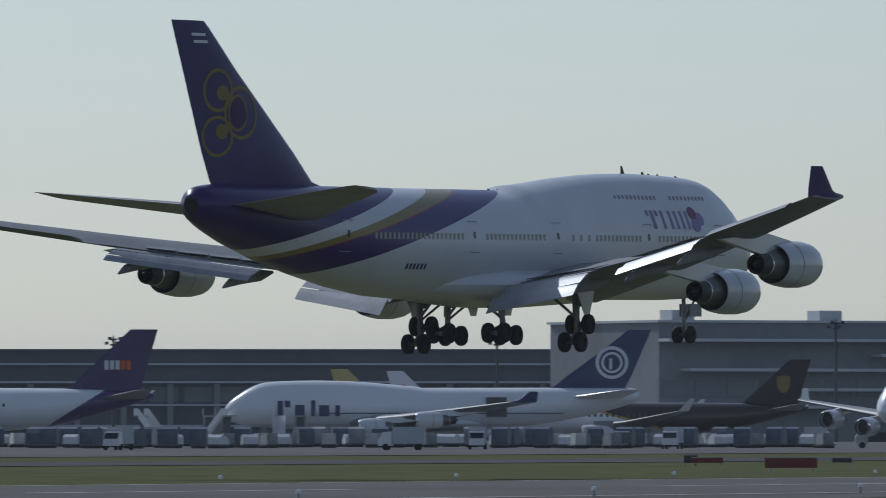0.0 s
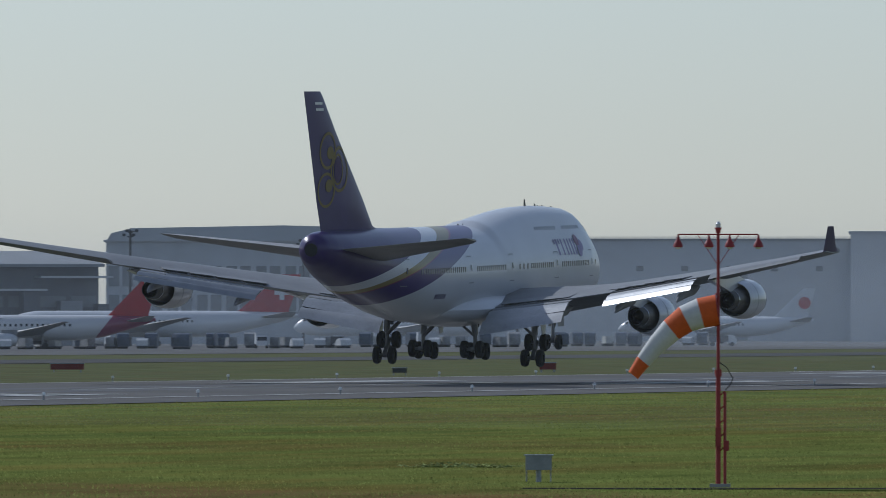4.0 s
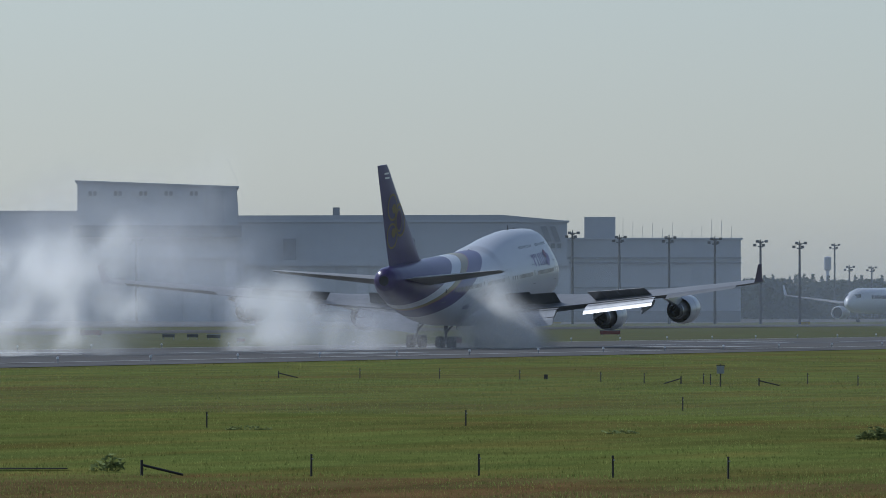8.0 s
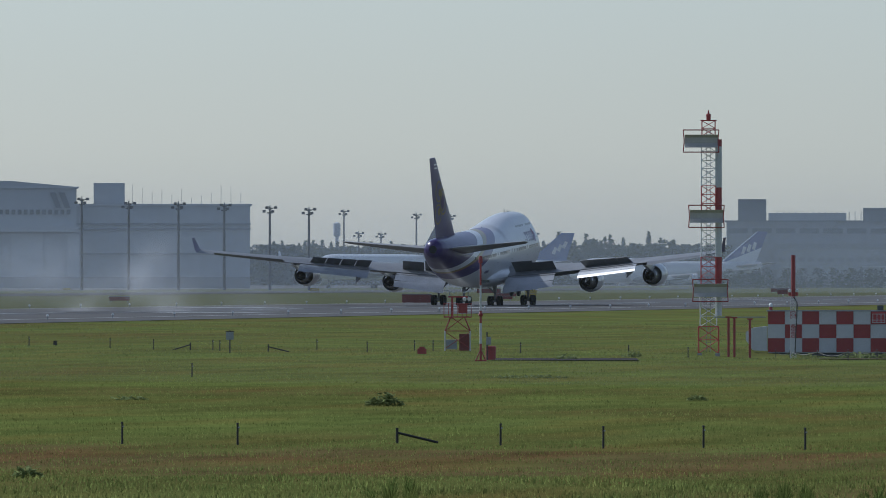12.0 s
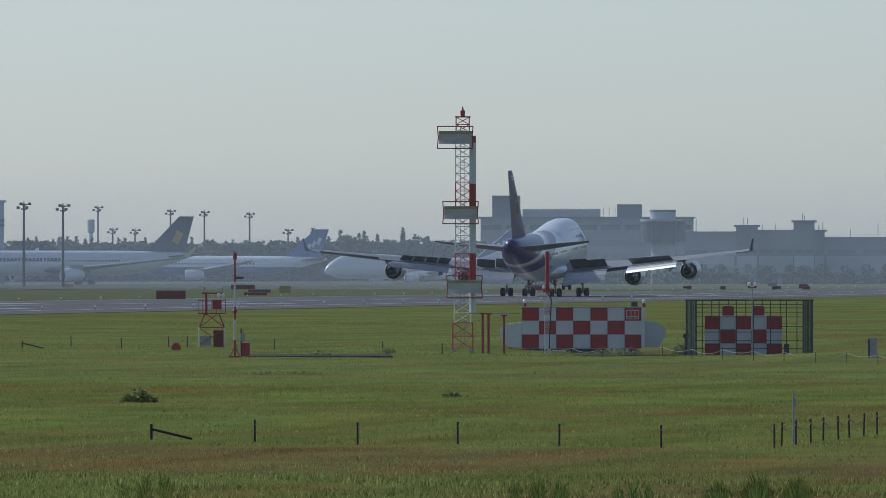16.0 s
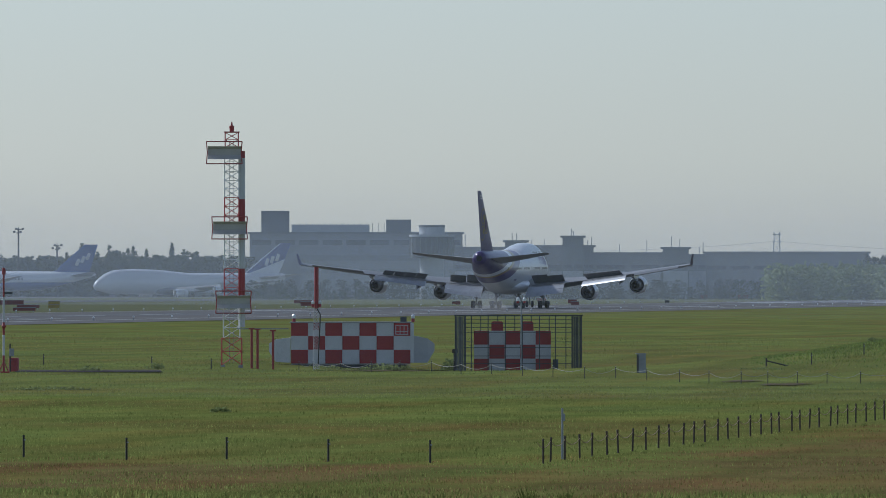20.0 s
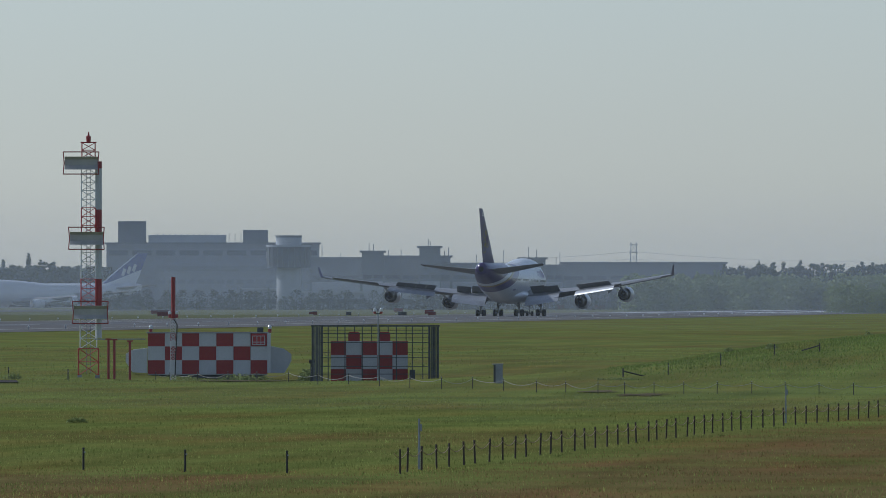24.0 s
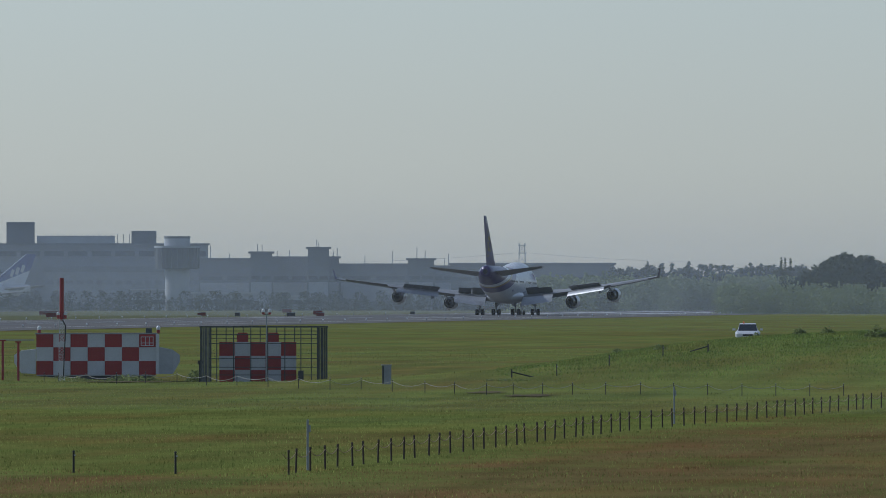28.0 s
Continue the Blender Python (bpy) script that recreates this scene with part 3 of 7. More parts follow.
for brg, r in ((7.414, 298), (5.445, 405)):
    a = thing("marker_pole", spot(brg, r), "grey steel marker pole with a small plate", "pole", "marker poles")
    part("pole", Build().tube((0, 0, -.1), (0, 0, 1.4), .03, n=8), STEEL, a)
    part("lower_sleeve", Build().tube((0, 0, -.1), (0, 0, .62), .036, n=8), STEEL, a)
    part("plate", Build().box((.05, -.02, 1.15), (.06, .03, .2)), STEEL, a, smooth=False)
a = thing("notice_post", spot(11.762, 590), "small pale notice board on a post in the grass", "sign")
part("post", Build().tube((0, 0, 0), (0, 0, 1.25), .04), POSTS, a)
part("panel", Build().box((0, -.05, .95), (.42, .04, .42)), STEEL, a, smooth=False)
part("arm", Build().box((0, -.03, 1.2), (.5, .04, .05)), POSTS, a, smooth=False)

SOIL = material("bare_earth", (0.175, 0.145, 0.085), 0.95, 0, 0.5, 0.3, fine=14, spec=0.0)


def bare_patch(brg, reach, wide, deep, seed):
    """A worn patch of earth with a ragged edge that follows the ground."""
    rnd = random.Random(seed)
    cx, cy = polar(brg, reach)
    rim = []
    for k in range(26):
        q, f = math.tau * k / 26, rnd.uniform(.6, 1.1)
        x, y = cx + math.cos(q) * wide * f, cy + math.sin(q) * deep * f
        rim.append((x, y, land(x, y) + .03))
    b = Build().add(rim + [(cx, cy, land(cx, cy) + .035)], [(k, (k + 1) % 26, 26) for k in range(26)])
    single("bare_patch", b, SOIL, pose(0, 0, 0), "ragged patch of bare brown earth in the grass", "ground", kind="structure")


bare_patch(6.22, 503, 1.3, 4.0, 1)
bare_patch(6.45, 512, .9, 3.0, 2)
bare_patch(8.3, 575, 3.2, 9.0, 3)

# ---- glide-path mast ----
def lattice(owner, z0, z1, w, mat, r=.028, label=""):
    """Four legs and their braces between two heights."""
    h = w / 2
    for sx in (-h, h):
        for sy in (-h, h):
            part("leg", Build().tube((sx, sy, z0), (sx, sy, z1), r, n=7), mat, owner)
    b = Build()
    n = max(1, round((z1 - z0) / (w * .62)))
    for i in range(n):
        a, c = z0 + (z1 - z0) * i / n, z0 + (z1 - z0) * (i + 1) / n
        for (p, q) in (((-h, -h), (h, -h)), ((h, -h), (h, h)), ((h, h), (-h, h)), ((-h, h), (-h, -h))):
            b.tube((*p, a), (*q, c), r * .5, n=5).tube((*q, a), (*p, c), r * .5, n=5).tube((*p, c), (*q, c), r * .55, n=5)
    part("bracing", b, mat, owner, label)


# white and red brightened: sun on thin tubes is put into the colour
LATTICE_WHITE = material("brightened_white", (0.82, 0.82, 0.82), 0.4, 0, 1.0, 0.06)
LATTICE_RED = material("brightened_red", (0.50, 0.04, 0.04), 0.4, 0, 1.0, 0.1)
TROUGH = material("weathered_trough", (0.52, 0.50, 0.48), 0.5, 0, 1.0, 0.12)
mast = thing("antenna_mast", spot(9.19, 599), "tall red and white lattice mast with three box antennas", "antenna mast")
for sx in (-.5, .5):
    for sy in (-.5, .5):
        part("foot", Build().box((sx, sy, .0), (.26, .26, .2)), CONC, mast, smooth=False)
for z0, z1, mt, w in ((0.1, 1.6, REDP, 1.12), (1.6, 3.9, WHITEP, .92), (3.9, 5.5, REDP, .84), (5.5, 8.0, WHITEP, .82), (8.0, 9.5, REDP, .8), (9.5, 11.9, WHITEP, .8), (11.9, 13.15, REDP, .74)):
    lattice(mast, z0, z1, w, LATTICE_WHITE if mt is WHITEP else LATTICE_RED, .034 if z0 > 1 else .042)
# a caged ladder climbs inside the lattice
ladder = Build().tube((-.12, .1, .2), (-.12, .1, 12.6), .016, n=5).tube((.12, .1, .2), (.12, .1, 12.6), .016, n=5)
for k in range(41):
    ladder.tube((-.12, .1, .4 + k * .3), (.12, .1, .4 + k * .3), .011, n=4)
part("ladder", ladder, STEEL, mast)
part("platform", Build().box((0, 0, 13.17), (.9, .9, .05)), REDP, mast, smooth=False)
part("beacon", Build().lathe([(13.2, .12), (13.5, .14), (13.55, .06), (13.75, .03)], 10, axis="z", caps=(True, True)), REDP, mast)
for z0, z1, mt in ((2.2, 4.0, WHITEP), (4.0, 5.5, REDP), (5.5, 8.0, WHITEP), (8.0, 9.4, REDP), (9.4, 11.7, WHITEP), (11.7, 12.1, REDP)):
    part("feeder_pipe", Build().tube((.56, -.3, z0), (.56, -.3, z1), .19, n=16), mt, mast)
for zc, dx in ((12.0, -.42), (7.78, -.12), (3.62, .1)):
    ant = part("antenna_box", Build().rings([[(x, y, zz) for x, y, zz in ((sx, -.95, -.36), (sx, -.7, -.12), (sx, -.7, .2), (sx, -1.0, .36), (sx, -.55, .36), (sx, -.55, -.36))] for sx in (-.92, .95)]), TROUGH, mast, "white trough-shaped reflector", m=pose(dx, 0, zc), smooth=False)
    fr = Build()
    for z in (-.62, .62):
        fr.tube((-1.0, -1.0, z), (1.0, -1.0, z), .035, n=6).tube((-1.0, -.4, z), (1.0, -.4, z), .025, n=6)
        for x in (-1.0, -.5, 0, .5, 1.0):
            fr.tube((x, -1.0, z), (x, -.4, z), .02, n=5)
    for x in (-1.0, 1.0):
        fr.tube((x, -1.0, -.62), (x - .05 * (1 if x > 0 else -1), -.8, 0), .03, n=6).tube((x - .05 * (1 if x > 0 else -1), -.8, 0), (x, -1.0, .62), .03, n=6)
    part("guard_frame", fr, REDP, ant, "red guard frame")
for x, h in ((1.12, 2.25), (1.45, 2.25), (2.32, 2.25)):
    a = single("cable_post", Build().tube((0, 0, 0), (0, 0, h), .07, n=10).box((0, 0, h), (.34, .2, .08)), REDP, spot(9.19 - math.degrees(x / 599), 598), "red steel post of the cable bridge", "post", "cable bridge posts")
single("cable_tray", Build().box((0, 0, 0), (2.9, .14, .06)), STEEL, spot(9.19 - math.degrees(1.75 / 599), 598, 2.31), "grey cable tray carried on red posts", "tray", smooth=False)

# ---- checkered huts ----
def checker(owner, cols, rows, w, h, x0, z0, y, start):
    plate = Build().box((0, 0, 0), (w - .012, .05, h - .012))
    meshes = {True: plate.mesh("red_panel", REDP, False), False: plate.mesh("white_panel", WHITEP, False)}
    for i in range(cols):
        for k in range(rows):
            part("panel", meshes[(i + k + start) % 2 == 0], None, owner, m=pose(x0 + (i + .5) * w, y, z0 + (k + .5) * h))


# darker copy of the white: the right hood's shade is in its colour
SHADED_HOOD = material("shaded_hood", (0.44, 0.45, 0.47), 0.6, 0, 1.0, 0.12)
hut = thing("equipment_hut", spot(8.550, 618, .21), "red and white checkered equipment hut with white end hoods", "hut")
part("walls", Build().box((0, 1.25, 1.25), (6.9, 2.4, 2.4)), WHITEP, hut, smooth=False)
part("roof", Build().box((0, 1.25, 2.49), (7.1, 2.6, .07)), STEEL, hut, smooth=False)
# dark block under the hut puts the shade of its gap into colour
part("shadow_plinth", Build().box((0, 1.25, -.12), (6.5, 2.1, .5)), DARKSTEEL, hut, smooth=False)
checker(hut, 7, 3, .992, .8, -3.472, .1, .01, 0)
part("door", Build().box((.2, -.03, .5), (.38, .03, .55)), WHITEP, hut, smooth=False)
part("hood", Build().rings([[(3.5, 0, .15), (3.5, 2, .15), (3.5, 2, 1.75), (3.5, 0, 1.75)], [(4.45, .1, .15), (4.45, 1.9, .15), (4.45, 1.9, 1.55), (4.45, .1, 1.55)], [(4.85, .3, .85), (4.85, 1.7, .85), (4.85, 1.7, 1.25), (4.85, .3, 1.25)]]), SHADED_HOOD, hut, "white ventilation hood", smooth=False)
part("hood", Build().rings([[(-3.5, 0, .15), (-3.5, 2, .15), (-3.5, 2, 1.6), (-3.5, 0, 1.6)], [(-4.35, .1, .2), (-4.35, 1.9, .2), (-4.35, 1.9, 1.5), (-4.35, .1, 1.5)], [(-4.75, .3, .8), (-4.75, 1.7, .8), (-4.75, 1.7, 1.25), (-4.75, .3, 1.25)]]), WHITEP, hut, "white ventilation hood", smooth=False)
part("end_cap", Build().box((3.55, .9, 1.3), (.2, 2.0, 2.3)), WHITEP, hut, smooth=False)
grl = part("window_grille", Build().box((2.95, -.04, 2.1), (.78, .02, .62)), LATTICE_RED, hut, smooth=False)
for x in (2.6, 2.85, 3.08, 3.3):
    part("bar", Build().box((x, -.09, 2.06), (.035, .05, .5)), WHITEP, grl, smooth=False)
for z in (1.8, 1.95, 2.3):
    part("bar", Build().box((2.95, -.09, z), (.74, .05, .035)), WHITEP, grl, smooth=False)
for x in (-3.3, 3.6):
    l = part("roof_lamp", Build().lathe([(2.5, .1), (2.7, .1), (2.72, .06)], 10, at=(x, .3, 0), axis="z", caps=(True, True)), REDP, hut)
    part("lamp_glass", Build().lathe([(2.72, .1), (2.85, .12), (2.95, .05)], 10, at=(x, .3, 0), axis="z", caps=(True, True)), LAMPGLASS, l)
part("roof_unit", Build().box((3.05, .4, 2.65), (.36, .3, .3)), DARKSTEEL, hut, smooth=False)

rm = thing("obstruction_mast", spot(8.735, 604, .3), "slim lattice mast with a red upper pole and twin lamps", "mast")
lattice(rm, -.35, 2.0, .3, WHITEP, .018)
lattice(rm, 2.0, 2.4, .28, REDP, .02)
lattice(rm, 2.4, 3.25, .26, WHITEP, .018)
part("pole", Build().tube((0, 0, 3.2), (0, 0, 5.6), .12, n=12), REDP, rm)
for x in (-.2, .2):
    l = part("lamp", Build().lathe([(3.3, .08), (3.5, .08)], 10, at=(x, -.1, 0), axis="z", caps=(True, True)), REDP, rm)
    part("lamp_glass", Build().lathe([(3.5, .09), (3.62, .1), (3.7, .03)], 10, at=(x, -.1, 0), axis="z", caps=(True, True)), LAMPGLASS, l)
cb = Build()
for p, q in zip([(.05, -.2, 3.2), (.22, -.2, 2.9), (.2, -.2, 2.2), (.14, -.2, 1.2)], [(.22, -.2, 2.9), (.2, -.2, 2.2), (.14, -.2, 1.2), (.1, -.2, 0)]):
    cb.tube(p, q, .035, n=6)
part("cable", cb, POSTS, rm)

CAGE = material("weathered_grey_steel", (0.085, 0.095, 0.10), 0.6, 0.3, 2.0, 0.2)
MESH = material("galvanised_slat", (0.16, 0.17, 0.175), 0.55, 0.4, 3.0, 0.2)
cage = thing("screen_cage", spot(7.650, 592, .0), "grey steel grid cage with slatted end panels", "cage")
for x in (-2.61, -1.68, -.72, .22, 1.17, 2.06):
    part("upright", Build().box((x, 0, 1.6), (.055, .1, 3.2)), CAGE, cage, smooth=False)
for x in (-2.1, -1.15, -.2, .72, 1.72, 2.65):
    part("rear_upright", Build().box((x, 2.4, 1.6), (.05, .08, 3.2)), CAGE, cage, smooth=False)
for z in (.55, .98, 1.46, 2.3, 2.8):
    part("rail", Build().box((0, -.02, z), (6.1, .06, .04)), CAGE, cage, smooth=False)
for z in (1.75, 2.55, 2.98):
    part("rear_rail", Build().box((0, 2.4, z), (6.1, .05, .035)), CAGE, cage, smooth=False)
for y in (0, 2.4):
    part("top_beam", Build().box((0, y, 3.22), (7.15, .12, .08)), CAGE, cage, smooth=False)
for x in (-3.5, -2.94, 2.98, 3.5):
    part("end_post", Build().box((x, 0, 1.6), (.07, .12, 3.2)), CAGE, cage, smooth=False)
for x, mt in ((-3.22, MESH), (3.24, CAGE)):
    for k in range(6):
        part("end_slat", Build().box((x + (k - 2.5) * .085, .05, 1.62), (.07, .04, 3.1)), mt, cage, smooth=False)
    part("end_sheet", Build().box((x, .75, 1.62), (.05, 1.3, 3.1)), mt, cage, smooth=False)
cab = thing("equipment_cabinet", spot(7.682, 594, .02), "red and white checkered cabinet row behind a grid", "cabinet")
part("case", Build().box((0, .9, 1.2), (4.28, 1.6, 2.3)), WHITEP, cab, smooth=False)
checker(cab, 5, 3, .86, .78, -2.15, .02, .07, 0)
for x in (-.85, .85):
    part("top_unit", Build().box((x, .5, 2.58), (.64, .6, .5)).box((x, .5, 2.85), (.52, .5, .06)), REDP, cab, smooth=False)
part("side_box", Build().box((2.4, .5, .36), (.3, .5, .8)), DARKSTEEL, cab, smooth=False)
lp = thing("lamp_post", spot(7.635, 591, .3), "thin grey post with twin white warning lamps", "lamp")
part("pole", Build().tube((0, 0, -.35), (0, 0, 3.65), .03, n=8), STEEL, lp)
part("arm", Build().tube((-.18, 0, 3.62), (.18, 0, 3.62), .03, n=8), DARKSTEEL, lp)
for x in (-.18, .18):
    l = part("lamp", Build().lathe([(3.6, .07), (3.72, .08)], 10, at=(x, 0, 0), axis="z", caps=(True, True)), REDP, lp)
    part("lamp_glass", Build().lathe([(3.72, .1), (3.85, .1), (3.93, .04)], 10, at=(x, 0, 0), axis="z", caps=(True, True)), LAMPGLASS, l)
a = thing("notice_post", spot(7.995, 598), "small dark post with a tilted plate beside the hut", "sign")
part("post", Build().tube((0, 0, 0), (0, 0, 1.3), .035), POSTS, a)
part("panel", Build().box((.04, -.04, 1.2), (.3, .03, .22)), POSTS, a, smooth=False)
part("lower_panel", Build().box((.12, -.03, .75), (.2, .03, .3)), STEEL, a, smooth=False)
a = thing("control_cabinet", spot(6.995, 537), "small grey control cabinet standing in the grass", "cabinet")
part("case", Build().box((.1, 0, .48), (.36, .4, .95)), STEEL, a, smooth=False)
# dark slab puts the shade of the cabinet's left face into its colour
part("door", Build().box((-.13, 0, .47), (.1, .36, .92)), DARKSTEEL, a, smooth=False)
part("lid", Build().box((.03, 0, .97), (.55, .46, .05)), STEEL, a, smooth=False)

# ---- field monitor and its mast ----
mo = thing("field_monitor", spot(10.538, 610), "red and white monitor stand with cabinet and angled plates", "monitor stand")
for x in (-.72, .72):
    for y in (-.4, .4):
        part("leg", Build().tube((x, y, 0), (x, y, 1.15), .04, n=7), WHITEP, mo)
        part("upper_leg", Build().tube((x, y, 1.15), (x * .55, y, 1.95), .04, n=7), REDP, mo, "red splayed leg")
br = Build()
for y in (-.4, .4):
    br.tube((-.72, y, 1.15), (.72, y, 1.15), .028, n=6).tube((-.72, y, .15), (.72, y, 1.1), .02, n=5).tube((.72, y, .15), (-.72, y, 1.1), .02, n=5).tube((-.72, y, 1.15), (.3, y, 1.9), .025, n=6).tube((.72, y, 1.15), (-.3, y, 1.9), .025, n=6)
part("bracing", br, REDP, mo)
part("deck", Build().box((0, 0, 1.95), (1.6, 1.0, .07)), REDP, mo, smooth=False)
rl = Build()
for i in range(7):
    rl.tube((-.78 + i * .26, -.45, 1.9), (-.78 + i * .26, -.45, 2.75), .018, n=5)
rl.tube((-.8, -.45, 2.7), (.8, -.45, 2.7), .02, n=5)
part("railing", rl, REDP, mo)
part("column", Build().box((-.32, 0, 2.5), (.12, .12, 1.3)), REDP, mo, smooth=False)
part("head", Build().box((.02, 0, 3.1), (1.15, .12, .08)), REDP, mo, smooth=False)
part("gear_case", Build().box((.3, -.1, 2.45), (.52, .4, .55)), REDP, mo, smooth=False)
for x, t in ((-.45, 14), (.6, -14)):
    part("plate", Build().box((x, 0, 3.42), (.62, .5, .07), Matrix.Rotation(radians(t), 3, "Y")), WHITEP, mo, "tilted white plate", smooth=False)
    part("plate_arm", Build().tube((x, 0, 3.1), (x, 0, 3.4), .03, n=6), STEEL, mo)
for x in (.4, .66):
    part("lamp", Build().lathe([(2.85, .06), (2.95, .1), (3.05, .1), (3.1, .03)], 10, at=(x, -.2, 0), axis="z", caps=(True, True)), LAMPGLASS, mo)
part("lower_cabinet", Build().box((.38, -.1, .5), (.58, .5, .95)), BOARDR, mo, "dark red cabinet", smooth=False)
part("lower_box", Build().box((-.35, -.1, .38), (.62, .4, .55)), STEEL, mo, smooth=False)
mm = thing("wind_mast", spot(10.414, 548), "thin red and white banded mast with small sensors", "mast")
for z0, z1, mt in ((0, .9, REDP), (.9, 1.95, WHITEP), (1.95, 2.6, REDP), (2.6, 3.9, WHITEP), (3.9, 5.3, REDP)):
    part("band", Build().tube((0, 0, z0), (0, 0, z1), .05 if z0 > 2 else .062, n=9), mt, mm)
part("foot", Build().box((0, 0, .04), (.6, .4, .08)).tube((-.25, 0, .05), (0, 0, .6), .03).tube((.25, 0, .05), (0, 0, .6), .03), REDP, mm)
part("joint", Build().lathe([(2.25, .05), (2.4, .13), (2.55, .05)], 10, axis="z", caps=(True, True)), REDP, mm)
part("sensor", Build().box((.25, 0, 4.1), (.4, .12, .12)), DARKSTEEL, mm, smooth=False)
part("beacon", Build().lathe([(5.05, .1), (5.3, .1), (5.4, .07)], 10, axis="z", caps=(True, True)), REDP, mm)
a = thing("meter_post", spot(10.38, 555), "grey meter box on a short post", "meter")
part("post", Build().tube((0, 0, 0), (0, 0, 1.45), .04), POSTS, a)
part("box", Build().box((.08, 0, 1.0), (.25, .2, .4)), STEEL, a, smooth=False)
a = single("red_drum", Build().lathe([(0, .26), (.7, .27), (.72, .2)], 14, axis="z", caps=(True, True)), REDP, spot(10.36, 556), "small red drum in the grass", "drum")
a = single("red_block", Build().box((0, 0, .15), (.5, .4, .3)).box((0, 0, .35), (.3, .3, .1)), REDP, spot(10.73, 590), "low red block lamp in the grass", "lamp", smooth=False)
a = single("dark_block", Build().box((0, 0, .12), (.22, .22, .3)), POSTS, spot(12.70, 640), "small dark stump in the grass", "stump", smooth=False)


# ---- patrol car ----
def car(m):
    a = thing("patrol_car", m, "white patrol car with an amber roof light on the knoll", "car")
    sec = [(-1.95, .78, .55, .82), (-1.8, .82, .45, .92), (-1.0, .85, .35, .98), (0.0, .86, .35, 1.0), (1.2, .86, .35, .98), (1.9, .82, .4, .9), (2.1, .75, .5, .75)]
    rr = [[(-w, y, z0 + .1), (-w * .9, y, z0), (w * .9, y, z0), (w, y, z0 + .1), (w, y, z1 - .12), (w * .88, y, z1), (-w * .88, y, z1), (-w, y, z1 - .12)] for y, w, z0, z1 in sec]
    part("body", Build().rings(rr), WHITE, a)
    cabin = [(-1.75, .78, .85, .05), (-1.4, .7, .9, .46), (-.6, .68, .9, .6), (.2, .67, .9, .57), (1.1, .74, .88, .03)]
    part("cabin", Build().rings([[(-w, y, z), (w, y, z), (w * .82, y, z + h), (-w * .82, y, z + h)] for y, w, z, h in cabin]), WHITE, a)
    part("windscreen", Build().add([(-.66, 1.0, .98), (.66, 1.0, .98), (.55, .33, 1.43), (-.55, .33, 1.43)], [(0, 1, 2, 3)]), GLASSY, a)
    for sx in (-1, 1):
        part("side_window", Build().add([(sx * .715, .7, 1.0), (sx * .70, -1.2, 1.0), (sx * .60, -1.0, 1.42), (sx * .59, .2, 1.42)], [(0, 1, 2, 3)]), GLASSY, a)
        part("headlight", Build().box((sx * .6, 2.02, .72), (.36, .14, .16)), LAMPGLASS, a)
        part("mirror", Build().box((sx * .95, .65, 1.08), (.2, .1, .14)), WHITE, a)
        for y in (-1.25, 1.3):
            w = part("wheel", Build().lathe([(-.1, .1), (-.1, .3), (.1, .3), (.1, .1)], 16, at=(sx * .76, y, .3), axis="x", caps=(True, True)), TYRE, a)
            part("rim", Build().lathe([(-.11, .02), (-.11, .18), (.11, .18), (.11, .02)], 12, at=(sx * .76, y, .3), axis="x", caps=(True, True)), STEEL, w)
    part("grille", Build().box((0, 2.08, .68), (.7, .06, .14)), GLASSY, a)
    part("bumper", Build().box((0, 2.05, .48), (1.5, .16, .18)), WHITE, a)
    part("number_plate", Build().box((0, 2.14, .5), (.33, .02, .16)), WHITEP, a)
    amber = part("roof_light", Build().lathe([(0, .06), (.1, .06), (.15, .03)], 12, at=(.28, -.1, 1.48), axis="z", caps=(True, True)), ORANGE, a, "amber beacon")
    return a


CAR = car(spot(5.05, 690, 0, 180))


# ---- aircraft ----
def ease(table, s):
    """Smooth reading between the rows of a table of tuples whose first entry is the key."""
    for a, b in zip(table, table[1:]):
        if s <= b[0]:
            k = (s - a[0]) / (b[0] - a[0])
            return [p + (q - p) * k for p, q in zip(a[1:], b[1:])]
    return list(table[-1][1:])


def section(rows, crown, s, n):
    """Ring of (x, z) of a fuselage at a station; the upper deck is blended onto the main lobe."""
    zc, w, h = ease(rows, s)
    top = ease(crown, s)[0] if crown and s < crown[-1][0] else 0
    ring = []
    for k in range(n):
        a = math.tau * k / n
        c, d = math.cos(a), math.sin(a)
        r = 1 / math.sqrt((c / w) ** 2 + (d / h) ** 2)
        if top > zc + h and d > 0:
            ru = 1 / (abs(c / (w * 0.80)) ** 2.3 + abs(d / (top - zc)) ** 2.3) ** (1 / 2.3)
            r = (r ** 9 + ru ** 9) ** (1 / 9) if ru > 0.6 * r else r
        ring.append((r * c, zc + r * d))
    return ring


def hull(rows, pivot, n=36, steps_=90, crown=None):
    """A fuselage: rows of (station, centre height, half width, half height); crown rows of (station, top of the upper deck)."""
    length = rows[-1][0]
    rr = []
    for i in range(steps_ + 1):
        q = i / steps_
        s = length * (0.5 * q * q * (3 - 2 * q) + 0.5 * q)
        rr.append([(x, pivot - s, z) for x, z in section(rows, crown, s, n)])
    return Build().rings(rr)


FOIL = [(0, 0), (0.02, 0.22), (0.08, 0.42), (0.2, 0.56), (0.4, 0.58), (0.65, 0.38), (0.85, 0.16), (1, 0.02),
        (1, -0.02), (0.85, -0.1), (0.65, -0.24), (0.4, -0.42), (0.2, -0.44), (0.08, -0.32), (0.02, -0.16)]


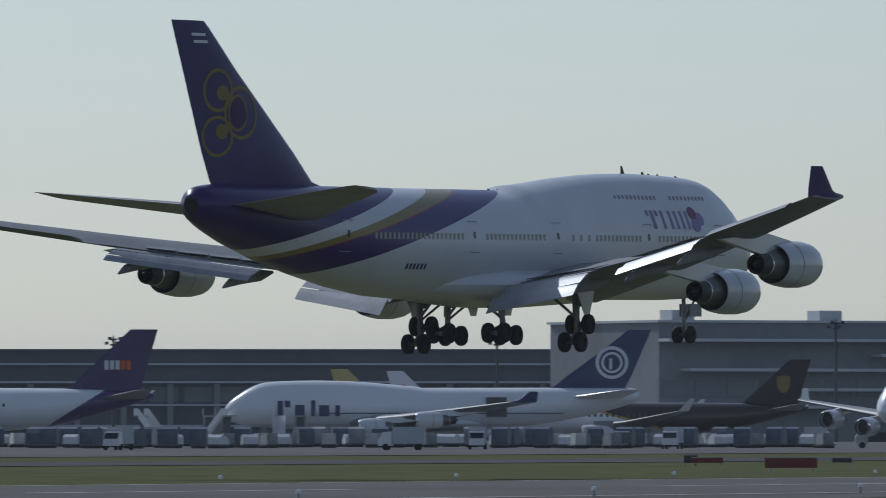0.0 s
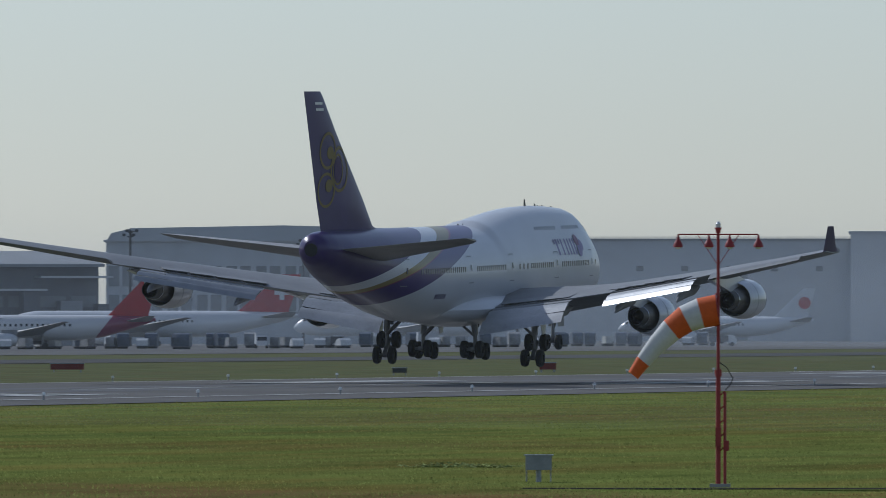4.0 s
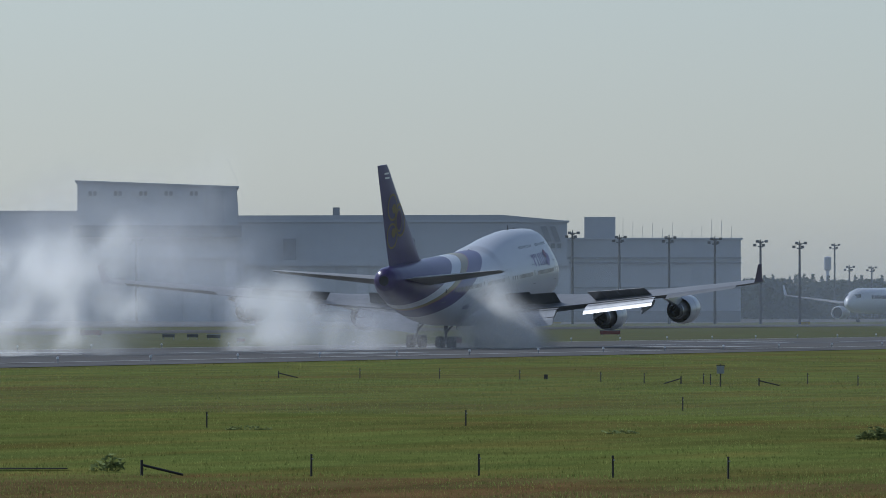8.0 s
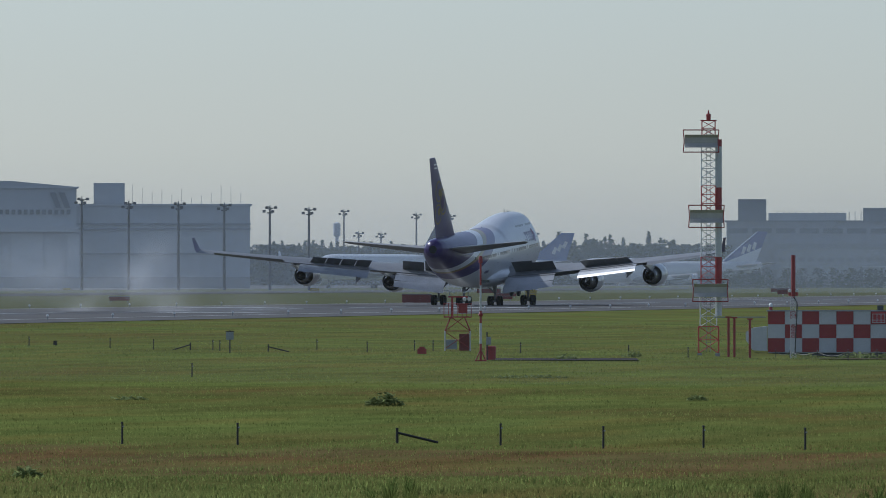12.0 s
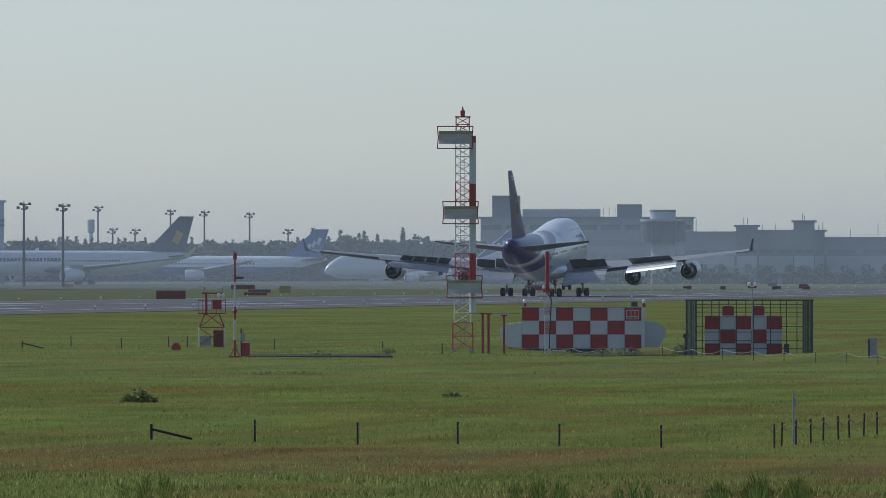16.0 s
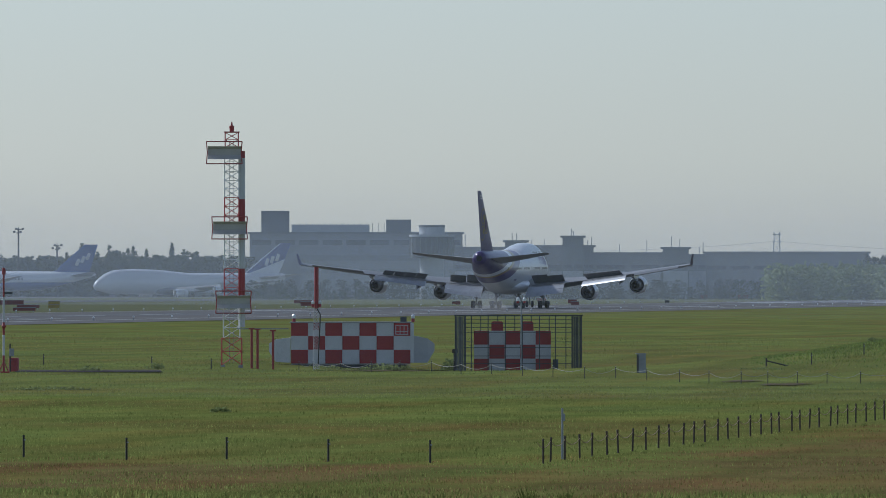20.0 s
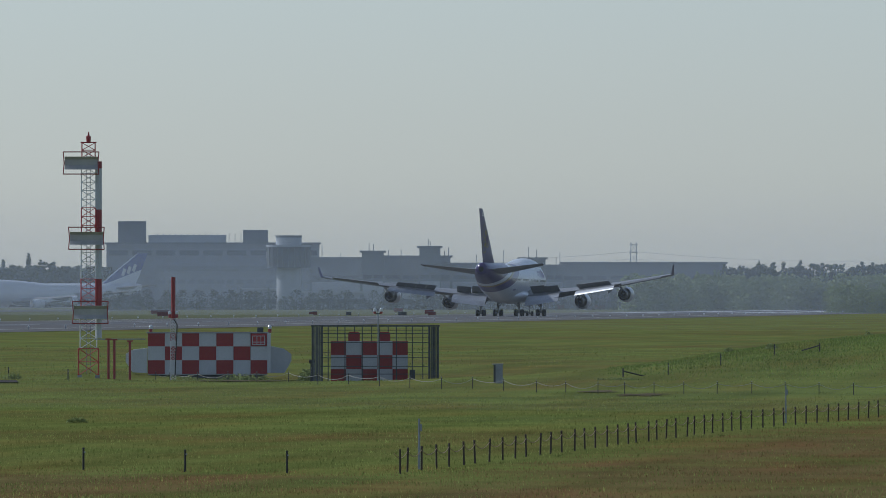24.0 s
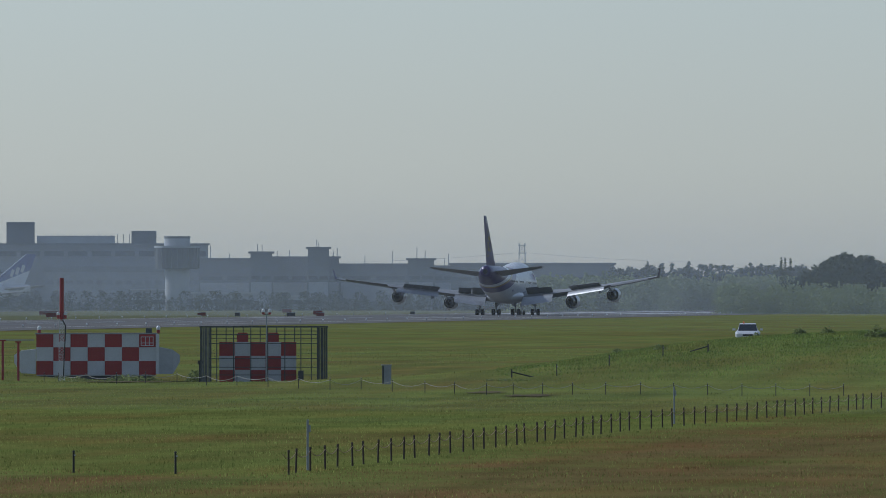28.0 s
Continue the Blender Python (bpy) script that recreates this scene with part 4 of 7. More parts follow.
def blade(rows, pivot, upright=False, tilt=0.0):
    """A wing, fin or stabiliser: rows of (span, leading edge station, chord, height, thickness)."""
    rr = []
    for l, le, ch, z, th in rows:
        ring = []
        for c, t in FOIL:
            y = pivot - le - c * ch
            ring.append((t * th, y, z) if upright else (l, y, z + t * th + (c - .5) * ch * tilt))
        rr.append(ring)
    return Build().rings(rr)


JUMBO_ROWS = [(0, 5.2, .05, .05), (.25, 5.25, .62, .66), (.8, 5.35, 1.1, 1.15), (1.8, 5.52, 1.68, 1.72), (3.2, 5.72, 2.25, 2.3), (5, 5.88, 2.72, 2.8),
              (8, 6.02, 3.12, 3.2), (11, 6.1, 3.25, 3.36), (44, 6.1, 3.25, 3.36), (48, 6.2, 3.22, 3.27), (52, 6.45, 3.08, 3.03), (56, 6.8, 2.78, 2.7),
              (60, 7.18, 2.35, 2.3), (64, 7.68, 1.85, 1.8), (66.5, 8.05, 1.4, 1.4), (67.7, 8.22, 1.08, 1.1), (68.15, 8.26, .86, .9), (68.4, 8.28, .5, .54)]
CROWN = [(0, 0), (1.0, 6.9), (2, 7.7), (3, 8.45), (4, 9.1), (5, 9.62), (6, 10.05), (7, 10.3), (8.5, 10.45), (11, 10.55), (15, 10.64), (19, 10.58), (21.5, 10.46), (24.5, 10.25), (27, 9.98), (29, 9.72), (31.5, 9.47)]
PIVOT = 33.0


def wing_rows(lift=0.0, cut=0.0):
    """Half-span rows of the jumbo's wing; lift: metres by which the tip bends up; cut: share of the chord that the flaps take."""
    out = []
    for l, cutk in ((2.4, 1), (4, 1), (9.8, 1), (11.0, .75), (12.6, .75), (20.6, 1), (21.5, .25), (27, .2), (31.6, 0)):
        le = 18.7 + 0.885 * l
        te = 37.2 + 0.11 * l if l < 12 else 38.52 + (l - 12) * 0.63
        z = 3.55 + 0.118 * (l - 2.4) + lift * (max(0, l - 6) / 25.6) ** 1.5
        th = 2.3 - 0.115 * (l - 2.4) if l < 12 else 1.2 - 0.042 * (l - 12)
        ch = (te - le) * (1 - cut * cutk)
        out.append((l, le, ch, z, th))
    return out


def wing_z(l, lift):
    return 3.55 + 0.118 * (l - 2.4) + lift * (max(0, l - 6) / 25.6) ** 1.5


def mirror(b, side):
    if side > 0:
        return b
    c = Build()
    c.v, c.f = [(-x, y, z) for x, y, z in b.v], [tuple(reversed(q)) for q in b.f]
    return c


def engine_parts(owner, l, s, z, mat, rear=True, size=1.0, dark=True):
    """A turbofan hung at (l, z) whose core ends at station s: cowl, core, cone, fan face, pylon."""
    y = PIVOT - s
    k = size
    cowl = part("engine", Build().lathe([(2.15 * k, 1.16 * k), (2.15 * k, 1.2 * k), (2.9 * k, 1.32 * k), (4.0 * k, 1.41 * k), (5.2 * k, 1.41 * k), (6.1 * k, 1.30 * k), (6.5 * k, 1.16 * k), (6.42 * k, 1.08 * k), (5.9 * k, 1.06 * k), (4.0 * k, 1.12 * k), (2.15 * k, 1.16 * k)], 30), mat, owner, m=pose(l, y, z))
    part("inlet_lip", Build().lathe([(6.1 * k, 1.305 * k), (6.42 * k, 1.2 * k), (6.53 * k, 1.13 * k), (6.40 * k, 1.07 * k), (6.0 * k, 1.05 * k)], 26), ALU, cowl, "polished metal inlet lip")
    part("cowl_seam", Build().lathe([(3.62 * k, 1.392 * k), (3.66 * k, 1.4 * k), (3.7 * k, 1.396 * k)], 30), SEAM, cowl)
    part("core_cowl", Build().lathe([(4.2 * k, 0.98 * k), (2.6 * k, 0.97 * k), (1.7 * k, 0.86 * k), (1.02 * k, 0.72 * k)], 24), CORE, cowl, "heat-stained bare core cowl")
    part("nozzle_ring", Build().lathe([(1.06 * k, 0.735 * k), (0.98 * k, 0.735 * k), (0.96 * k, 0.70 * k)], 24), ALU, cowl)
    part("core_nozzle", Build().lathe([(1.05 * k, 0.70 * k), (0.5 * k, 0.66 * k), (0.0 * k, 0.60 * k), (0.0 * k, 0.54 * k), (1.2 * k, 0.5 * k)], 22), DARKMETAL, cowl, "sooty exhaust nozzle")
    part("exhaust_cone", Build().lathe([(1.3 * k, 0.5 * k), (0.3 * k, 0.34 * k), (-0.35 * k, 0.06 * k)], 16, caps=(True, True)), DARKMETAL, cowl)
    part("fan", Build().lathe([(5.2 * k, 1.08 * k), (5.35 * k, 0.5 * k), (5.8 * k, 0.05 * k)], 22, caps=(True, True)), DARKMETAL, cowl, "dark fan with a spinner")
    part("duct_wall", Build().lathe([(4.4 * k, 1.12 * k), (4.4 * k, 0.9 * k)], 24), DARKMETAL, cowl)
    return cowl


def bogie_mesh(gauge, base):
    b = Build()
    b.box((0, 0, 0.0), (0.28, base + 0.2, 0.26))
    for y in (-base / 2, base / 2):
        b.tube((-gauge / 2, y, 0), (gauge / 2, y, 0), 0.11)
    return b


def wheel_mesh(r=0.62, w=0.46):
    return Build().lathe([(-w / 2, r * .45), (-w / 2, r * .78), (-w * .42, r * .93), (-w * .2, r), (w * .2, r), (w * .42, r * .93), (w / 2, r * .78), (w / 2, r * .45), (w * .3, r * .4), (w * .3, .05)], 18, axis="x", caps=(True, True))


def rim_mesh(r=0.62, w=0.46):
    return Build().lathe([(-w * .53, .05), (-w * .53, r * .40), (w * .53, r * .40), (w * .53, .05)], 12, axis="x", caps=(True, True))


def jumbo(place, label, hull_mat, fin_mat, tip_mat, cowl_mat, landing=False, lift=0.5, stab_mat=None, winglets=True, fine=True):
    """A four-engined jumbo jet, its origin on the ground between the main wheels, its nose towards +y."""
    owner = thing("jumbo_jet", place, label, "aircraft")
    moving = {}
    body = part("fuselage", hull(JUMBO_ROWS, PIVOT, 48 if fine else 28, 110 if fine else 60, CROWN), hull_mat, owner)
    belly = Build()
    rr = []
    for s, w, h in ((19, .3, .1), (21, 2.2, .75), (24, 3.2, 1.15), (30, 3.65, 1.38), (36, 3.6, 1.36), (40, 3.0, 1.1), (43.5, 1.8, .7), (45.5, .3, .1)):
        rr.append([(w * math.cos(a), PIVOT - s, 3.6 + h * math.sin(a)) for a in (math.tau * k / 20 for k in range(20))])
    part("belly_fairing", belly.rings(rr), WHITE, owner, "pale wing-to-body fairing")
    fin_rows = [(0, 51.2, 14.6, 9.0, .5), (0, 54.5, 11.8, 9.7, .95), (0, 56.6, 10.6, 11.4, .85), (0, 63.2, 6.05, 16.2, .55), (0, 66.2, 4.1, 18.6, .35), (0, 66.75, 3.7, 19.0, .2)]
    fin = part("fin", blade(fin_rows, PIVOT, True), fin_mat, owner)
    for side in (1, -1):
        stab = mirror(blade([(.9, 56.4, 9.4, 7.75, .95), (4, 59.0, 7.4, 8.15, .7), (10.5, 64.8, 3.5, 8.98, .28), (10.95, 65.7, 2.5, 9.06, .12)], PIVOT, False, 0.09 if landing else 0.0), side)
        part("stabiliser", stab, stab_mat or STABM, owner, "grey horizontal tailplane")
        rows = wing_rows(lift, 0.14 if landing else 0.0)
        wing = part("wing", mirror(blade(rows, PIVOT), side), WING, owner)
        moving.setdefault("outboard", []).append((wing, side, pose(0, 0, 0)))
        if winglets:
            zt = wing_z(31.6, lift)
            tip = Build().rings([[(31.5 + dl + t * .22, PIVOT - le - c * ch, zt + dz) for c, t in FOIL] for dl, dz, le, ch in ((0, -.05, 46.6, 4.4), (.16, .35, 48.2, 3.1), (.42, 1.75, 50.0, 1.4))])
            part("winglet", mirror(tip, side), tip_mat, wing, "swept upturned wing tip")
        for l, s, z in ((12.15, 29.0, 3.05 + lift * .03), (21.3, 38.3, 4.15 + lift * .32)):
            cowl = engine_parts(owner, side * l, s, z, cowl_mat)
            moving["outboard"].append((cowl, side, pose(side * l, PIVOT - s, z)))
            wz = wing_z(l, lift)
            le = 18.7 + .885 * l
            py = Build().rings([[(x, y, zz) for x, y, zz in ((-.22, PIVOT - s + 5.3, z + 1.25), (.22, PIVOT - s + 5.3, z + 1.25), (.22, PIVOT - s + .6, z + .55), (-.22, PIVOT - s + .6, z + .55))],
                                [(-.2, PIVOT - le + .3, wz + .05), (.2, PIVOT - le + .3, wz + .05), (.2, PIVOT - le - 5.5, wz - .35), (-.2, PIVOT - le - 5.5, wz - .35)]])
            py.v = [(x + side * l, y, zz) for x, y, zz in py.v]
            moving["outboard"].append((part("pylon", py, cowl_mat, owner), side, pose(0, 0, 0)))
        if landing:
            flaps(owner, side, lift, moving)
    gear = (("wing_gear", 5.5, 31.9, 5.0), ("body_gear", 1.92, 34.8, 4.2))
    wheel, rim = wheel_mesh().mesh("wheel", TYRE), rim_mesh().mesh("rim", STRUT)
    for nm, l, s, ztop in gear:
        for side in (1, -1):
            leg = Build().tube((0, 0, .62), (0, 0, 2.1), .14, n=10).tube((0, 0, 1.7), (-side * .1, 0, ztop - .7), .22, n=10)
            leg.tube((0, .1, 1.5), (-side * .9, 2.2, 3.0), .08).tube((0, -.1, 1.6), (-side * 1.5, -.6, 3.0), .09).tube((0, .25, 1.9), (0, .5, .75), .05)
            leg.box((-side * .1, .5, 2.6), (.5, .12, .7))
            strut = part("landing_gear", leg, STRUT, owner, m=pose(side * l, PIVOT - s, 0))
            if landing or fine:
                dx, dy = (side * .55, .2) if nm == "wing_gear" else (-side * .7, 1.9)
                dr = Build().rings([[(dx + e, dy + w * .5, z) for z, w in ((3.2, 2.2), (1.75, .9), (1.75, -.3), (3.2, -2.2))] for e in (-.03, .03)])
                part("gear_door", dr, WHITE, strut, "white undercarriage door")
            bog = part("bogie", bogie_mesh(1.12, 1.47), STRUT, owner, m=pose(side * l, PIVOT - s, .62))
            for dx in (-.56, .56):
                for dy in (-.735, .735):
                    w = part("wheel", wheel, TYRE, bog, m=pose(dx, dy, 0))
            moving.setdefault(nm, []).append((bog, side * l, PIVOT - s))
    nose = part("nose_gear", Build().tube((0, 0, .55), (0, 0, 3.0), .13, n=10).tube((0, .1, 1.4), (0, 1.6, 2.9), .07).tube((-.5, 0, .55), (.5, 0, .55), .09).box((.35, .9, 2.1), (.04, 1.6, .8)).box((-.35, .9, 2.1), (.04, 1.6, .8)), STRUT, owner, m=pose(0, PIVOT - 7.75, 0))
    nw = wheel_mesh(.56, .4).mesh("nose_wheel", TYRE)
    for dx in (-.45, .45):
        part("wheel", nw, TYRE, nose, m=pose(dx, 0, .56))
    moving["owner"], moving["fin"], moving["body"] = owner, fin, body
    return moving


def slab(a, b, chord_dir, ch0, ch1, th):
    """A thin panel between the end points a and b of its front edge, reaching back along chord_dir."""
    a, b, d = Vector(a), Vector(b), Vector(chord_dir).normalized()
    up = (b - a).cross(d).normalized()
    if up.z < 0:
        up = -up
    rr = []
    thick = th
    for p, ch in ((a, ch0), (b, ch1)):
        th = min(thick, .13 * ch)
        rr.append([p + up * th * .2, p + d * ch * .12 + up * th * .55, p + d * ch * .5 + up * th * .45, p + d * ch, p + d * ch * .5 - up * th * .2, p + d * ch * .1 - up * th * .35])
    return Build().rings([[tuple(v) for v in r] for r in rr])


FLAPM = material("flap_metal", (0.50, 0.51, 0.525), 0.48, 0.7, 0.7, 0.15)
# wing grey darkened: the shade on undersides and ailerons is in the colour
SPOILER_UNDER = material("shaded_panel", (0.16, 0.165, 0.17), 0.45, 0.2, 0.8, 0.15)


def flaps(owner, side, lift, moving):
    """Triple-slotted flaps run out, and the lift dumpers in front of them."""
    for l0, l1 in ((3.7, 9.7), (12.8, 20.4)):
        ends = []
        for l in (l0, l1):
            te = 37.2 + .11 * l if l < 12 else 38.52 + (l - 12) * .63
            le = 18.7 + .885 * l
            ch = te - le
            ends.append((l, te - .12 * ch, wing_z(l, lift), ch))
        y0, z0 = 0.0, 0.12
        inner = l0 < 5
        for k, (ang, share) in enumerate(((6, .07), (24, .125), (40, .095)) if inner else ((8, .07), (20, .10), (34, .085))):
            a, b = [(side * l, PIVOT - s - y0 * ch / 14, z - z0 * (1.0 if inner else .8)) for l, s, z, ch in ends]
            d = (0, -math.cos(radians(ang)), -math.sin(radians(ang)))
            c0, c1 = ends[0][3] * share, ends[1][3] * share
            if side < 0:
                a, b, c0, c1 = b, a, c1, c0
            moving["outboard"].append((part("flap", slab(a, b, d, c0, c1, .38 if k == 1 else .24), WING if inner and k == 0 else FLAPM, owner, "extended metal flap panel"), side, pose(0, 0, 0)))
            mean = 11.5 * share if inner else 8 * share * 1.05
            y0 += (mean * math.cos(radians(ang)) + .1) * (14 / 11.5 if inner else 14 / 8)
            z0 += mean * math.sin(radians(ang)) + .07
        for l in ((l0 + 1.2, l1 - 1.0)):
            te = 37.2 + .11 * l if l < 12 else 38.52 + (l - 12) * .63
            z = wing_z(l, lift)
            fair = Build().rings([[(side * l + w * math.cos(a), PIVOT - te + dy, z - dz + h * math.sin(a)) for a in (math.tau * q / 10 for q in range(10))] for dy, dz, w, h in ((4.5, .55, .1, .1), (3, .75, .26, .36), (.5, .95, .28, .38), (-.8, 1.25, .18, .24), (-1.5, 1.5, .05, .07))])
            moving["outboard"].append((part("flap_fairing", fair, WING, owner), side, pose(0, 0, 0)))
    ends = []
    for l in (22.0, 29.6):
        te = 38.52 + (l - 12) * .63
        ends.append((side * l, PIVOT - te + .2, wing_z(l, lift) + .02))
    d = (0, -math.cos(radians(14)), -side * math.sin(radians(14)))
    a, b = ends if side > 0 else ends[::-1]
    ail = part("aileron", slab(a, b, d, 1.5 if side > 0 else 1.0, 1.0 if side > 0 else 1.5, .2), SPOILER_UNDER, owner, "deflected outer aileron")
    moving["outboard"].append((ail, side, pose(0, 0, 0)))
    for l0, l1, n in ((4.2, 9.4, 2), (13.2, 19.6, 4)):
        for i in range(n):
            la, lb = l0 + (l1 - l0) * i / n + .012, l0 + (l1 - l0) * (i + 1) / n - .012
            mid = (la + lb) / 2
            te = 37.2 + .11 * mid if mid < 12 else 38.52 + (mid - 12) * .63
            ch = te - (18.7 + .885 * mid)
            th = 2.3 - .115 * (mid - 2.4) if mid < 12 else 1.2 - .042 * (mid - 12)
            hinge = pose(side * mid, PIVOT - te + .30 * ch, wing_z(mid, lift) + .2 * th + .04) @ pose(0, 0, 0, 0, -side * 6.7, -side * math.degrees(math.atan(.11 if mid < 12 else .63))) @ pose(0, 0, 0, math.degrees(math.atan(.2 * th / (.15 * ch))) * .6)
            w = (lb - la) / 2 / math.cos(math.atan(.11 if mid < 12 else .63))
            pts = [[(dx, 0, .03), (dx, -.15 * ch, -.02), (dx, -.15 * ch, -.05), (dx, 0, -.05)] for dx in (-w, w)]
            ob = part("spoiler", Build().rings(pts), WING, owner, "hinged lift-dumper panel", m=hinge)
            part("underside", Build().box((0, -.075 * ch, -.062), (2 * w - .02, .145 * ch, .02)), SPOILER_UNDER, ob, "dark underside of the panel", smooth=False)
            moving.setdefault("spoiler", []).append((ob, hinge, side))


# ---- the landing jumbo ----
import functools

def livery():
    """White forward, a sweep of purple, magenta, gold and white, and a purple tail; the sweep follows station and height."""
    m = material("landing_livery", (0.64, 0.65, 0.67), 0.3, 0, 0.35, 0.05, coat=0.12, spec=0.35)
    n, l = m.node_tree.nodes, m.node_tree.links
    b = n["Principled BSDF"]
    base = b.inputs["Base Color"].links[0].from_socket
    tc = n.new("ShaderNodeTexCoord")
    sp = n.new("ShaderNodeSeparateXYZ")
    l.new(tc.outputs["Object"], sp.inputs[0])
    station = calc(m, "SUBTRACT", PIVOT, sp.outputs["Y"])
    depth = calc(m, "DIVIDE", calc(m, "SUBTRACT", 9.5, sp.outputs["Z"]), 6.0)

    def edge(curve):
        """1 where the hull lies aft of a swept edge: rows of (height, station)."""
        ramp = n.new("ShaderNodeValToRGB")
        de = ramp.color_ramp.elements
        for i, (z, st) in enumerate(curve):
            x = de[0] if i == 0 else de[1] if i == len(curve) - 1 else de.new((9.5 - z) / 6)
            x.position, x.color = (9.5 - z) / 6, (st / 80, st / 80, st / 80, 1)
        l.new(depth, ramp.inputs[0])
        return calc(m, "GREATER_THAN", station, calc(m, "MULTIPLY", ramp.outputs[0], 80.0))

    pink = [(9.5, 37.8), (9.33, 39.6), (8.53, 43.8), (7.55, 47.5), (6.72, 50.1), (5.98, 52.9), (5.48, 55.1), (5.15, 56.9), (4.7, 62)]
    tone = base
    for curve, col in (([(9.5, 32.6), (9.3, 33.6), (8.7, 36.4), (7.35, 41.2), (6.36, 44.2), (5.54, 46.8), (4.71, 49.1), (4.18, 50.9), (4.05, 53.0), (3.9, 58)], (0.048, 0.022, 0.135)),
                       (pink, (0.18, 0.02, 0.085)),
                       ([(z, st + .45) for z, st in pink], (0.25, 0.19, 0.055)),
                       ([(9.5, 41.5), (9.33, 43), (8.56, 46.4), (7.54, 50.2), (6.75, 52.7), (5.91, 55.7), (5.34, 58), (5.18, 59), (4.9, 63)], (0.62, 0.63, 0.65)),
                       ([(9.5, 45.5), (9.3, 46.7), (8.85, 48.6), (8.02, 51.2), (7.19, 53.9), (6.39, 57.1), (5.93, 59.8), (5.65, 61.3), (5.3, 64.5)], (0.04, 0.02, 0.11))):
        mul = n.new("ShaderNodeMix")
        mul.data_type = "RGBA"
        l.new(edge(curve), mul.inputs["Factor"])
        l.new(tone, mul.inputs["A"])
        mul.inputs["B"].default_value = (*col, 1)
        tone = mul.outputs["Result"]
    l.new(mul.outputs["Result"], b.inputs["Base Color"])
    return m


plane = jumbo(pose(-297.8, 575.5, 7.76), "landing jumbo jet in white, purple and gold with wheels down", livery(), PURPLE, PURPLE, NACELLE, landing=True, lift=1.35)
JET = plane["owner"]


@functools.lru_cache(maxsize=None)
def hull_ring(s):
    return [p for p in section(JUMBO_ROWS, CROWN, s, 144) if p[0] >= -.01]


def hull_half_width(s, z):
    ring = hull_ring(round(s, 2))
    best = 0.0
    for (x0, z0), (x1, z1) in zip(ring, ring[1:]):
        if min(z0, z1) <= z <= max(z0, z1) and z0 != z1:
            best = max(best, x0 + (x1 - x0) * (z - z0) / (z1 - z0))
    return best


def side_plate(s0, s1, z0, z1, out=0.012):
    """A plate that lies on the right flank of the hull."""
    b = Build()
    n = max(1, int(abs(s1 - s0) / .8))
    pts = []
    for i in range(n + 1):
        s = s0 + (s1 - s0) * i / n
        for z in (z0, z1):
            pts.append((hull_half_width(s, z) + out, PIVOT - s, z))
    return b.add(pts, [(2 * i, 2 * i + 2, 2 * i + 3, 2 * i + 1) for i in range(n)])


# lighter than dark glazing: sky mirrored in the windows is put into the colour
PANE = material("sky_grey_pane", (0.26, 0.265, 0.28), 0.15, 0, 1.0, 0.1)
win = Build().box((0, 0, 0), (.01, .27, .38)).mesh("window", PANE, False)
doors = [8.6, 18.3, 30.0, 40.4, 55.0]
SHADE_GAPS = ((28.3, 29.4), (31.0, 31.5), (38.9, 39.6), (8.0, 9.4), (17.0, 19.2), (54.0, 56))
s = 7.2
while s < 54.0:
    if all(abs(s - d) > 1.0 for d in doors) and not any(p < s < q for p, q in SHADE_GAPS) and not (25.3 < s < 28.4 and int(s * 2) % 2):
        part("window", win, GLASSY, JET, m=pose(hull_half_width(s, 6.5) + .008, PIVOT - s, 6.5))
    s += .51
s = 9.1
while s < 21.0:
    if abs(s - 14.6) > .8:
        part("window", win, GLASSY, JET, m=pose(hull_half_width(s, 9.05) + .008, PIVOT - s, 9.05, 0, -22, 0))
    s += .51
for d in doors:
    b = Build()
    for a0, a1, z0, z1 in ((d - .55, d - .5, 5.5, 7.4), (d + .5, d + .55, 5.5, 7.4)):
        b2 = side_plate(a0, a1, z0, z1, .03)
        b.add(b2.v, b2.f)
    for z in (5.5, 7.38):
        b2 = side_plate(d - .55, d + .55, z, z + .06, .03)
        b.add(b2.v, b2.f)
    dr = part("door_outline", b, SEAM, JET)
    part("door_window", side_plate(d - .12, d + .12, 6.4, 6.8, .034), GLASSY, dr)
# cockpit panes
for s0, s1 in ((3.55, 4.3), (4.4, 5.2), (5.3, 6.1)):
    b = Build()
    pts = []
    for s_ in (s0, s1):
        for dz in (-.95, -.25):
            z = ease(CROWN, s_)[0] + dz
            pts.append((hull_half_width(s_, z) + .02, PIVOT - s_, z))
    part("cockpit_pane", b.add(pts, [(0, 2, 3, 1)]), GLASSY, JET)
TITLE = material("title_paint", (0.23, 0.18, 0.36), 0.4, 0, 0.6, 0.08)
# purple title as plain bars, with a small round emblem
for s0, wdt in ((17.75, .3), (17.15, .42), (16.55, .3), (15.85, .36), (14.85, .36), (14.1, .34), (13.35, .34), (12.65, .36)):
    part("title_bar", side_plate(s0 - wdt / 2, s0 + wdt / 2, 7.15 if wdt > .31 else 7.95, 8.3, .035), TITLE, JET, "purple lettering bar")


def flank_disc(s0, z0, rs, rz, out):
    """A round patch on the right flank of the hull."""
    ring = [(s0 + rs * math.cos(q), z0 + rz * math.sin(q)) for q in (math.tau * k / 18 for k in range(18))] + [(s0, z0)]
    return Build().add([(hull_half_width(p, z) + out, PIVOT - p, z) for p, z in ring], [(k, 18, (k + 1) % 18) for k in range(18)])


part("title_emblem", flank_disc(11.75, 8.15, .55, .42, .035), PINK, JET, "small round magenta emblem")
part("title_emblem", flank_disc(11.7, 7.4, .55, .42, .041), TITLE, JET, "small round purple emblem")
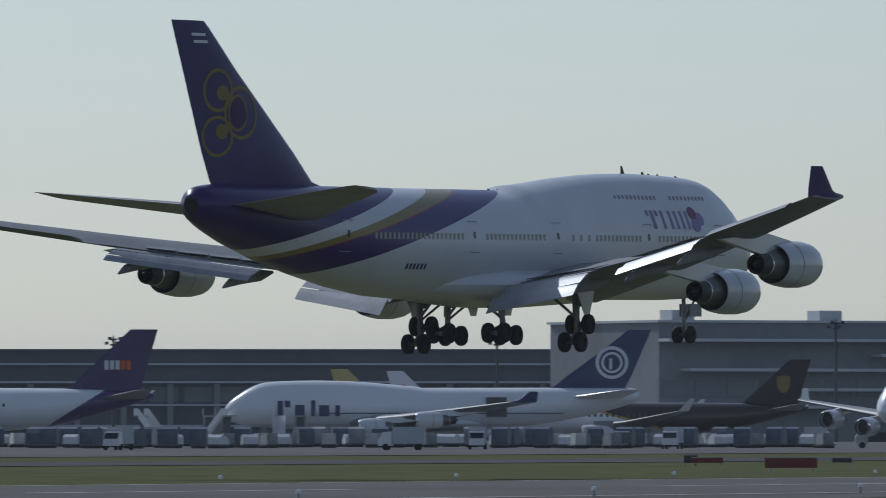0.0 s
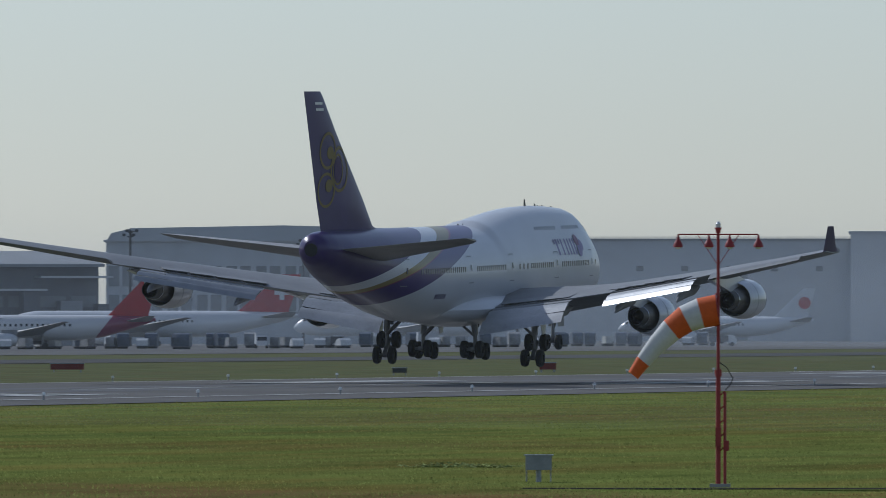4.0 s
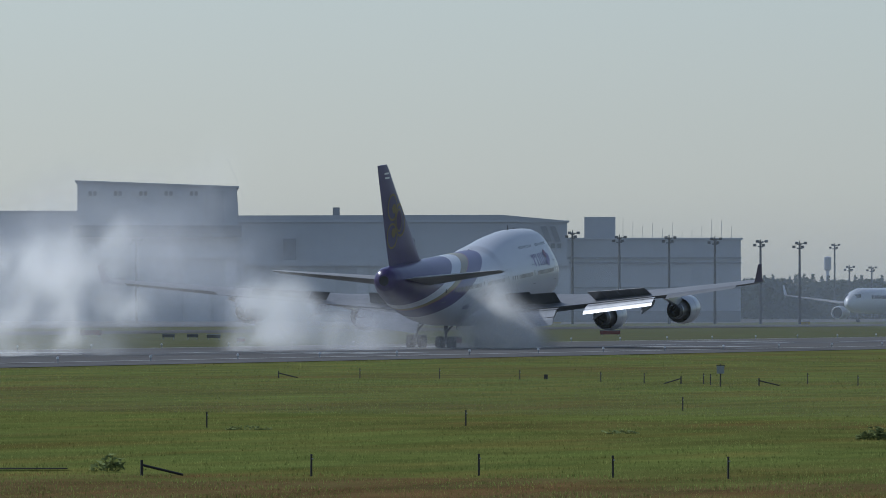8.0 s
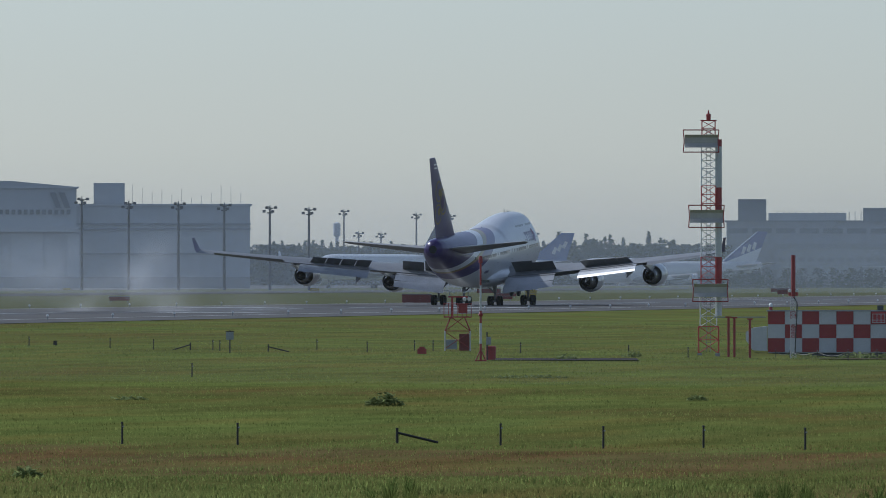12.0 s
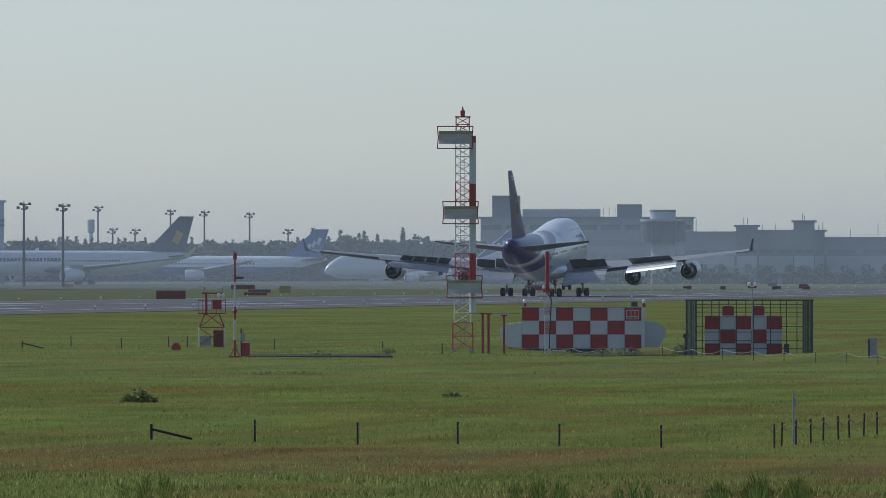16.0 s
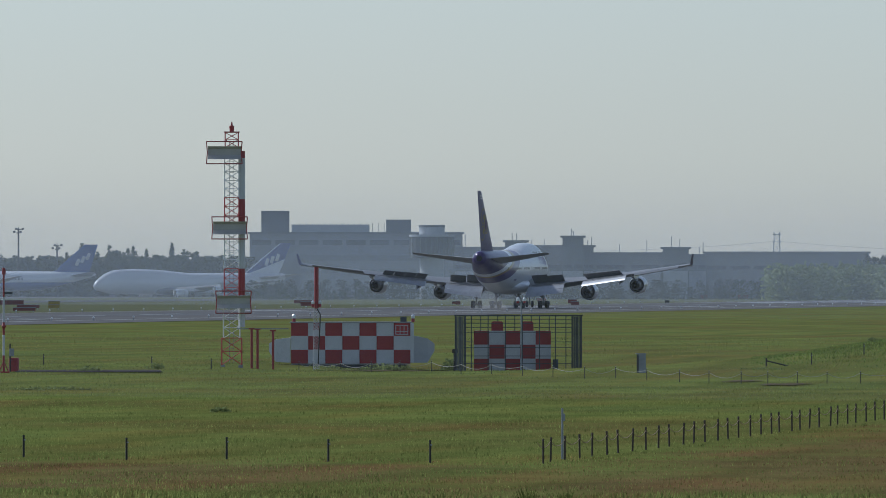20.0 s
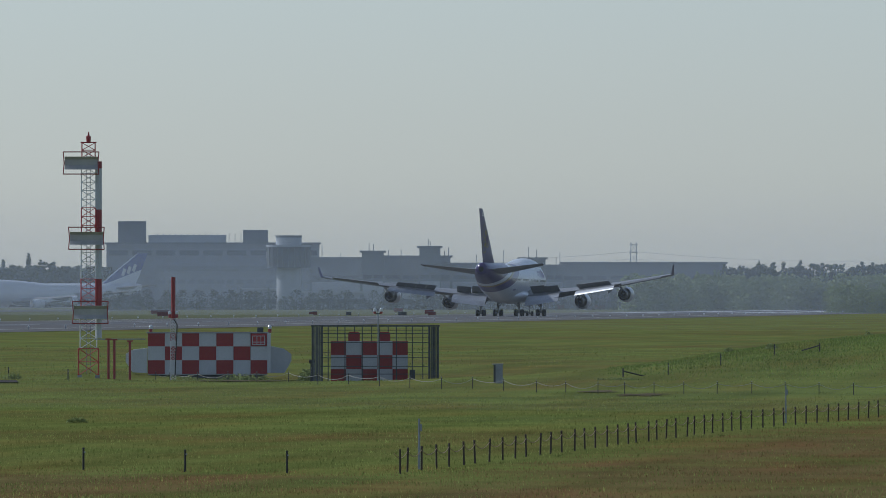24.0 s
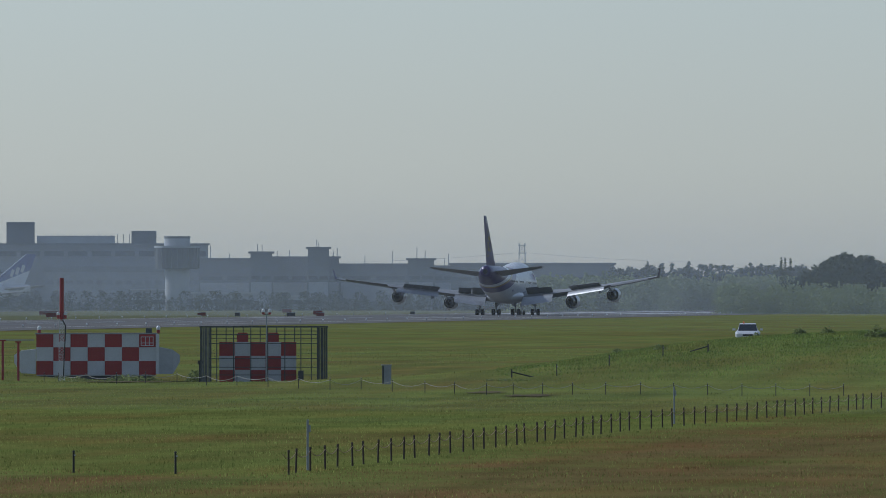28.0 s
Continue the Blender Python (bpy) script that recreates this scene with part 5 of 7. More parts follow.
part("title_emblem", flank_disc(11.0, 7.8, .5, .42, .047), TITLE, JET, "small round violet emblem")
for k in range(6):
    part("registration_bar", side_plate(48.2 - k * .42, 47.95 - k * .42, 4.5, 4.85, .02), PURPLE, JET)
# antennas, beacon and drain masts
for s_, h_ in ((15.7, .5), (13.0, .2), (12.2, .12), (11.0, .12), (8.6, .12), (31.6, .12), (32.8, .12)):
    zt = (ease(CROWN, s_)[0] if s_ < 30 else 9.42)
    part("antenna", Build().rings([[(-.03, PIVOT - s_ - .2, zt - .1), (.03, PIVOT - s_ - .2, zt - .1), (.03, PIVOT - s_ + .3, zt - .1), (-.03, PIVOT - s_ + .3, zt - .1)], [(-.02, PIVOT - s_ - .2, zt + h_), (.02, PIVOT - s_ - .2, zt + h_), (.02, PIVOT - s_ - .05, zt + h_), (-.02, PIVOT - s_ - .05, zt + h_)]]), DARKMETAL, JET)


# the fin's emblem: looped gold outlines with filled hearts, on both faces
FIN_ROWS = [(0, 51.2, 14.6, 9.0, .5), (0, 54.5, 11.8, 9.7, .95), (0, 56.6, 10.6, 11.4, .85), (0, 63.2, 6.05, 16.2, .55), (0, 66.2, 4.1, 18.6, .35), (0, 66.75, 3.7, 19.0, .2)]


def fin_x(y, z):
    """Half thickness of the fin at a point of its face."""
    le, ch, th = ease([(r[3], r[1], r[2], r[4]) for r in FIN_ROWS], z)
    return ease(FOIL[:8], min(1, max(0, (PIVOT - y - le) / ch)))[0] * th


def ring_plate(cy, cz, ry, rz, t, x, lean=0.0, n=26):
    b = Build()
    pts = []
    for k in range(n):
        a = math.tau * k / n
        for q in (1 - t / max(ry, rz), 1):
            y, z = cy + math.cos(a) * ry * q, cz + math.sin(a) * rz * q
            pts.append((math.copysign(fin_x(y, z) + abs(x), x), y, z))
    return b.add(pts, [(2 * k, 2 * k + 1, (2 * k + 3) % (2 * n), (2 * k + 2) % (2 * n)) for k in range(n)])


def disc_plate(cy, cz, ry, rz, x, n=20):
    pts = [(cy + math.cos(math.tau * k / n) * ry, cz + math.sin(math.tau * k / n) * rz) for k in range(n)] + [(cy, cz)]
    return Build().add([(math.copysign(fin_x(y, z) + abs(x), x), y, z) for y, z in pts], [(k, (k + 1) % n, n) for k in range(n)])


DULL_PINK = material("dull_magenta_paint", (0.085, 0.04, 0.12), 0.5, 0, 0.6, 0.08, spec=0.2)
for sx in (1, -1):
    for s_, cz, ry, rz in ((65.65, 14.95, 1.55, 1.3), (65.65, 12.25, 1.6, 1.22)):
        part("emblem_loop", ring_plate(PIVOT - s_, cz, ry, rz, .26, sx * .02), GOLD, JET, "gold looped outline")
        part("emblem_heart", disc_plate(PIVOT - s_ + .45, cz + (-.15 if cz > 14 else .3), .62, .45, sx * .02), GOLD, JET, "gold disc")
    part("emblem_loop", ring_plate(PIVOT - 63.25, 13.68, 1.8, 1.6, .26, sx * .025), GOLD, JET, "gold looped outline")
    part("emblem_loop", ring_plate(PIVOT - 63.6, 13.66, 1.0, 1.1, .16, sx * .025), GOLD, JET, "gold looped outline")
    part("emblem_heart", disc_plate(PIVOT - 63.6, 13.66, .68, .85, sx * .03), DULL_PINK, JET, "magenta teardrop")
    for k in range(2):
        z = 18.1 - k * .42
        part("flag_bar", Build().add([(sx * (fin_x(PIVOT - q, z) + .04), PIVOT - q, z + dz) for q, dz in ((68.45 - .2 * k, 0), (67.0 - .2 * k, 0), (67.0 - .2 * k, .17), (68.45 - .2 * k, .17))], [(0, 1, 2, 3)]), WHITE, JET)
part("tail_cone_outlet", Build().lathe([(-35.15, .52), (-35.46, .45), (-35.44, .05)], 16, at=(0, 0, 8.2), caps=(False, True)), TYRE, JET)


# ---- hangars, terminals and the far skyline ----
PALE = material("pale_cladding", (0.57, 0.59, 0.61), 0.7, 0, 0.03, 0.08, fine=12)
PALE2 = material("grey_cladding", (0.50, 0.52, 0.54), 0.7, 0, 0.03, 0.1, fine=12)
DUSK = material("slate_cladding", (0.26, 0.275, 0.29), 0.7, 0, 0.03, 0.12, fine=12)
DARKBAND = material("shaded_glazing", (0.15, 0.165, 0.18), 0.35, 0, 0.05, 0.15, fine=10)
CARGOW = material("weathered_grey_panel", (0.24, 0.25, 0.265), 0.7, 0, 0.04, 0.2, fine=12)
TERM = material("terminal_cladding", (0.10, 0.106, 0.118), 0.7, 0, 0.04, 0.2, fine=12)
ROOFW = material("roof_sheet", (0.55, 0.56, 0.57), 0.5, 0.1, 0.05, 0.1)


def building(name, b0, b1, reach, depth, h, mat, label, bands=(), band_mat=None, doors=0, door_h=0, category="building", reach1=None, roof=True, ribs=0):
    """A block whose front stands between two bearings; bands: heights of window strips."""
    p0, p1 = Vector((*polar(b0, reach), 0)), Vector((*polar(b1, reach1 or reach), 0))
    wide = (p1 - p0).length
    turn = math.degrees(math.atan2(p1.y - p0.y, p1.x - p0.x))
    mid = (p0 + p1) / 2
    z = land(mid.x, mid.y)
    a = thing(name, pose(mid.x, mid.y, z, 0, 0, turn), label, category)
    part("wall", Build().box((0, depth / 2, h / 2), (wide, depth, h)), mat, a, smooth=False)
    if roof:
        part("roof", Build().box((0, depth / 2, h + .12), (wide + 1.2, depth + 1.2, .5)), ROOFW if roof is True else roof, a, smooth=False)
    for z0, z1 in bands:
        n = max(2, int(wide / 7))
        pane = Build().box((0, 0, 0), (wide / n * .82, .25, z1 - z0)).mesh("window", band_mat or DARKBAND, False)
        for i in range(n):
            part("window", pane, None, a, m=pose(-wide / 2 + (i + .5) * wide / n, -.08, (z0 + z1) / 2))
    if doors:
        for i in range(doors):
            part("hangar_door", Build().box((-wide / 2 + (i + .5) * wide / doors, -.5 - .35 * (i % 2), door_h / 2), (wide / doors * .97, .4, door_h)), PALE2 if i % 2 else PALE, a, smooth=False)
        part("canopy", Build().box((0, -1.8, door_h + 1.0), (wide + 1.0, 4.2, 1.6)), mat, a, smooth=False)
    for i in range(ribs):
        part("rib", Build().box((-wide / 2 + (i + .5) * wide / ribs, -.2, h / 2), (.7, .5, h)), mat, a, smooth=False)
    return a, wide


# terminal side, behind the cargo stands
a, w = building("terminal", 32.0, 26.5, 2250, 60, 19.0, TERM, "long low slate-grey cargo terminal with a flat roof", [(8.2, 11.4)], roof=TERM)
for i in range(22):
    part("column", Build().box((-w / 2 + (i + .5) * w / 22, -1.4, 6), (1.2, 1.2, 12)), DUSK, a, smooth=False)
for zz, dd in ((3.2, 3.0), (7.6, 2.2), (12.4, 3.4), (16.2, 1.6)):
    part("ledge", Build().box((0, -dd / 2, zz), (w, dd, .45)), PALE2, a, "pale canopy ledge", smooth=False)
a, w = building("cargo_building", 26.5, 24.25, 2150, 55, 24.2, CARGOW, "grey cargo building with dark openings and ledges", [(9, 12.5)], reach1=2190)
# pale roof sheet puts the sun on the ledges into their colour
for zz, x0, x1 in ((7.0, -.5, -.1), (14.5, -.45, .5), (5.2, .05, .5), (17.5, .0, .5), (20.5, -.5, .3), (10.5, -.2, .45), (22.6, .1, .5)):
    part("ledge", Build().box(((x0 + x1) / 2 * w, -2.5, zz), ((x1 - x0) * w, 5.5, .6)), ROOFW, a, "canopy ledge in a pale sunlit tone", smooth=False)
for x in (-.4, -.05, .3):
    part("roof_house", Build().box((x * w, 12, 25.4), (5, 6, 2.6)), PALE2, a, smooth=False)
a, w = building("concourse", 24.3, 19.7, 2290, 40, 17.5, TERM, "low grey concourse with a long roof edge", [(3.5, 6), (8.5, 11)], reach1=2350)
rnd = random.Random(44)
for i in range(34):
    x = (-.5 + (i + rnd.random()) / 34) * w
    hh = rnd.uniform(3, 13)
    part("bay", Build().box((x, -1.5 - rnd.random() * 2, hh / 2), (rnd.uniform(2.5, 7), 3, hh)), rnd.choice((TERM, TERM, DUSK, CARGOW, PALE2)), a, "loading bay block", smooth=False)
# these ledges carry the same sunlit tone in their colour
for i in range(9):
    x = (-.5 + (i + rnd.random()) / 9) * w
    part("ledge", Build().box((x, -2.5, rnd.uniform(9, 16)), (rnd.uniform(10, 24), 4.5, .45)), ROOFW, a, "canopy ledge in a pale sunlit tone", smooth=False)
part("upper_roof", Build().rings([[(x, y, z) for y, z in ((-4, 18), (20, 21.0), (44, 18), (44, 17.4), (-4, 17.4))] for x in (-w / 2, w / 2)]), DUSK, a, "shallow curved metal roof", smooth=False)
a, w = building("round_terminal", 19.66, 17.76, 2600, 40, 25.0, PALE2, "grey terminal with a rounded roof edge and glazed front", [(8, 12), (14, 19)], ribs=12)
part("roof_crown", Build().rings([[(x * w / 2, y, z) for x, z in ((-1, 25), (-.97, 27), (-.85, 28.2), (0, 28.9), (.8, 28.0), (1, 27.2), (1, 25))] for y in (-1, 36)]), PALE2, a, smooth=False)
arch = thing("glazed_arch", pose(*polar(17.72, 2590), -.3, 0, 0, 17.72), "arched glazed hall end with a steel grid", "hall")
rr = []
for y in (0, 25):
    rr.append([(-8, y, 0)] + [(-4.6 * math.cos(q) + (.5 - .5 * math.sin(q)) * -1.2, y, 16 + 11.4 * math.sin(q)) for q in (math.pi * k / 12 for k in range(13))] + [(10, y, 0)])
part("shell", Build().rings(rr), PALE2, arch)
gr = Build()
for k in range(5):
    gr.box((-4 + k * 2, -.3, 12), (.25, .3, 24 - abs(k - 2) * 1.5))
for z in (6, 11, 16, 21):
    gr.box((0, -.3, z), (10 - z * .1, .3, .25))
part("grid", gr, DUSK, arch, smooth=False)
a, w = building("long_hangar", 17.66, 15.25, 3000, 80, 28.6, PALE2, "long grey hangar wall with small square windows", roof=DUSK)
for i in range(10):
    part("window", Build().box((-w / 2 + (i + .6) * w / 10, -.1, 20.5), (1.9, .3, 1.5)), DARKBAND, a, smooth=False)
part("gateway", Build().box((w * .07, -.3, 10), (7.5, .6, 19)), DUSK, a, smooth=False)
part("roof_rail", Build().box((0, 4, 29.4), (w, .2, .2)), STEEL, a, smooth=False)
building("hangar_annex", 15.66, 15.2, 2950, 60, 30.2, PALE, "pale grey hangar annex", roof=PALE2)
a, w = building("tall_hangar", 15.217, 14.36, 2900, 70, 36.2, PALE, "tall pale hangar tower block with a canopy and sliding doors", doors=6, door_h=17.0, roof=False)
part("parapet", Build().rings([[(x, y, 36.2), (x, y, z)] + [(x, 70, z), (x, 70, 36.2)] for x, y, z in ((-w / 2, 0, 37.9), (w / 2, 0, 36.35))]), PALE, a, smooth=False)
part("roof", Build().rings([[(x, -.6, z), (x, -.6, z + .5), (x, 70, z + .5), (x, 70, z)] for x, z in ((-w / 2 - .6, 37.9), (w / 2 + .6, 36.3))]), PALE2, a, smooth=False)
part("buttress", Build().rings([[(w / 2, y, 36.0), (w / 2, y, 0), (w / 2 + 2.2, y, 0)] for y in (0, 60)]), PALE2, a, "slanting end wall", smooth=False)
for i in range(6):
    for dx in (-.7, .7):
        part("window", Build().box((-w / 2 + (i + .6) * w / 6.3 + dx * .9, -.15, 34.8), (.9, .3, 1.2)), DARKBAND, a, smooth=False)
for x in (-.47, .46):
    part("pillar", Build().box((w * x, -1.4, 8.5), (3.0, 1.8, 17)), PALE, a, "pale door pillar", smooth=False)
part("stair_panel", Build().box((w * .36, -.25, 29.5), (5.0, .5, 12)), PALE2, a, smooth=False)
# dark cladding puts the shade at the eaves into the colour
part("overhang", Build().box((0, -3.0, 24.5), (w + 2.5, 6.5, 3.2)), DUSK, a, "deep eaves darkened for their shade", smooth=False)
a, w = building("wide_hangar", 14.36, 12.585, 3050, 75, 28.3, PALE2, "wide grey hangar with a stepped front and sliding doors", doors=10, door_h=15.5, roof=PALE)
part("ridge", Build().rings([[(x * w / 2, y, z) for x, z in ((-1, 28.3), (-1, 30.1), (.6, 30.3), (1, 28.6))] for y in (-.4, 74)]), PALE2, a, smooth=False)
for x in (-.34, .02):
    part("stair_tower", Build().box((x * w, -1.2, 20), (3.6, 2.4, 7)), DUSK, a, smooth=False)
for i in range(14):
    part("window", Build().box((w * (.235 + i * .0185), -.2, 21.4), (1.1, .3, 1.4)), DARKBAND, a, smooth=False)
for dx in (0, 2.6):
    part("emblem_panel", Build().rings([[(w * .43 + dx + q, y, z) for q, z in ((-1.1, 27.0), (.6, 27.0), (2.2, 22.6), (.6, 22.6))] for y in (-.35, -.05)]), DUSK, a, "dark slanting emblem bar", smooth=False)
for x in (-.497, -.12, .25, .49):
    part("pillar", Build().box((w * x, -1.3, 7.5), (3.2, 1.6, 15)), PALE, a, "pale door pillar", smooth=False)
part("chimney", Build().box((-w * .2, 10, 30.4), (2.0, 2.0, 4.2)), DUSK, a, smooth=False)
a, w = building("office_block", 12.60, 11.653, 3056, 40, 23.4, PALE2, "grey windowless office block with ledges and roof aerials", reach1=3056, roof=PALE)
for zz in (16.6, 18.0, 9.5):
    part("ledge", Build().box((0, -.3, zz), (w + .4, .8, .5)), DUSK, a, smooth=False)
part("lift_house", Build().box((-w * .30, 10, 26.6), (8.9, 9, 6.4)), PALE2, a, smooth=False)
for i in range(14):
    x = -w * .28 + i * w * .056
    part("aerial", Build().tube((x, 6, 23), (x, 6, 25.5 + 4.5 * random.random()), .06, n=5), STEEL, a)
fencing = single("blast_fence", Build().box((0, 0, 1.6), (120, .4, 3.2)), DUSK, spot(12.9, 2760, -.2), "long dark slatted blast fence on the apron", "fence", smooth=False)
SLATE = material("mid_grey_cladding", (0.33, 0.345, 0.36), 0.7, 0, 0.03, 0.12, fine=12)
a, w = building("headquarters", 9.094, 7.95, 3420, 40, 20.4, SLATE, "slate-grey headquarters block with a row of upper windows", [(16.6, 18.2)], roof=DUSK)
part("front_wing", Build().box((w * .12, -6, 5.8), (w * .76, 12, 11.6)), SLATE, a, "grey lower front wing", smooth=False)
part("front_roof", Build().box((w * .12, -6, 12.4), (w * .77, 12.6, 1.8)), DUSK, a, "dark flat roof of the front wing", smooth=False)
for i in range(18):
    part("roof_rail", Build().box((-w * .26 + i * w * .028, 4, 22.1), (.18, .18, 3.2)), STEEL, a, smooth=False)
for i in range(16):
    part("window", Build().box((-w * .24 + i * w * .046, -12.1, 8.2), (2.2, .2, 1.3)), DUSK, a, smooth=False)
part("lift_house", Build().box((-w * .38, 8, 24.0), (9.0, 9, 7.2)), DUSK, a, smooth=False)
part("plant_screen", Build().box((-w * .12, 8, 21.8), (25, 12, 2.8)), PALE2, a, smooth=False)
part("plant_screen", Build().box((w * .20, 8, 22.6), (8, 9, 4.4)), DUSK, a, smooth=False)
tower = thing("control_tower", pose(*polar(8.115, 2900), -.3, 0, 0, 8.1), "squat round control tower with a broad dark cab", "tower")
part("shaft", Build().tube((0, 0, 0), (0, 0, 11.5), 3.3, n=24), PALE2, tower)
part("gallery", Build().tube((0, 0, 11.3), (0, 0, 17.2), 6.0, n=28), DARKBAND, tower)
part("gallery_band", Build().tube((0, 0, 13.8), (0, 0, 15.6), 6.08, n=28), DARKBAND, tower)
part("parapet", Build().tube((0, 0, 17.0), (0, 0, 17.6), 6.2, n=28), PALE2, tower)
part("cab", Build().tube((0, 0, 17.6), (0, 0, 19.6), 3.5, 3.5, n=24), PALE2, tower)
part("cab_roof", Build().tube((0, 0, 19.6), (0, 0, 20.2), 3.6, n=24), DUSK, tower)
for k in range(24):
    q = math.tau * k / 24
    part("mullion", Build().tube((6.08 * math.cos(q), 6.08 * math.sin(q), 11.4), (6.08 * math.cos(q), 6.08 * math.sin(q), 17.2), .09, n=5), DUSK, tower)
for b0, b1, r_, h_ in ((8.36, 8.17, 2960, 5.6), (8.03, 7.70, 2960, 4.6), (7.55, 7.32, 2960, 3.8), (9.25, 9.12, 2960, 4.2)):
    building("low_shed", b0, b1, r_, 12, h_, PALE2, "low pale shed with a light metal roof", [(1.6, 2.8)])
for b0, b1, h, r in ((8.0, 7.722, 14.6, 3100), (7.722, 7.605, 16.1, 3000), (7.605, 7.41, 14.9, 3050), (7.413, 7.30, 17.4, 3000), (7.30, 7.246, 14.8, 3020), (7.246, 6.875, 12.9, 3060), (6.875, 6.735, 14.2, 3000), (6.735, 6.64, 12.4, 3080)):
    a, w = building("office_building", b0, b1, r, 30, h, DUSK, "distant slate-grey office building with a flat roof", [(8.6, 9.6)], roof=DUSK)
    part("lower_wall", Build().box((0, -.6, 3.9), (w * .94, 1.2, 7.8)), PALE2, a, "paler lower storeys", smooth=False)
    for i in range(2):
        x = (random.random() - .5) * w * .8
        part("aerial", Build().tube((x, 4, h), (x, 4, h + 1.5 + 2.5 * random.random()), .12, n=5), STEEL, a)
building("warehouse", 6.648, 5.767, 3200, 60, 13.5, DUSK, "long distant slate-blue warehouse", [(8.5, 9.6)], roof=DUSK)
for brg in (6.262, 4.54):
    pyl = thing("power_pylon", pose(*polar(brg, 4300), -.3, 0, 0, brg), "faint distant lattice power pylon", "pylon", "pylons")
    k = 25 if brg == 6.262 else 19
    fr = Build()
    for sx in (-1, 1):
        fr.tube((sx * 2.0, 0, 0), (sx * 1.0, 0, k), .2, n=5)
    for i in range(6):
        fr.tube((-2.2 + i * .15, 0, i * k / 6), (2.2 - i * .15, 0, (i + 1) * k / 6), .09, n=4).tube((2.2 - i * .15, 0, i * k / 6), (-2.2 + i * .15, 0, (i + 1) * k / 6), .09, n=4)
    part("frame", fr, PALE, pyl)
    for z in (k - 1, k - 4):
        part("crossarm", Build().box((0, 0, z), (3.4, .3, .3)), PALE, pyl, smooth=False)
pylwire = [polar(b, 4300) for b in (8.5, 6.262, 4.0)]
for dz in (24, 21):
    for p, q in zip(pylwire, pylwire[1:]):
        single("power_line", sag((*p, dz - 3), (*q, dz - 3), 4, .05, 8), PALE, pose(0, 0, 0), "thin distant power line", "cable", "power lines")
wt = thing("water_tower", pose(*polar(11.187, 3600), -.3), "pale distant water tower on a slim stem", "tower")
part("stem", Build().tube((0, 0, 0), (0, 0, 16.5), .6, n=10), PALE, wt)
part("tank", Build().lathe([(16, .7), (16.6, 1.25), (20.6, 1.25), (21, .3)], 14, axis="z", caps=(True, True)), PALE, wt)

# ---- apron floodlight masts ----
POLEDARK = material("dark_mast_paint", (0.06, 0.062, 0.066), 0.6, 0.2, 1.0, 0.2)


def floodlight(brg, reach, top):
    a = thing("floodlight_mast", pose(*polar(brg, reach), -.3, 0, 0, brg), "tall dark apron floodlight mast with a crossed head", "lamp", "apron floodlights")
    part("pole", Build().tube((0, 0, 0), (0, 0, top), .36, .24, 8), POLEDARK, a)
    part("ring", Build().tube((0, 0, top - 1.5), (0, 0, top - 1.2), .7, n=10).tube((0, 0, top), (0, 0, top + .5), .12, n=6), POLEDARK, a)
    for k in range(6):
        q = math.tau * k / 6
        part("lamp_head", Build().tube((.2 * math.cos(q), .2 * math.sin(q), top - .5), (1.1 * math.cos(q), 1.1 * math.sin(q), top - .1), .1, n=5).box((1.35 * math.cos(q), 1.35 * math.sin(q), top - .1 - .9 * (k % 2)), (.75, .75, .6)), POLEDARK, a, smooth=False)


for brg, reach, top in ((12.557, 2500, 21.5), (12.305, 2500, 20.5), (12.038, 2500, 20.4), (11.792, 2500, 20.1), (11.547, 2500, 19.5), (11.337, 2500, 19.1), (11.149, 3370, 23.6), (10.76, 3370, 22.5), (10.578, 3370, 22.1), (10.335, 3370, 21.6), (10.128, 3300, 16.2), (11.07, 3300, 16.4), (10.95, 3300, 16.2),
                        (18.6, 2500, 24.5), (18.12, 2500, 25), (18.0, 2500, 24.5), (17.45, 2500, 25.5), (29.43, 2100, 20.5), (27.37, 2100, 20.5), (25.55, 2080, 23.5), (24.54, 2200, 26), (24.16, 2250, 24), (23.2, 2200, 26.5), (23.15, 2200, 26.5), (22.97, 2250, 25), (22.27, 2200, 26.5), (22.1, 2250, 25), (19.53, 2300, 25), (14.9, 2700, 21)):
    floodlight(brg, reach, top)


# ---- woods ----
FARLEAF = material("far_foliage", (0.05, 0.066, 0.04), 0.9, 0, 0.05, 0.3, col2=(0.032, 0.045, 0.03), fine=10)
MIDLEAF = material("belt_foliage", (0.16, 0.195, 0.095), 0.9, 0, 0.05, 0.3, col2=(0.10, 0.13, 0.065), fine=10)
SHRUB = material("shrub_foliage", (0.07, 0.088, 0.052), 0.9, 0, 0.05, 0.25, col2=(0.05, 0.066, 0.04), fine=10)


def translucent(m, col, share=.45):
    """Leaves let part of the light through."""
    n, l = m.node_tree.nodes, m.node_tree.links
    trl, mix = n.new("ShaderNodeBsdfTranslucent"), n.new("ShaderNodeMixShader")
    trl.inputs[0].default_value, mix.inputs[0].default_value = (*col, 1), share
    l.new(n["Principled BSDF"].outputs[0], mix.inputs[1])
    l.new(trl.outputs[0], mix.inputs[2])
    l.new(mix.outputs[0], n["Material Output"].inputs[0])


translucent(MIDLEAF, (0.36, 0.42, 0.23), .6)
translucent(FARLEAF, (0.11, 0.135, 0.08), .35)


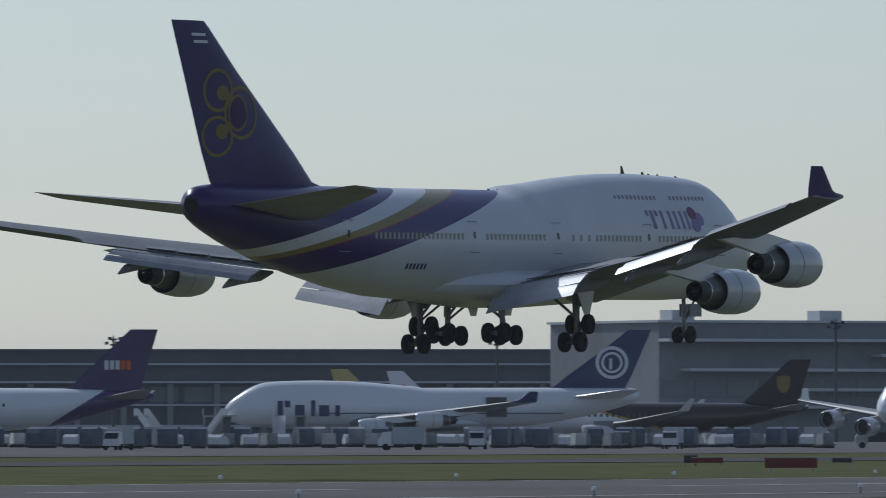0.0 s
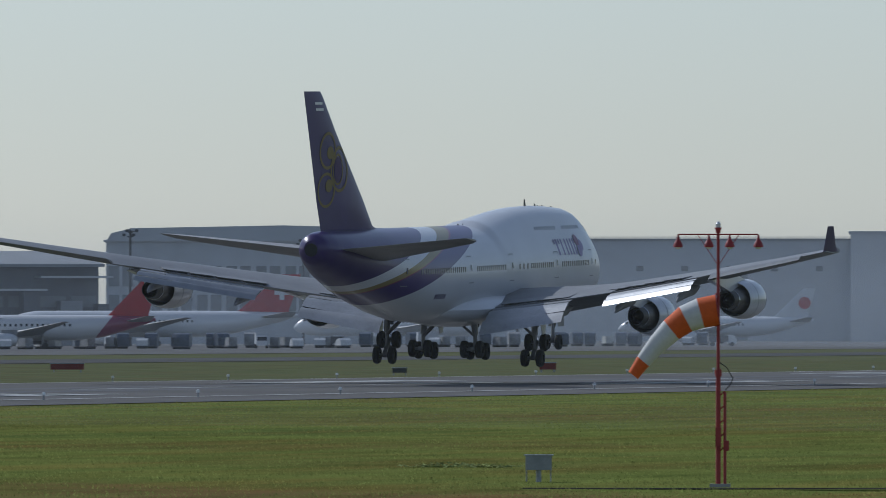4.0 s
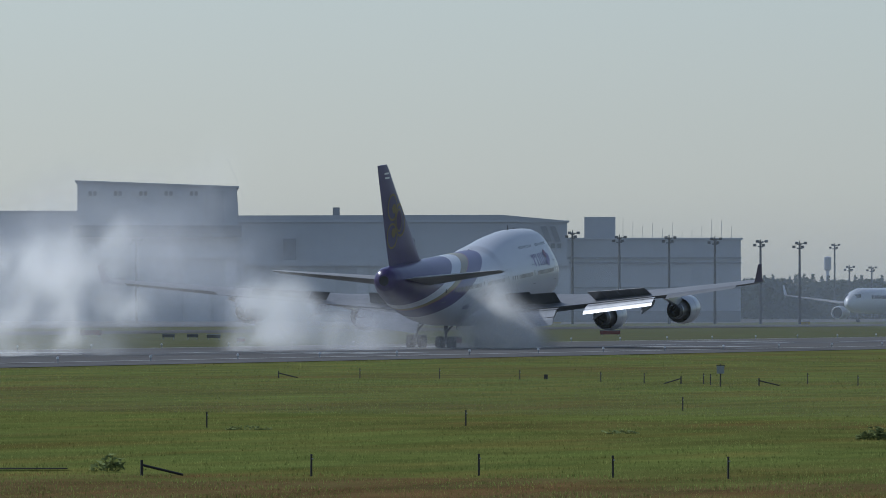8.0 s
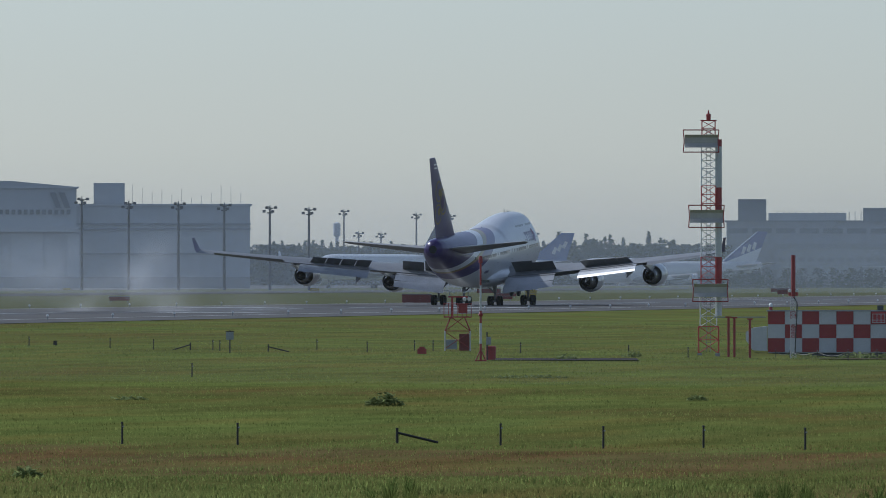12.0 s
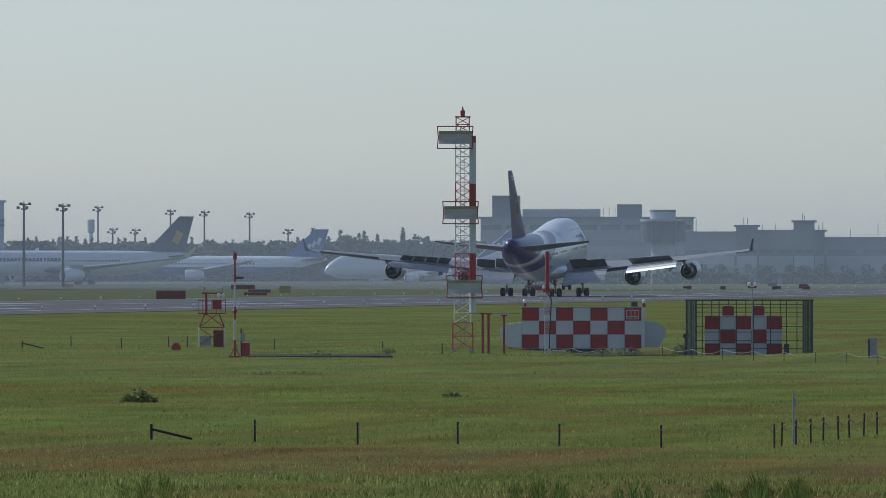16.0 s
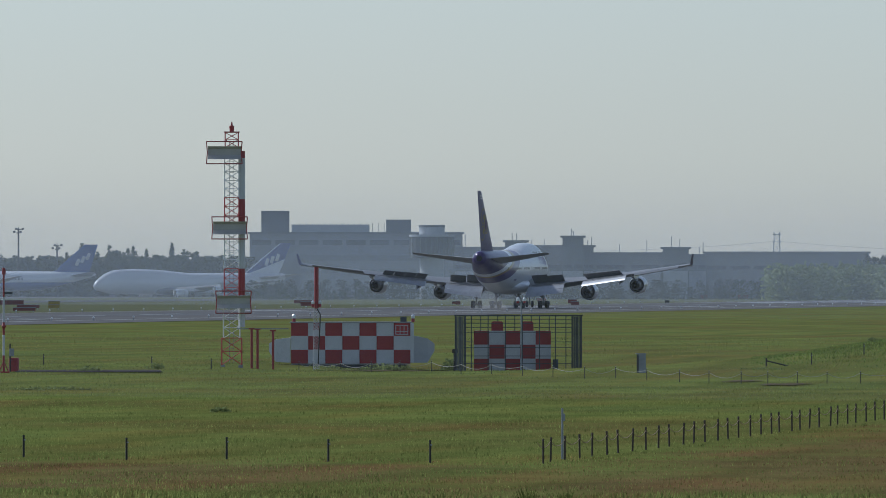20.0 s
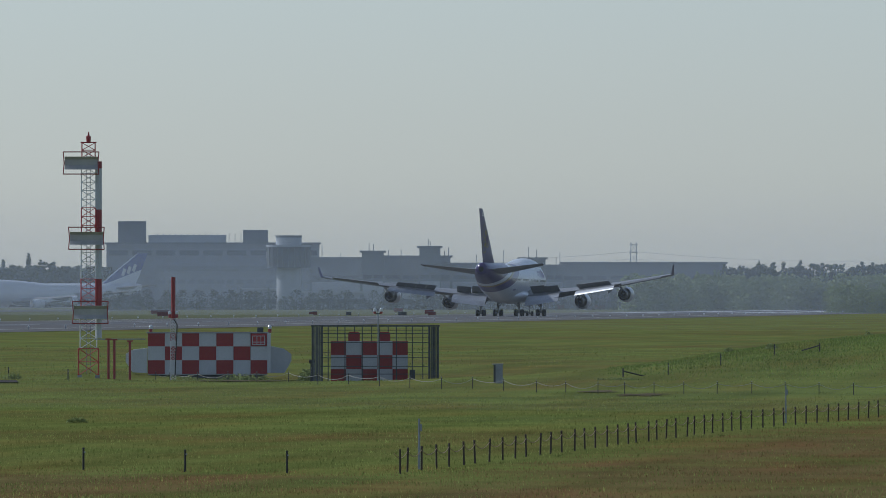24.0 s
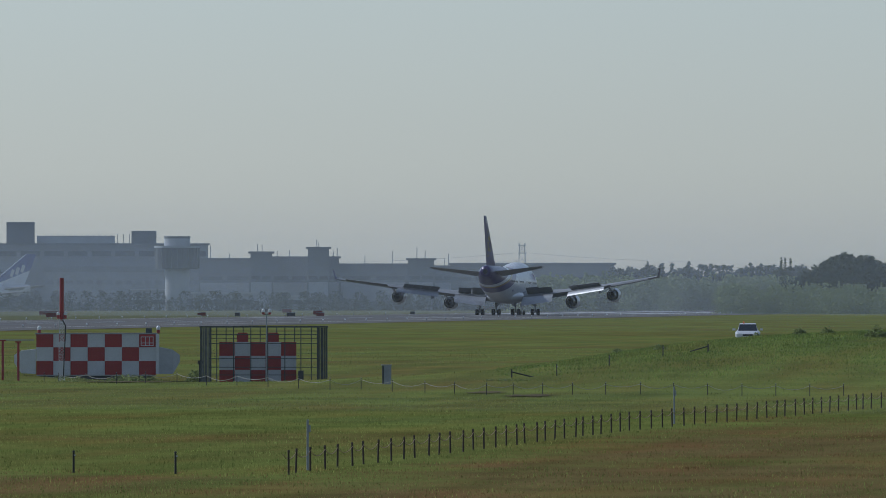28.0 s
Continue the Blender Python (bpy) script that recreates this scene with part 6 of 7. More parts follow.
def crowns(trees, leaf, per=210, clump=1.0):
    """Crowns and trunks: each tree (x, y, ground, height, half width, spiky) as many small leaf clumps."""
    b = Build()
    rnd = random.Random(5)
    for x, y, z, h, w, spiky in trees:
        b.tube((x, y, z), (x, y, z + h * .5), w * .08, w * .04, 5, False)
        for i in range(per):
            u = rnd.random()
            zz = z + h * (.01 + .99 * u)
            rad = w * ((1 - u) ** .8 if spiky else math.sqrt(max(.03, 1 - (2 * u - .85) ** 2 / 1.5)))
            q = rnd.random() * math.tau
            k = math.sqrt(rnd.random())
            c = Vector((x + math.cos(q) * rad * k, y + math.sin(q) * rad * k, zz))
            s = w * rnd.uniform(.13, .30) * clump
            pts = [c + Vector((rnd.uniform(-1, 1), rnd.uniform(-1, 1), rnd.uniform(-.8, .8))) * s for _ in range(4)]
            b.add(pts, [(0, 1, 2), (0, 3, 1), (1, 3, 2)])
    return b


def row(b0, b1, reach, h0, h1, n, spiky=.3, seed=1, jitter=60):
    rnd = random.Random(seed)
    out = []
    for i in range(n):
        brg = b0 + (b1 - b0) * (i + rnd.random()) / n
        r = reach + rnd.uniform(0, jitter)
        x, y = polar(brg, r)
        h = rnd.uniform(h0, h1)
        sp = rnd.random() < spiky
        out.append((x, y, -.3, h * (1.12 if sp else 1), h * (.20 if sp else .36), sp))
    return out


single("far_woods", crowns(row(12.0, 8.9, 3420, 10.0, 13.0, 330, .35, 1), FARLEAF, 240), FARLEAF, pose(0, 0, 0), "distant dark wood of conifers and broadleaf trees", "trees", kind="stuff", smooth=False)
single("far_woods", crowns(row(10.05, 9.4, 3440, 13, 15.5, 12, .8, 9), FARLEAF), FARLEAF, pose(0, 0, 0), "distant row of pointed conifers", "trees", kind="stuff", smooth=False)
single("far_woods", crowns(row(5.8, 3.9, 3000, 8.5, 12.5, 150, .35, 2), FARLEAF), FARLEAF, pose(0, 0, 0), "distant dark wood behind the runway end", "trees", kind="stuff", smooth=False)
single("tree_belt", crowns(row(6.3, 3.9, 2650, 6.6, 9.4, 230, .25, 3, 90), MIDLEAF, 240, .8), MIDLEAF, pose(0, 0, 0), "lighter green belt of bamboo and shrubs", "trees", kind="stuff", smooth=False)
hill = []
rnd = random.Random(8)
for i in range(46):
    brg = 4.85 - i * .02 + rnd.uniform(-.02, .02)
    k = min(1, max(0, (4.86 - brg) / .28))
    h = 5 + 8.0 * k * (1 - .45 * max(0, (4.5 - brg) / .5)) + rnd.uniform(-.8, .6)
    x, y = polar(brg, 2320 + rnd.uniform(0, 50))
    hill.append((x, y, -.3, h, 2.9, False))
for brg in (4.87, 4.85, 4.82):
    hill.append((*polar(brg, 2310), -.3, 12.4, 1.1, True))
single("wooded_hillock", crowns(hill, FARLEAF, 330), FARLEAF, pose(0, 0, 0), "rounded dark clump of tall trees", "trees", kind="stuff", smooth=False)
single("tree_belt", crowns(row(5.2, 3.9, 2270, 4.2, 6.8, 130, .2, 13, 50), MIDLEAF, 240, .8), MIDLEAF, pose(0, 0, 0), "lighter green belt of bamboo before the hillock", "trees", kind="stuff", smooth=False)
single("shrub_belt", crowns(row(9.1, 6.3, 2830, 2.0, 5.4, 170, .1, 4, 80), SHRUB, 260, .65), SHRUB, pose(0, 0, 0), "grey-green shrubs and low trees before the offices", "trees", kind="stuff", smooth=False)


# ---- parked aircraft ----
def two_tone(name, fore, aft, edge, slant, stripe=None):
    """Hull paint that changes from fore to aft along a slanting edge at the station y = edge."""
    m = material(name, fore, 0.3, 0, 0.3, 0.06, coat=0.2)
    n, l = m.node_tree.nodes, m.node_tree.links
    b = n["Principled BSDF"]
    tc, sp = n.new("ShaderNodeTexCoord"), n.new("ShaderNodeSeparateXYZ")
    l.new(tc.outputs["Object"], sp.inputs[0])
    u = calc(m, "SUBTRACT", calc(m, "ADD", calc(m, "MULTIPLY", sp.outputs["Z"], slant), edge), sp.outputs["Y"])
    r = n.new("ShaderNodeValToRGB")
    r.color_ramp.interpolation = "CONSTANT"
    r.color_ramp.elements[0].color = (*fore, 1)
    r.color_ramp.elements[1].position, r.color_ramp.elements[1].color = .5, (*(stripe or aft), 1)
    if stripe:
        x = r.color_ramp.elements.new(.52)
        x.color = (*aft, 1)
    l.new(calc(m, "ADD", calc(m, "DIVIDE", u, 60.0), .5), r.inputs[0])
    l.new(r.outputs[0], b.inputs["Base Color"])
    return m


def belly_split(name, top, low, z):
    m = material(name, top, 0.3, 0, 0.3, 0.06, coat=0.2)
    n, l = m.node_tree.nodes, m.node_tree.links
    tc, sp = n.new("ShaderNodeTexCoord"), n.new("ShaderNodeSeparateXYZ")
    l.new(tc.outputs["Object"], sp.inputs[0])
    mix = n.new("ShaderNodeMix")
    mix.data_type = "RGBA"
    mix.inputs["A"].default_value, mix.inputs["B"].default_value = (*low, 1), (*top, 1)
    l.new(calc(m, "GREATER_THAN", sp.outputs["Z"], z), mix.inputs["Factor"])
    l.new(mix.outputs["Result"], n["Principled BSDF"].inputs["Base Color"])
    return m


def airliner(m, label, length, r, hull_mat, fin_mat, engine_mat=None, winglet=False):
    """A twin-engined airliner, origin on the ground at mid length, nose towards +y."""
    a = thing("airliner", m, label, "aircraft")
    zc = r + 2.0 * r / 2.9
    L = length
    rows = [(0, zc - .3 * r, .04, .04), (.01 * L, zc - .26 * r, .3 * r, .32 * r), (.03 * L, zc - .18 * r, .58 * r, .6 * r), (.07 * L, zc - .06 * r, .85 * r, .87 * r), (.12 * L, zc, r, r), (.66 * L, zc, r, r), (.78 * L, zc + .12 * r, .88 * r, .86 * r), (.9 * L, zc + .42 * r, .5 * r, .5 * r), (.97 * L, zc + .6 * r, .25 * r, .26 * r), (L, zc + .66 * r, .08 * r, .08 * r)]
    piv = L / 2
    part("fuselage", hull(rows, piv, 24, 50), hull_mat, a)
    top = zc + r
    fh = 2.75 * r
    part("fin", blade([(0, .74 * L, .24 * L, top - .35 * r, .1 * r), (0, .80 * L, .17 * L, top, .2 * r), (0, .945 * L, .065 * L, top + fh, .08 * r)], piv, True), fin_mat, a)
    for side in (1, -1):
        part("stabiliser", mirror(blade([(.3 * r, .87 * L, .11 * L, zc + .5 * r, .16 * r), (.17 * L, .965 * L, .035 * L, zc + .9 * r, .05 * r)], piv), side), WING, a)
        wing = part("wing", mirror(blade([(.7 * r, .32 * L, .2 * L, zc - .55 * r, .5 * r), (.18 * L, .44 * L, .1 * L, zc - .25 * r, .25 * r), (.49 * L, .62 * L, .03 * L, zc + .45 * r, .06 * r)], piv), side), WING, a)
        if winglet:
            part("winglet", mirror(Build().rings([[(.49 * L, piv - .62 * L, zc + .45 * r), (.49 * L, piv - .65 * L, zc + .45 * r), (.492 * L, piv - .64 * L, zc + .45 * r)], [(.51 * L, piv - .655 * L, zc + 1.25 * r), (.51 * L, piv - .67 * L, zc + 1.25 * r), (.512 * L, piv - .665 * L, zc + 1.25 * r)]]), side), WHITE, wing)
        k = r * .52
        ex, ey, ez = side * .165 * L, piv - .355 * L, zc - .95 * r
        en = part("engine", Build().lathe([(-2.2 * k, .5 * k), (-1.4 * k, .95 * k), (.4 * k, 1.08 * k), (1.5 * k, .98 * k), (1.6 * k, .86 * k), (1.2 * k, .82 * k)], 16, at=(ex, ey, ez), caps=(True, False)), engine_mat or WHITE, a)
        part("fan", Build().lathe([(1.15 * k, .84 * k), (1.3 * k, .1 * k)], 14, at=(ex, ey, ez), caps=(True, True)), DARKMETAL, en)
        part("pylon", Build().box((ex, ey - k, ez + 1.1 * k), (.3, 2.4 * k, .8 * k)), WING, a)
        gx = side * 1.9 * r / 1.0 * .5
        leg = part("main_gear", Build().tube((gx, piv - .52 * L, .4), (gx, piv - .52 * L, zc - .6 * r), .2, n=6), STRUT, a)
        part("wheel", Build().lathe([(-.6, .6), (.6, .6)], 12, at=(gx, piv - .53 * L, .6), axis="x", caps=(True, True)), TYRE, leg)
        part("wheel", Build().lathe([(-.6, .6), (.6, .6)], 12, at=(gx, piv - .51 * L - 1, .6), axis="x", caps=(True, True)), TYRE, leg)
    ng = part("nose_gear", Build().tube((0, piv - .1 * L, .3), (0, piv - .1 * L, zc - .7 * r), .12, n=6), STRUT, a)
    part("wheel", Build().lathe([(-.35, .45), (.35, .45)], 10, at=(0, piv - .1 * L, .45), axis="x", caps=(True, True)), TYRE, ng)
    part("cockpit_glass", Build().rings([[(sx * .52 * r, piv - .035 * L, zc + .25 * r), (sx * .5 * r, piv - .04 * L, zc + .48 * r), (sx * .66 * r, piv - .055 * L, zc + .5 * r), (sx * .7 * r, piv - .05 * L, zc + .25 * r)] for sx in (-1, 1)]), GLASSY, a)
    for side in (1, -1):
        n = int(L * .6 / 1.1)
        pane = Build().box((0, 0, 0), (.04, .42, .5)).mesh("window", GLASSY, False)
        for i in range(0, n):
            part("window", pane, None, a, m=pose(side * r * .985, piv - .13 * L - i * .53 * L / n, zc + .2 * r))
    return a


def title(owner, L, r, bars, mat):
    """Lettering on the flanks as plain bars: (from the nose, length, height above the centre, tall)."""
    zc = r + 2.0 * r / 2.9
    for side in (1, -1):
        for s, w, z, h in bars:
            x = side * (r * math.sqrt(max(.05, 1 - (z / r) ** 2)) + .03)
            part("title_bar", Build().box((x, L / 2 - s - w / 2, zc + z), (.04, w, h)), mat, owner, smooth=False)


NAVY = material("navy_paint", (0.02, 0.03, 0.12), 0.35, 0, 0.4, 0.1)
BROWN = material("brown_paint", (0.03, 0.018, 0.012), 0.55, 0, 0.4, 0.1)
TEALP = material("sky_blue_paint", (0.12, 0.42, 0.60), 0.3, 0, 0.4, 0.08)
BLUEP = material("blue_paint", (0.03, 0.09, 0.33), 0.35, 0, 0.4, 0.1)
CRIMSON = material("crimson_paint", (0.45, 0.02, 0.03), 0.4, 0, 0.4, 0.1)
YELLOWP = material("yellow_paint", (0.55, 0.36, 0.05), 0.4, 0, 0.4, 0.1)
VIOLET = material("violet_paint", (0.05, 0.02, 0.11), 0.35, 0, 0.4, 0.1)
W3 = (0.74, 0.75, 0.77)


def at(x, y, turn):
    return pose(x, y, land(x, y), 0, 0, turn)


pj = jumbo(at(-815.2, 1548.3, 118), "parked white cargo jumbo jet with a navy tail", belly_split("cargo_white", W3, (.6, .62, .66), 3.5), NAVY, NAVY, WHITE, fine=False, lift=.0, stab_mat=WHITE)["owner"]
for s_, w_, z_, h_ in ((9.6, .9, 6.0, 2.6), (10.8, .9, 6.8, 1.1), (12.8, 1.6, 5.7, 1.9), (15.0, .7, 6.1, 2.6), (16.8, 1.7, 5.7, 1.8), (19.0, .8, 5.7, 1.8)):
    for side in (1, -1):
        part("title_bar", Build().box((side * 3.27, 33 - s_, z_), (.1, w_, h_)), NAVY, pj, "navy lettering bar", smooth=False)
for side in (1, -1):
    part("emblem_ring", ring_plate(33 - 64.0, 13.6, 2.7, 2.7, .55, side * .03), WHITE, pj, "white ring emblem")
    part("emblem_ring", ring_plate(33 - 64.0, 13.6, 1.75, 1.75, .4, side * .03), WHITE, pj, "white ring emblem")
    part("emblem_stem", Build().box((side * .45, 33 - 63.8, 13.4), (.08, .45, 1.8)), WHITE, pj, smooth=False)
    part("cheat_line", Build().box((side * 3.27, 33 - 36, 5.3), (.06, 40, .16)), NAVY, pj, smooth=False)
# solid dark boxes stand for the shade inside the doorways
part("cargo_door_opening", Build().box((3.15, 33 - 45, 6.3), (.4, 3.4, 3.2)), GLASSY, pj, "dark box for an open cargo doorway", smooth=False)
part("cargo_door_opening", Build().box((-3.15, 33 - 45, 6.3), (.4, 3.4, 3.2)), GLASSY, pj, "dark box for an open cargo doorway", smooth=False)
p2 = jumbo(at(-643.2, 1389.1, 184), "white cargo jumbo jet with a yellow tail facing the runway", two_tone("cargo_yellow", W3, (.62, .42, .08), -18, .4), YELLOWP, WHITE, WHITE, fine=False, lift=.0)["owner"]
for s_, w_ in ((12, 2.6), (15.5, 2.0), (18, .8), (20, 1.6), (22.4, 1.2)):
    for side in (1, -1):
        part("title_bar", Build().box((side * 3.27, 33 - s_, 6.2), (.1, w_, 1.9)), BLUEP, p2, "blue lettering bar", smooth=False)
p3 = jumbo(at(-552, 3322, 127), "distant white cargo jumbo jet with a blue tail", WHITE, two_tone("tail_blue_white", (0.012, 0.04, 0.24), W3, 5.1, -2.9), WHITE, WHITE, fine=False, lift=.0)["owner"]
for side in (1, -1):
    for k in range(3):
        part("fin_bar", Build().box((side * .5, 33 - 61.6 - k * 1.9, 13.0 + .7 * k), (.05, 1.1, 2.4), Matrix.Rotation(radians(20), 3, "X")), WHITE, p3, smooth=False)
part("fin_leading_edge", Build().tube((0, PIVOT - 54.4, 9.7), (0, PIVOT - 66.7, 18.9), .24, .16, 12), material("polished_edge", (.85, .86, .87), .22, 1.0, .5, .05), p3, "polished metal fin edge")
fx = airliner(at(-884.5, 1511, 118), "parked white freighter with a violet tail", 69, 3.5, two_tone("freighter_violet", W3, (.05, .02, .11), -12, -1.6), VIOLET)
for k in range(5):
    for side in (1, -1):
        part("fin_bar", Build().box((side * .38, -26.8 - k * .9, 13.2), (.06, .65, 1.5)), WHITE if k < 3 else ORANGE, fx, smooth=False)
DULLGOLD = material("dull_gold_paint", (0.28, 0.18, 0.03), 0.4, 0, 0.5, 0.15)
up = airliner(at(-805.6, 1610.5, 114.5), "parked brown and white freighter with a golden stripe", 55, 2.65, two_tone("freighter_brown", W3, (.035, .022, .014), -12, 3.6, (.5, .3, .04)), BROWN, winglet=True)
for side in (1, -1):
    part("shield", Build().rings([[(x, -23.4 + y, 10.2 + z) for y, z in ((-1.1, 1.3), (0, 1.55), (1.1, 1.3), (1.1, -.2), (.6, -1.1), (0, -1.5), (-.6, -1.1), (-1.1, -.2))] for x in (side * .31, side * .37)]), DULLGOLD, up, "golden shield emblem", smooth=False)
for x, y, top, lb in ((-901.8, 1729, (.5, .4, .12), "yellow and white"), (-925.6, 1795.7, (.7, .7, .72), "plain white")):
    tl = airliner(at(x, y, 298), "parked white airliner with a " + lb + " tail and red emblem", 48, 2.5, WHITE, belly_split("tail_" + lb.split()[0], top, W3, 9.5))
    part("emblem_panel", Build().box((0, -21.6, 10.2), (.75, 1.6, 1.6)), CRIMSON, tl, "red tail emblem", smooth=False)
dl = airliner(at(-757, 1742, 152), "parked white narrow-body with a red and blue tail", 42, 2.0, material("polished_white", (.8, .81, .83), .16, 0, .35, .04, coat=.8), two_tone("tail_red_blue", (.22, .03, .05), (.03, .04, .14), -18.6, -.35))
kl = airliner(at(-706.5, 1763.7, 112), "parked sky-blue airliner seen side-on", 48, 2.9, belly_split("blue_over_white", (.12, .42, .60), W3, 4.4), TEALP)
an = airliner(at(-676, 1775, 128), "parked white airliner with a blue band and blue tail", 40, 2.2, belly_split("band_blue", (.55, .58, .64), W3, 3.4), BLUEP)
ko = airliner(at(-685, 1879.6, 108), "parked pale airliner with a crimson and blue tail", 44, 2.4, two_tone("pale_crimson", (.62, .62, .62), (.22, .03, .08), -9, -.8), CRIMSON)
sw = airliner(at(-765, 2169, 108.6), "parked white airliner with a red tail and white cross", 64, 2.85, WHITE, CRIMSON)
for side in (1, -1):
    part("cross_bar", Build().box((side * .36, -28.6, 11.6), (.06, 1.0, 3.2)), WHITE, sw, smooth=False)
    part("cross_bar", Build().box((side * .36, -28.6, 11.6), (.07, 3.2, 1.0)), WHITE, sw, smooth=False)
au = airliner(at(-771, 2378, 107), "parked white airliner with a red-tipped tail", 60, 2.85, WHITE, belly_split("tail_red_tip", (.45, .03, .03), W3, 12.2))
part("emblem_panel", Build().box((0, -27.4, 10.6), (.8, 2.2, 1.0)), CRIMSON, au, smooth=False)
wa = airliner(at(-738, 2510, 105), "parked white airliner with a round red tail emblem", 48, 2.5, WHITE, WHITE)
part("emblem_panel", Build().tube((-.4, -21.8, 10.0), (.4, -21.8, 10.0), 1.5, n=16), CRIMSON, wa)
ANAJ = airliner(at(-600, 3245, 100), "distant white airliner with a blue lower band and blue tail", 64, 3.0, belly_split("white_over_blue", W3, (.06, .12, .36), 4.6), BLUEP)
for side in (1, -1):
    for k in range(3):
        part("fin_bar", Build().box((side * .36, -26.4 - k * 1.6, 10.8 + k * .9), (.06, 1.0, 2.2), Matrix.Rotation(radians(25), 3, "X")), WHITE, ANAJ, smooth=False)
SIA = airliner(at(-545, 2780, 150), "white airliner with a dark tail taxiing slowly", 72, 3.3, WHITE, material("tail_navy", (.04, .05, .09), .35, 0, .4, .1), winglet=True)
title(SIA, 72, 3.3, [(9 + k * 1.15, .75, .9, .95) for k in range(17)], NAVY)
for side in (1, -1):
    part("fin_emblem", Build().box((side * .40, -31.2, 12.4), (.06, 2.2, 3.4), Matrix.Rotation(radians(28), 3, "X")), YELLOWP, SIA, "golden bird emblem", smooth=False)

# ---- ramp vehicles and loads on the cargo stands ----
ULDM = material("container_white", (0.33, 0.335, 0.34), 0.6, 0.1, 0.6, 0.3)
DOLLY = material("dolly_grey", (0.12, 0.12, 0.125), 0.7, 0, 1.0, 0.2)


SHEETING = material("plastic_sheeting", (0.62, 0.63, 0.64), 0.25, 0, 1.5, 0.15, coat=0.3)
ULDS = [ULDM, material("container_blue", (0.09, 0.115, 0.16), 0.5, 0.1, 0.6, 0.3), material("container_alloy", (0.5, 0.5, 0.5), 0.35, 0.7, 0.6, 0.2)]


def container(m, k, skin=None):
    a = thing("cargo_container", m, ("white domed cargo container", "white slant-sided cargo container", "tarpaulin-covered cargo pallet")[k] + " on a flat dolly", "container", "loads on the stand")
    if k == 0:
        rr = [[(-1.5, y, .6), (-1.5, y, 2.2), (-1.1, y, 2.8), (0, y, 3.1), (1.1, y, 2.8), (1.5, y, 2.2), (1.5, y, .6)] for y in (-1.2, 1.2)]
    elif k == 1:
        rr = [[(-1.5, y, .6), (-1.5, y, 2.2), (1.0, y, 2.2), (1.6, y, 1.5), (1.6, y, .6)] for y in (-.8, .8)]
    else:
        rr = [[(-1.4, y, .6), (-1.3, y, 1.6), (-.6, y, 2.0), (.5, y, 1.8), (1.4, y, 1.2), (1.5, y, .6)] for y in (-1.1, 1.1)]
    part("shell", Build().rings(rr), skin or (ULDM if k < 2 else SHEETING), a, smooth=False)
    part("dolly_bed", Build().box((0, 0, .5), (3.2, 2.2, .18)), DOLLY, a, smooth=False)
    for x in (-1.2, 1.2):
        part("wheel", Build().tube((x, -.9, .25), (x, .9, .25), .25, n=10), TYRE, a)
    return a


protos = [container(at(-660, 1420 + 4 * k, 116), k) for k in range(3)]
protos += [container(at(-664, 1421 + 4 * k, 110), k % 2, ULDS[1 + k % 2]) for k in range(3)]
rnd = random.Random(21)
for i in range(110):
    brg = 24.2 + (30.2 - 24.2) * (i + rnd.random()) / 110
    r = rnd.uniform(1500, 1660)
    if 24.2 < brg < 25.6:
        continue
    x, y = polar(brg, r)
    copy_thing(protos[rnd.choice((0, 1, 1, 2, 2, 2, 3, 4, 5, 5))], at(x, y, 116 + rnd.uniform(-25, 25)))


def van(m, tall, mat, label):
    a = thing("ramp_truck", m, label, "truck", "ramp vehicles")
    part("cargo_body", Build().box((0, -.9, .9 + tall / 2), (2.3, 4.2, tall)), mat, a, smooth=False)
    part("cab", Build().rings([[(-1.1, y, .6), (1.1, y, .6), (1.05, y, z), (-1.05, y, z)] for y, z in ((1.3, 2.5), (2.5, 2.4), (3.1, 1.5))]), WHITE, a, smooth=False)
    part("windscreen", Build().add([(-.95, 2.62, 2.3), (.95, 2.62, 2.3), (.95, 3.12, 1.55), (-.95, 3.12, 1.55)], [(0, 1, 2, 3)]), GLASSY, a)
    for y in (-2.1, 2.1):
        for x in (-1.05, 1.05):
            part("wheel", Build().lathe([(-.15, .45), (.15, .45)], 12, at=(x, y, .45), axis="x", caps=(True, True)), TYRE, a)
    return a


v1 = van(at(-640, 1400, 110), 2.2, PALE2, "grey ramp truck with a box body")
v2 = van(at(-648, 1410, 110), 1.4, DOLLY, "grey ramp tractor with a low load")
for i in range(24):
    brg = 16.2 + (29.9 - 16.2) * (i + rnd.random()) / 24
    r = rnd.uniform(650, 700) / math.sin(radians(brg))
    if 28.0 < brg < 29.4:
        continue
    x, y = polar(brg, r)
    copy_thing(v1 if i % 3 else v2, at(x, y, rnd.choice((20, 110, 200, 290)) + rnd.uniform(-12, 12)))


for i in range(90):
    brg = 16.4 + (24.2 - 16.4) * (i + rnd.random()) / 90
    r = rnd.uniform(655, 690) / math.sin(radians(brg))
    x, y = polar(brg, r)
    copy_thing(protos[rnd.choice((0, 1, 1, 2, 2, 3, 4, 5, 5))], at(x, y, 116 + rnd.uniform(-30, 30)))


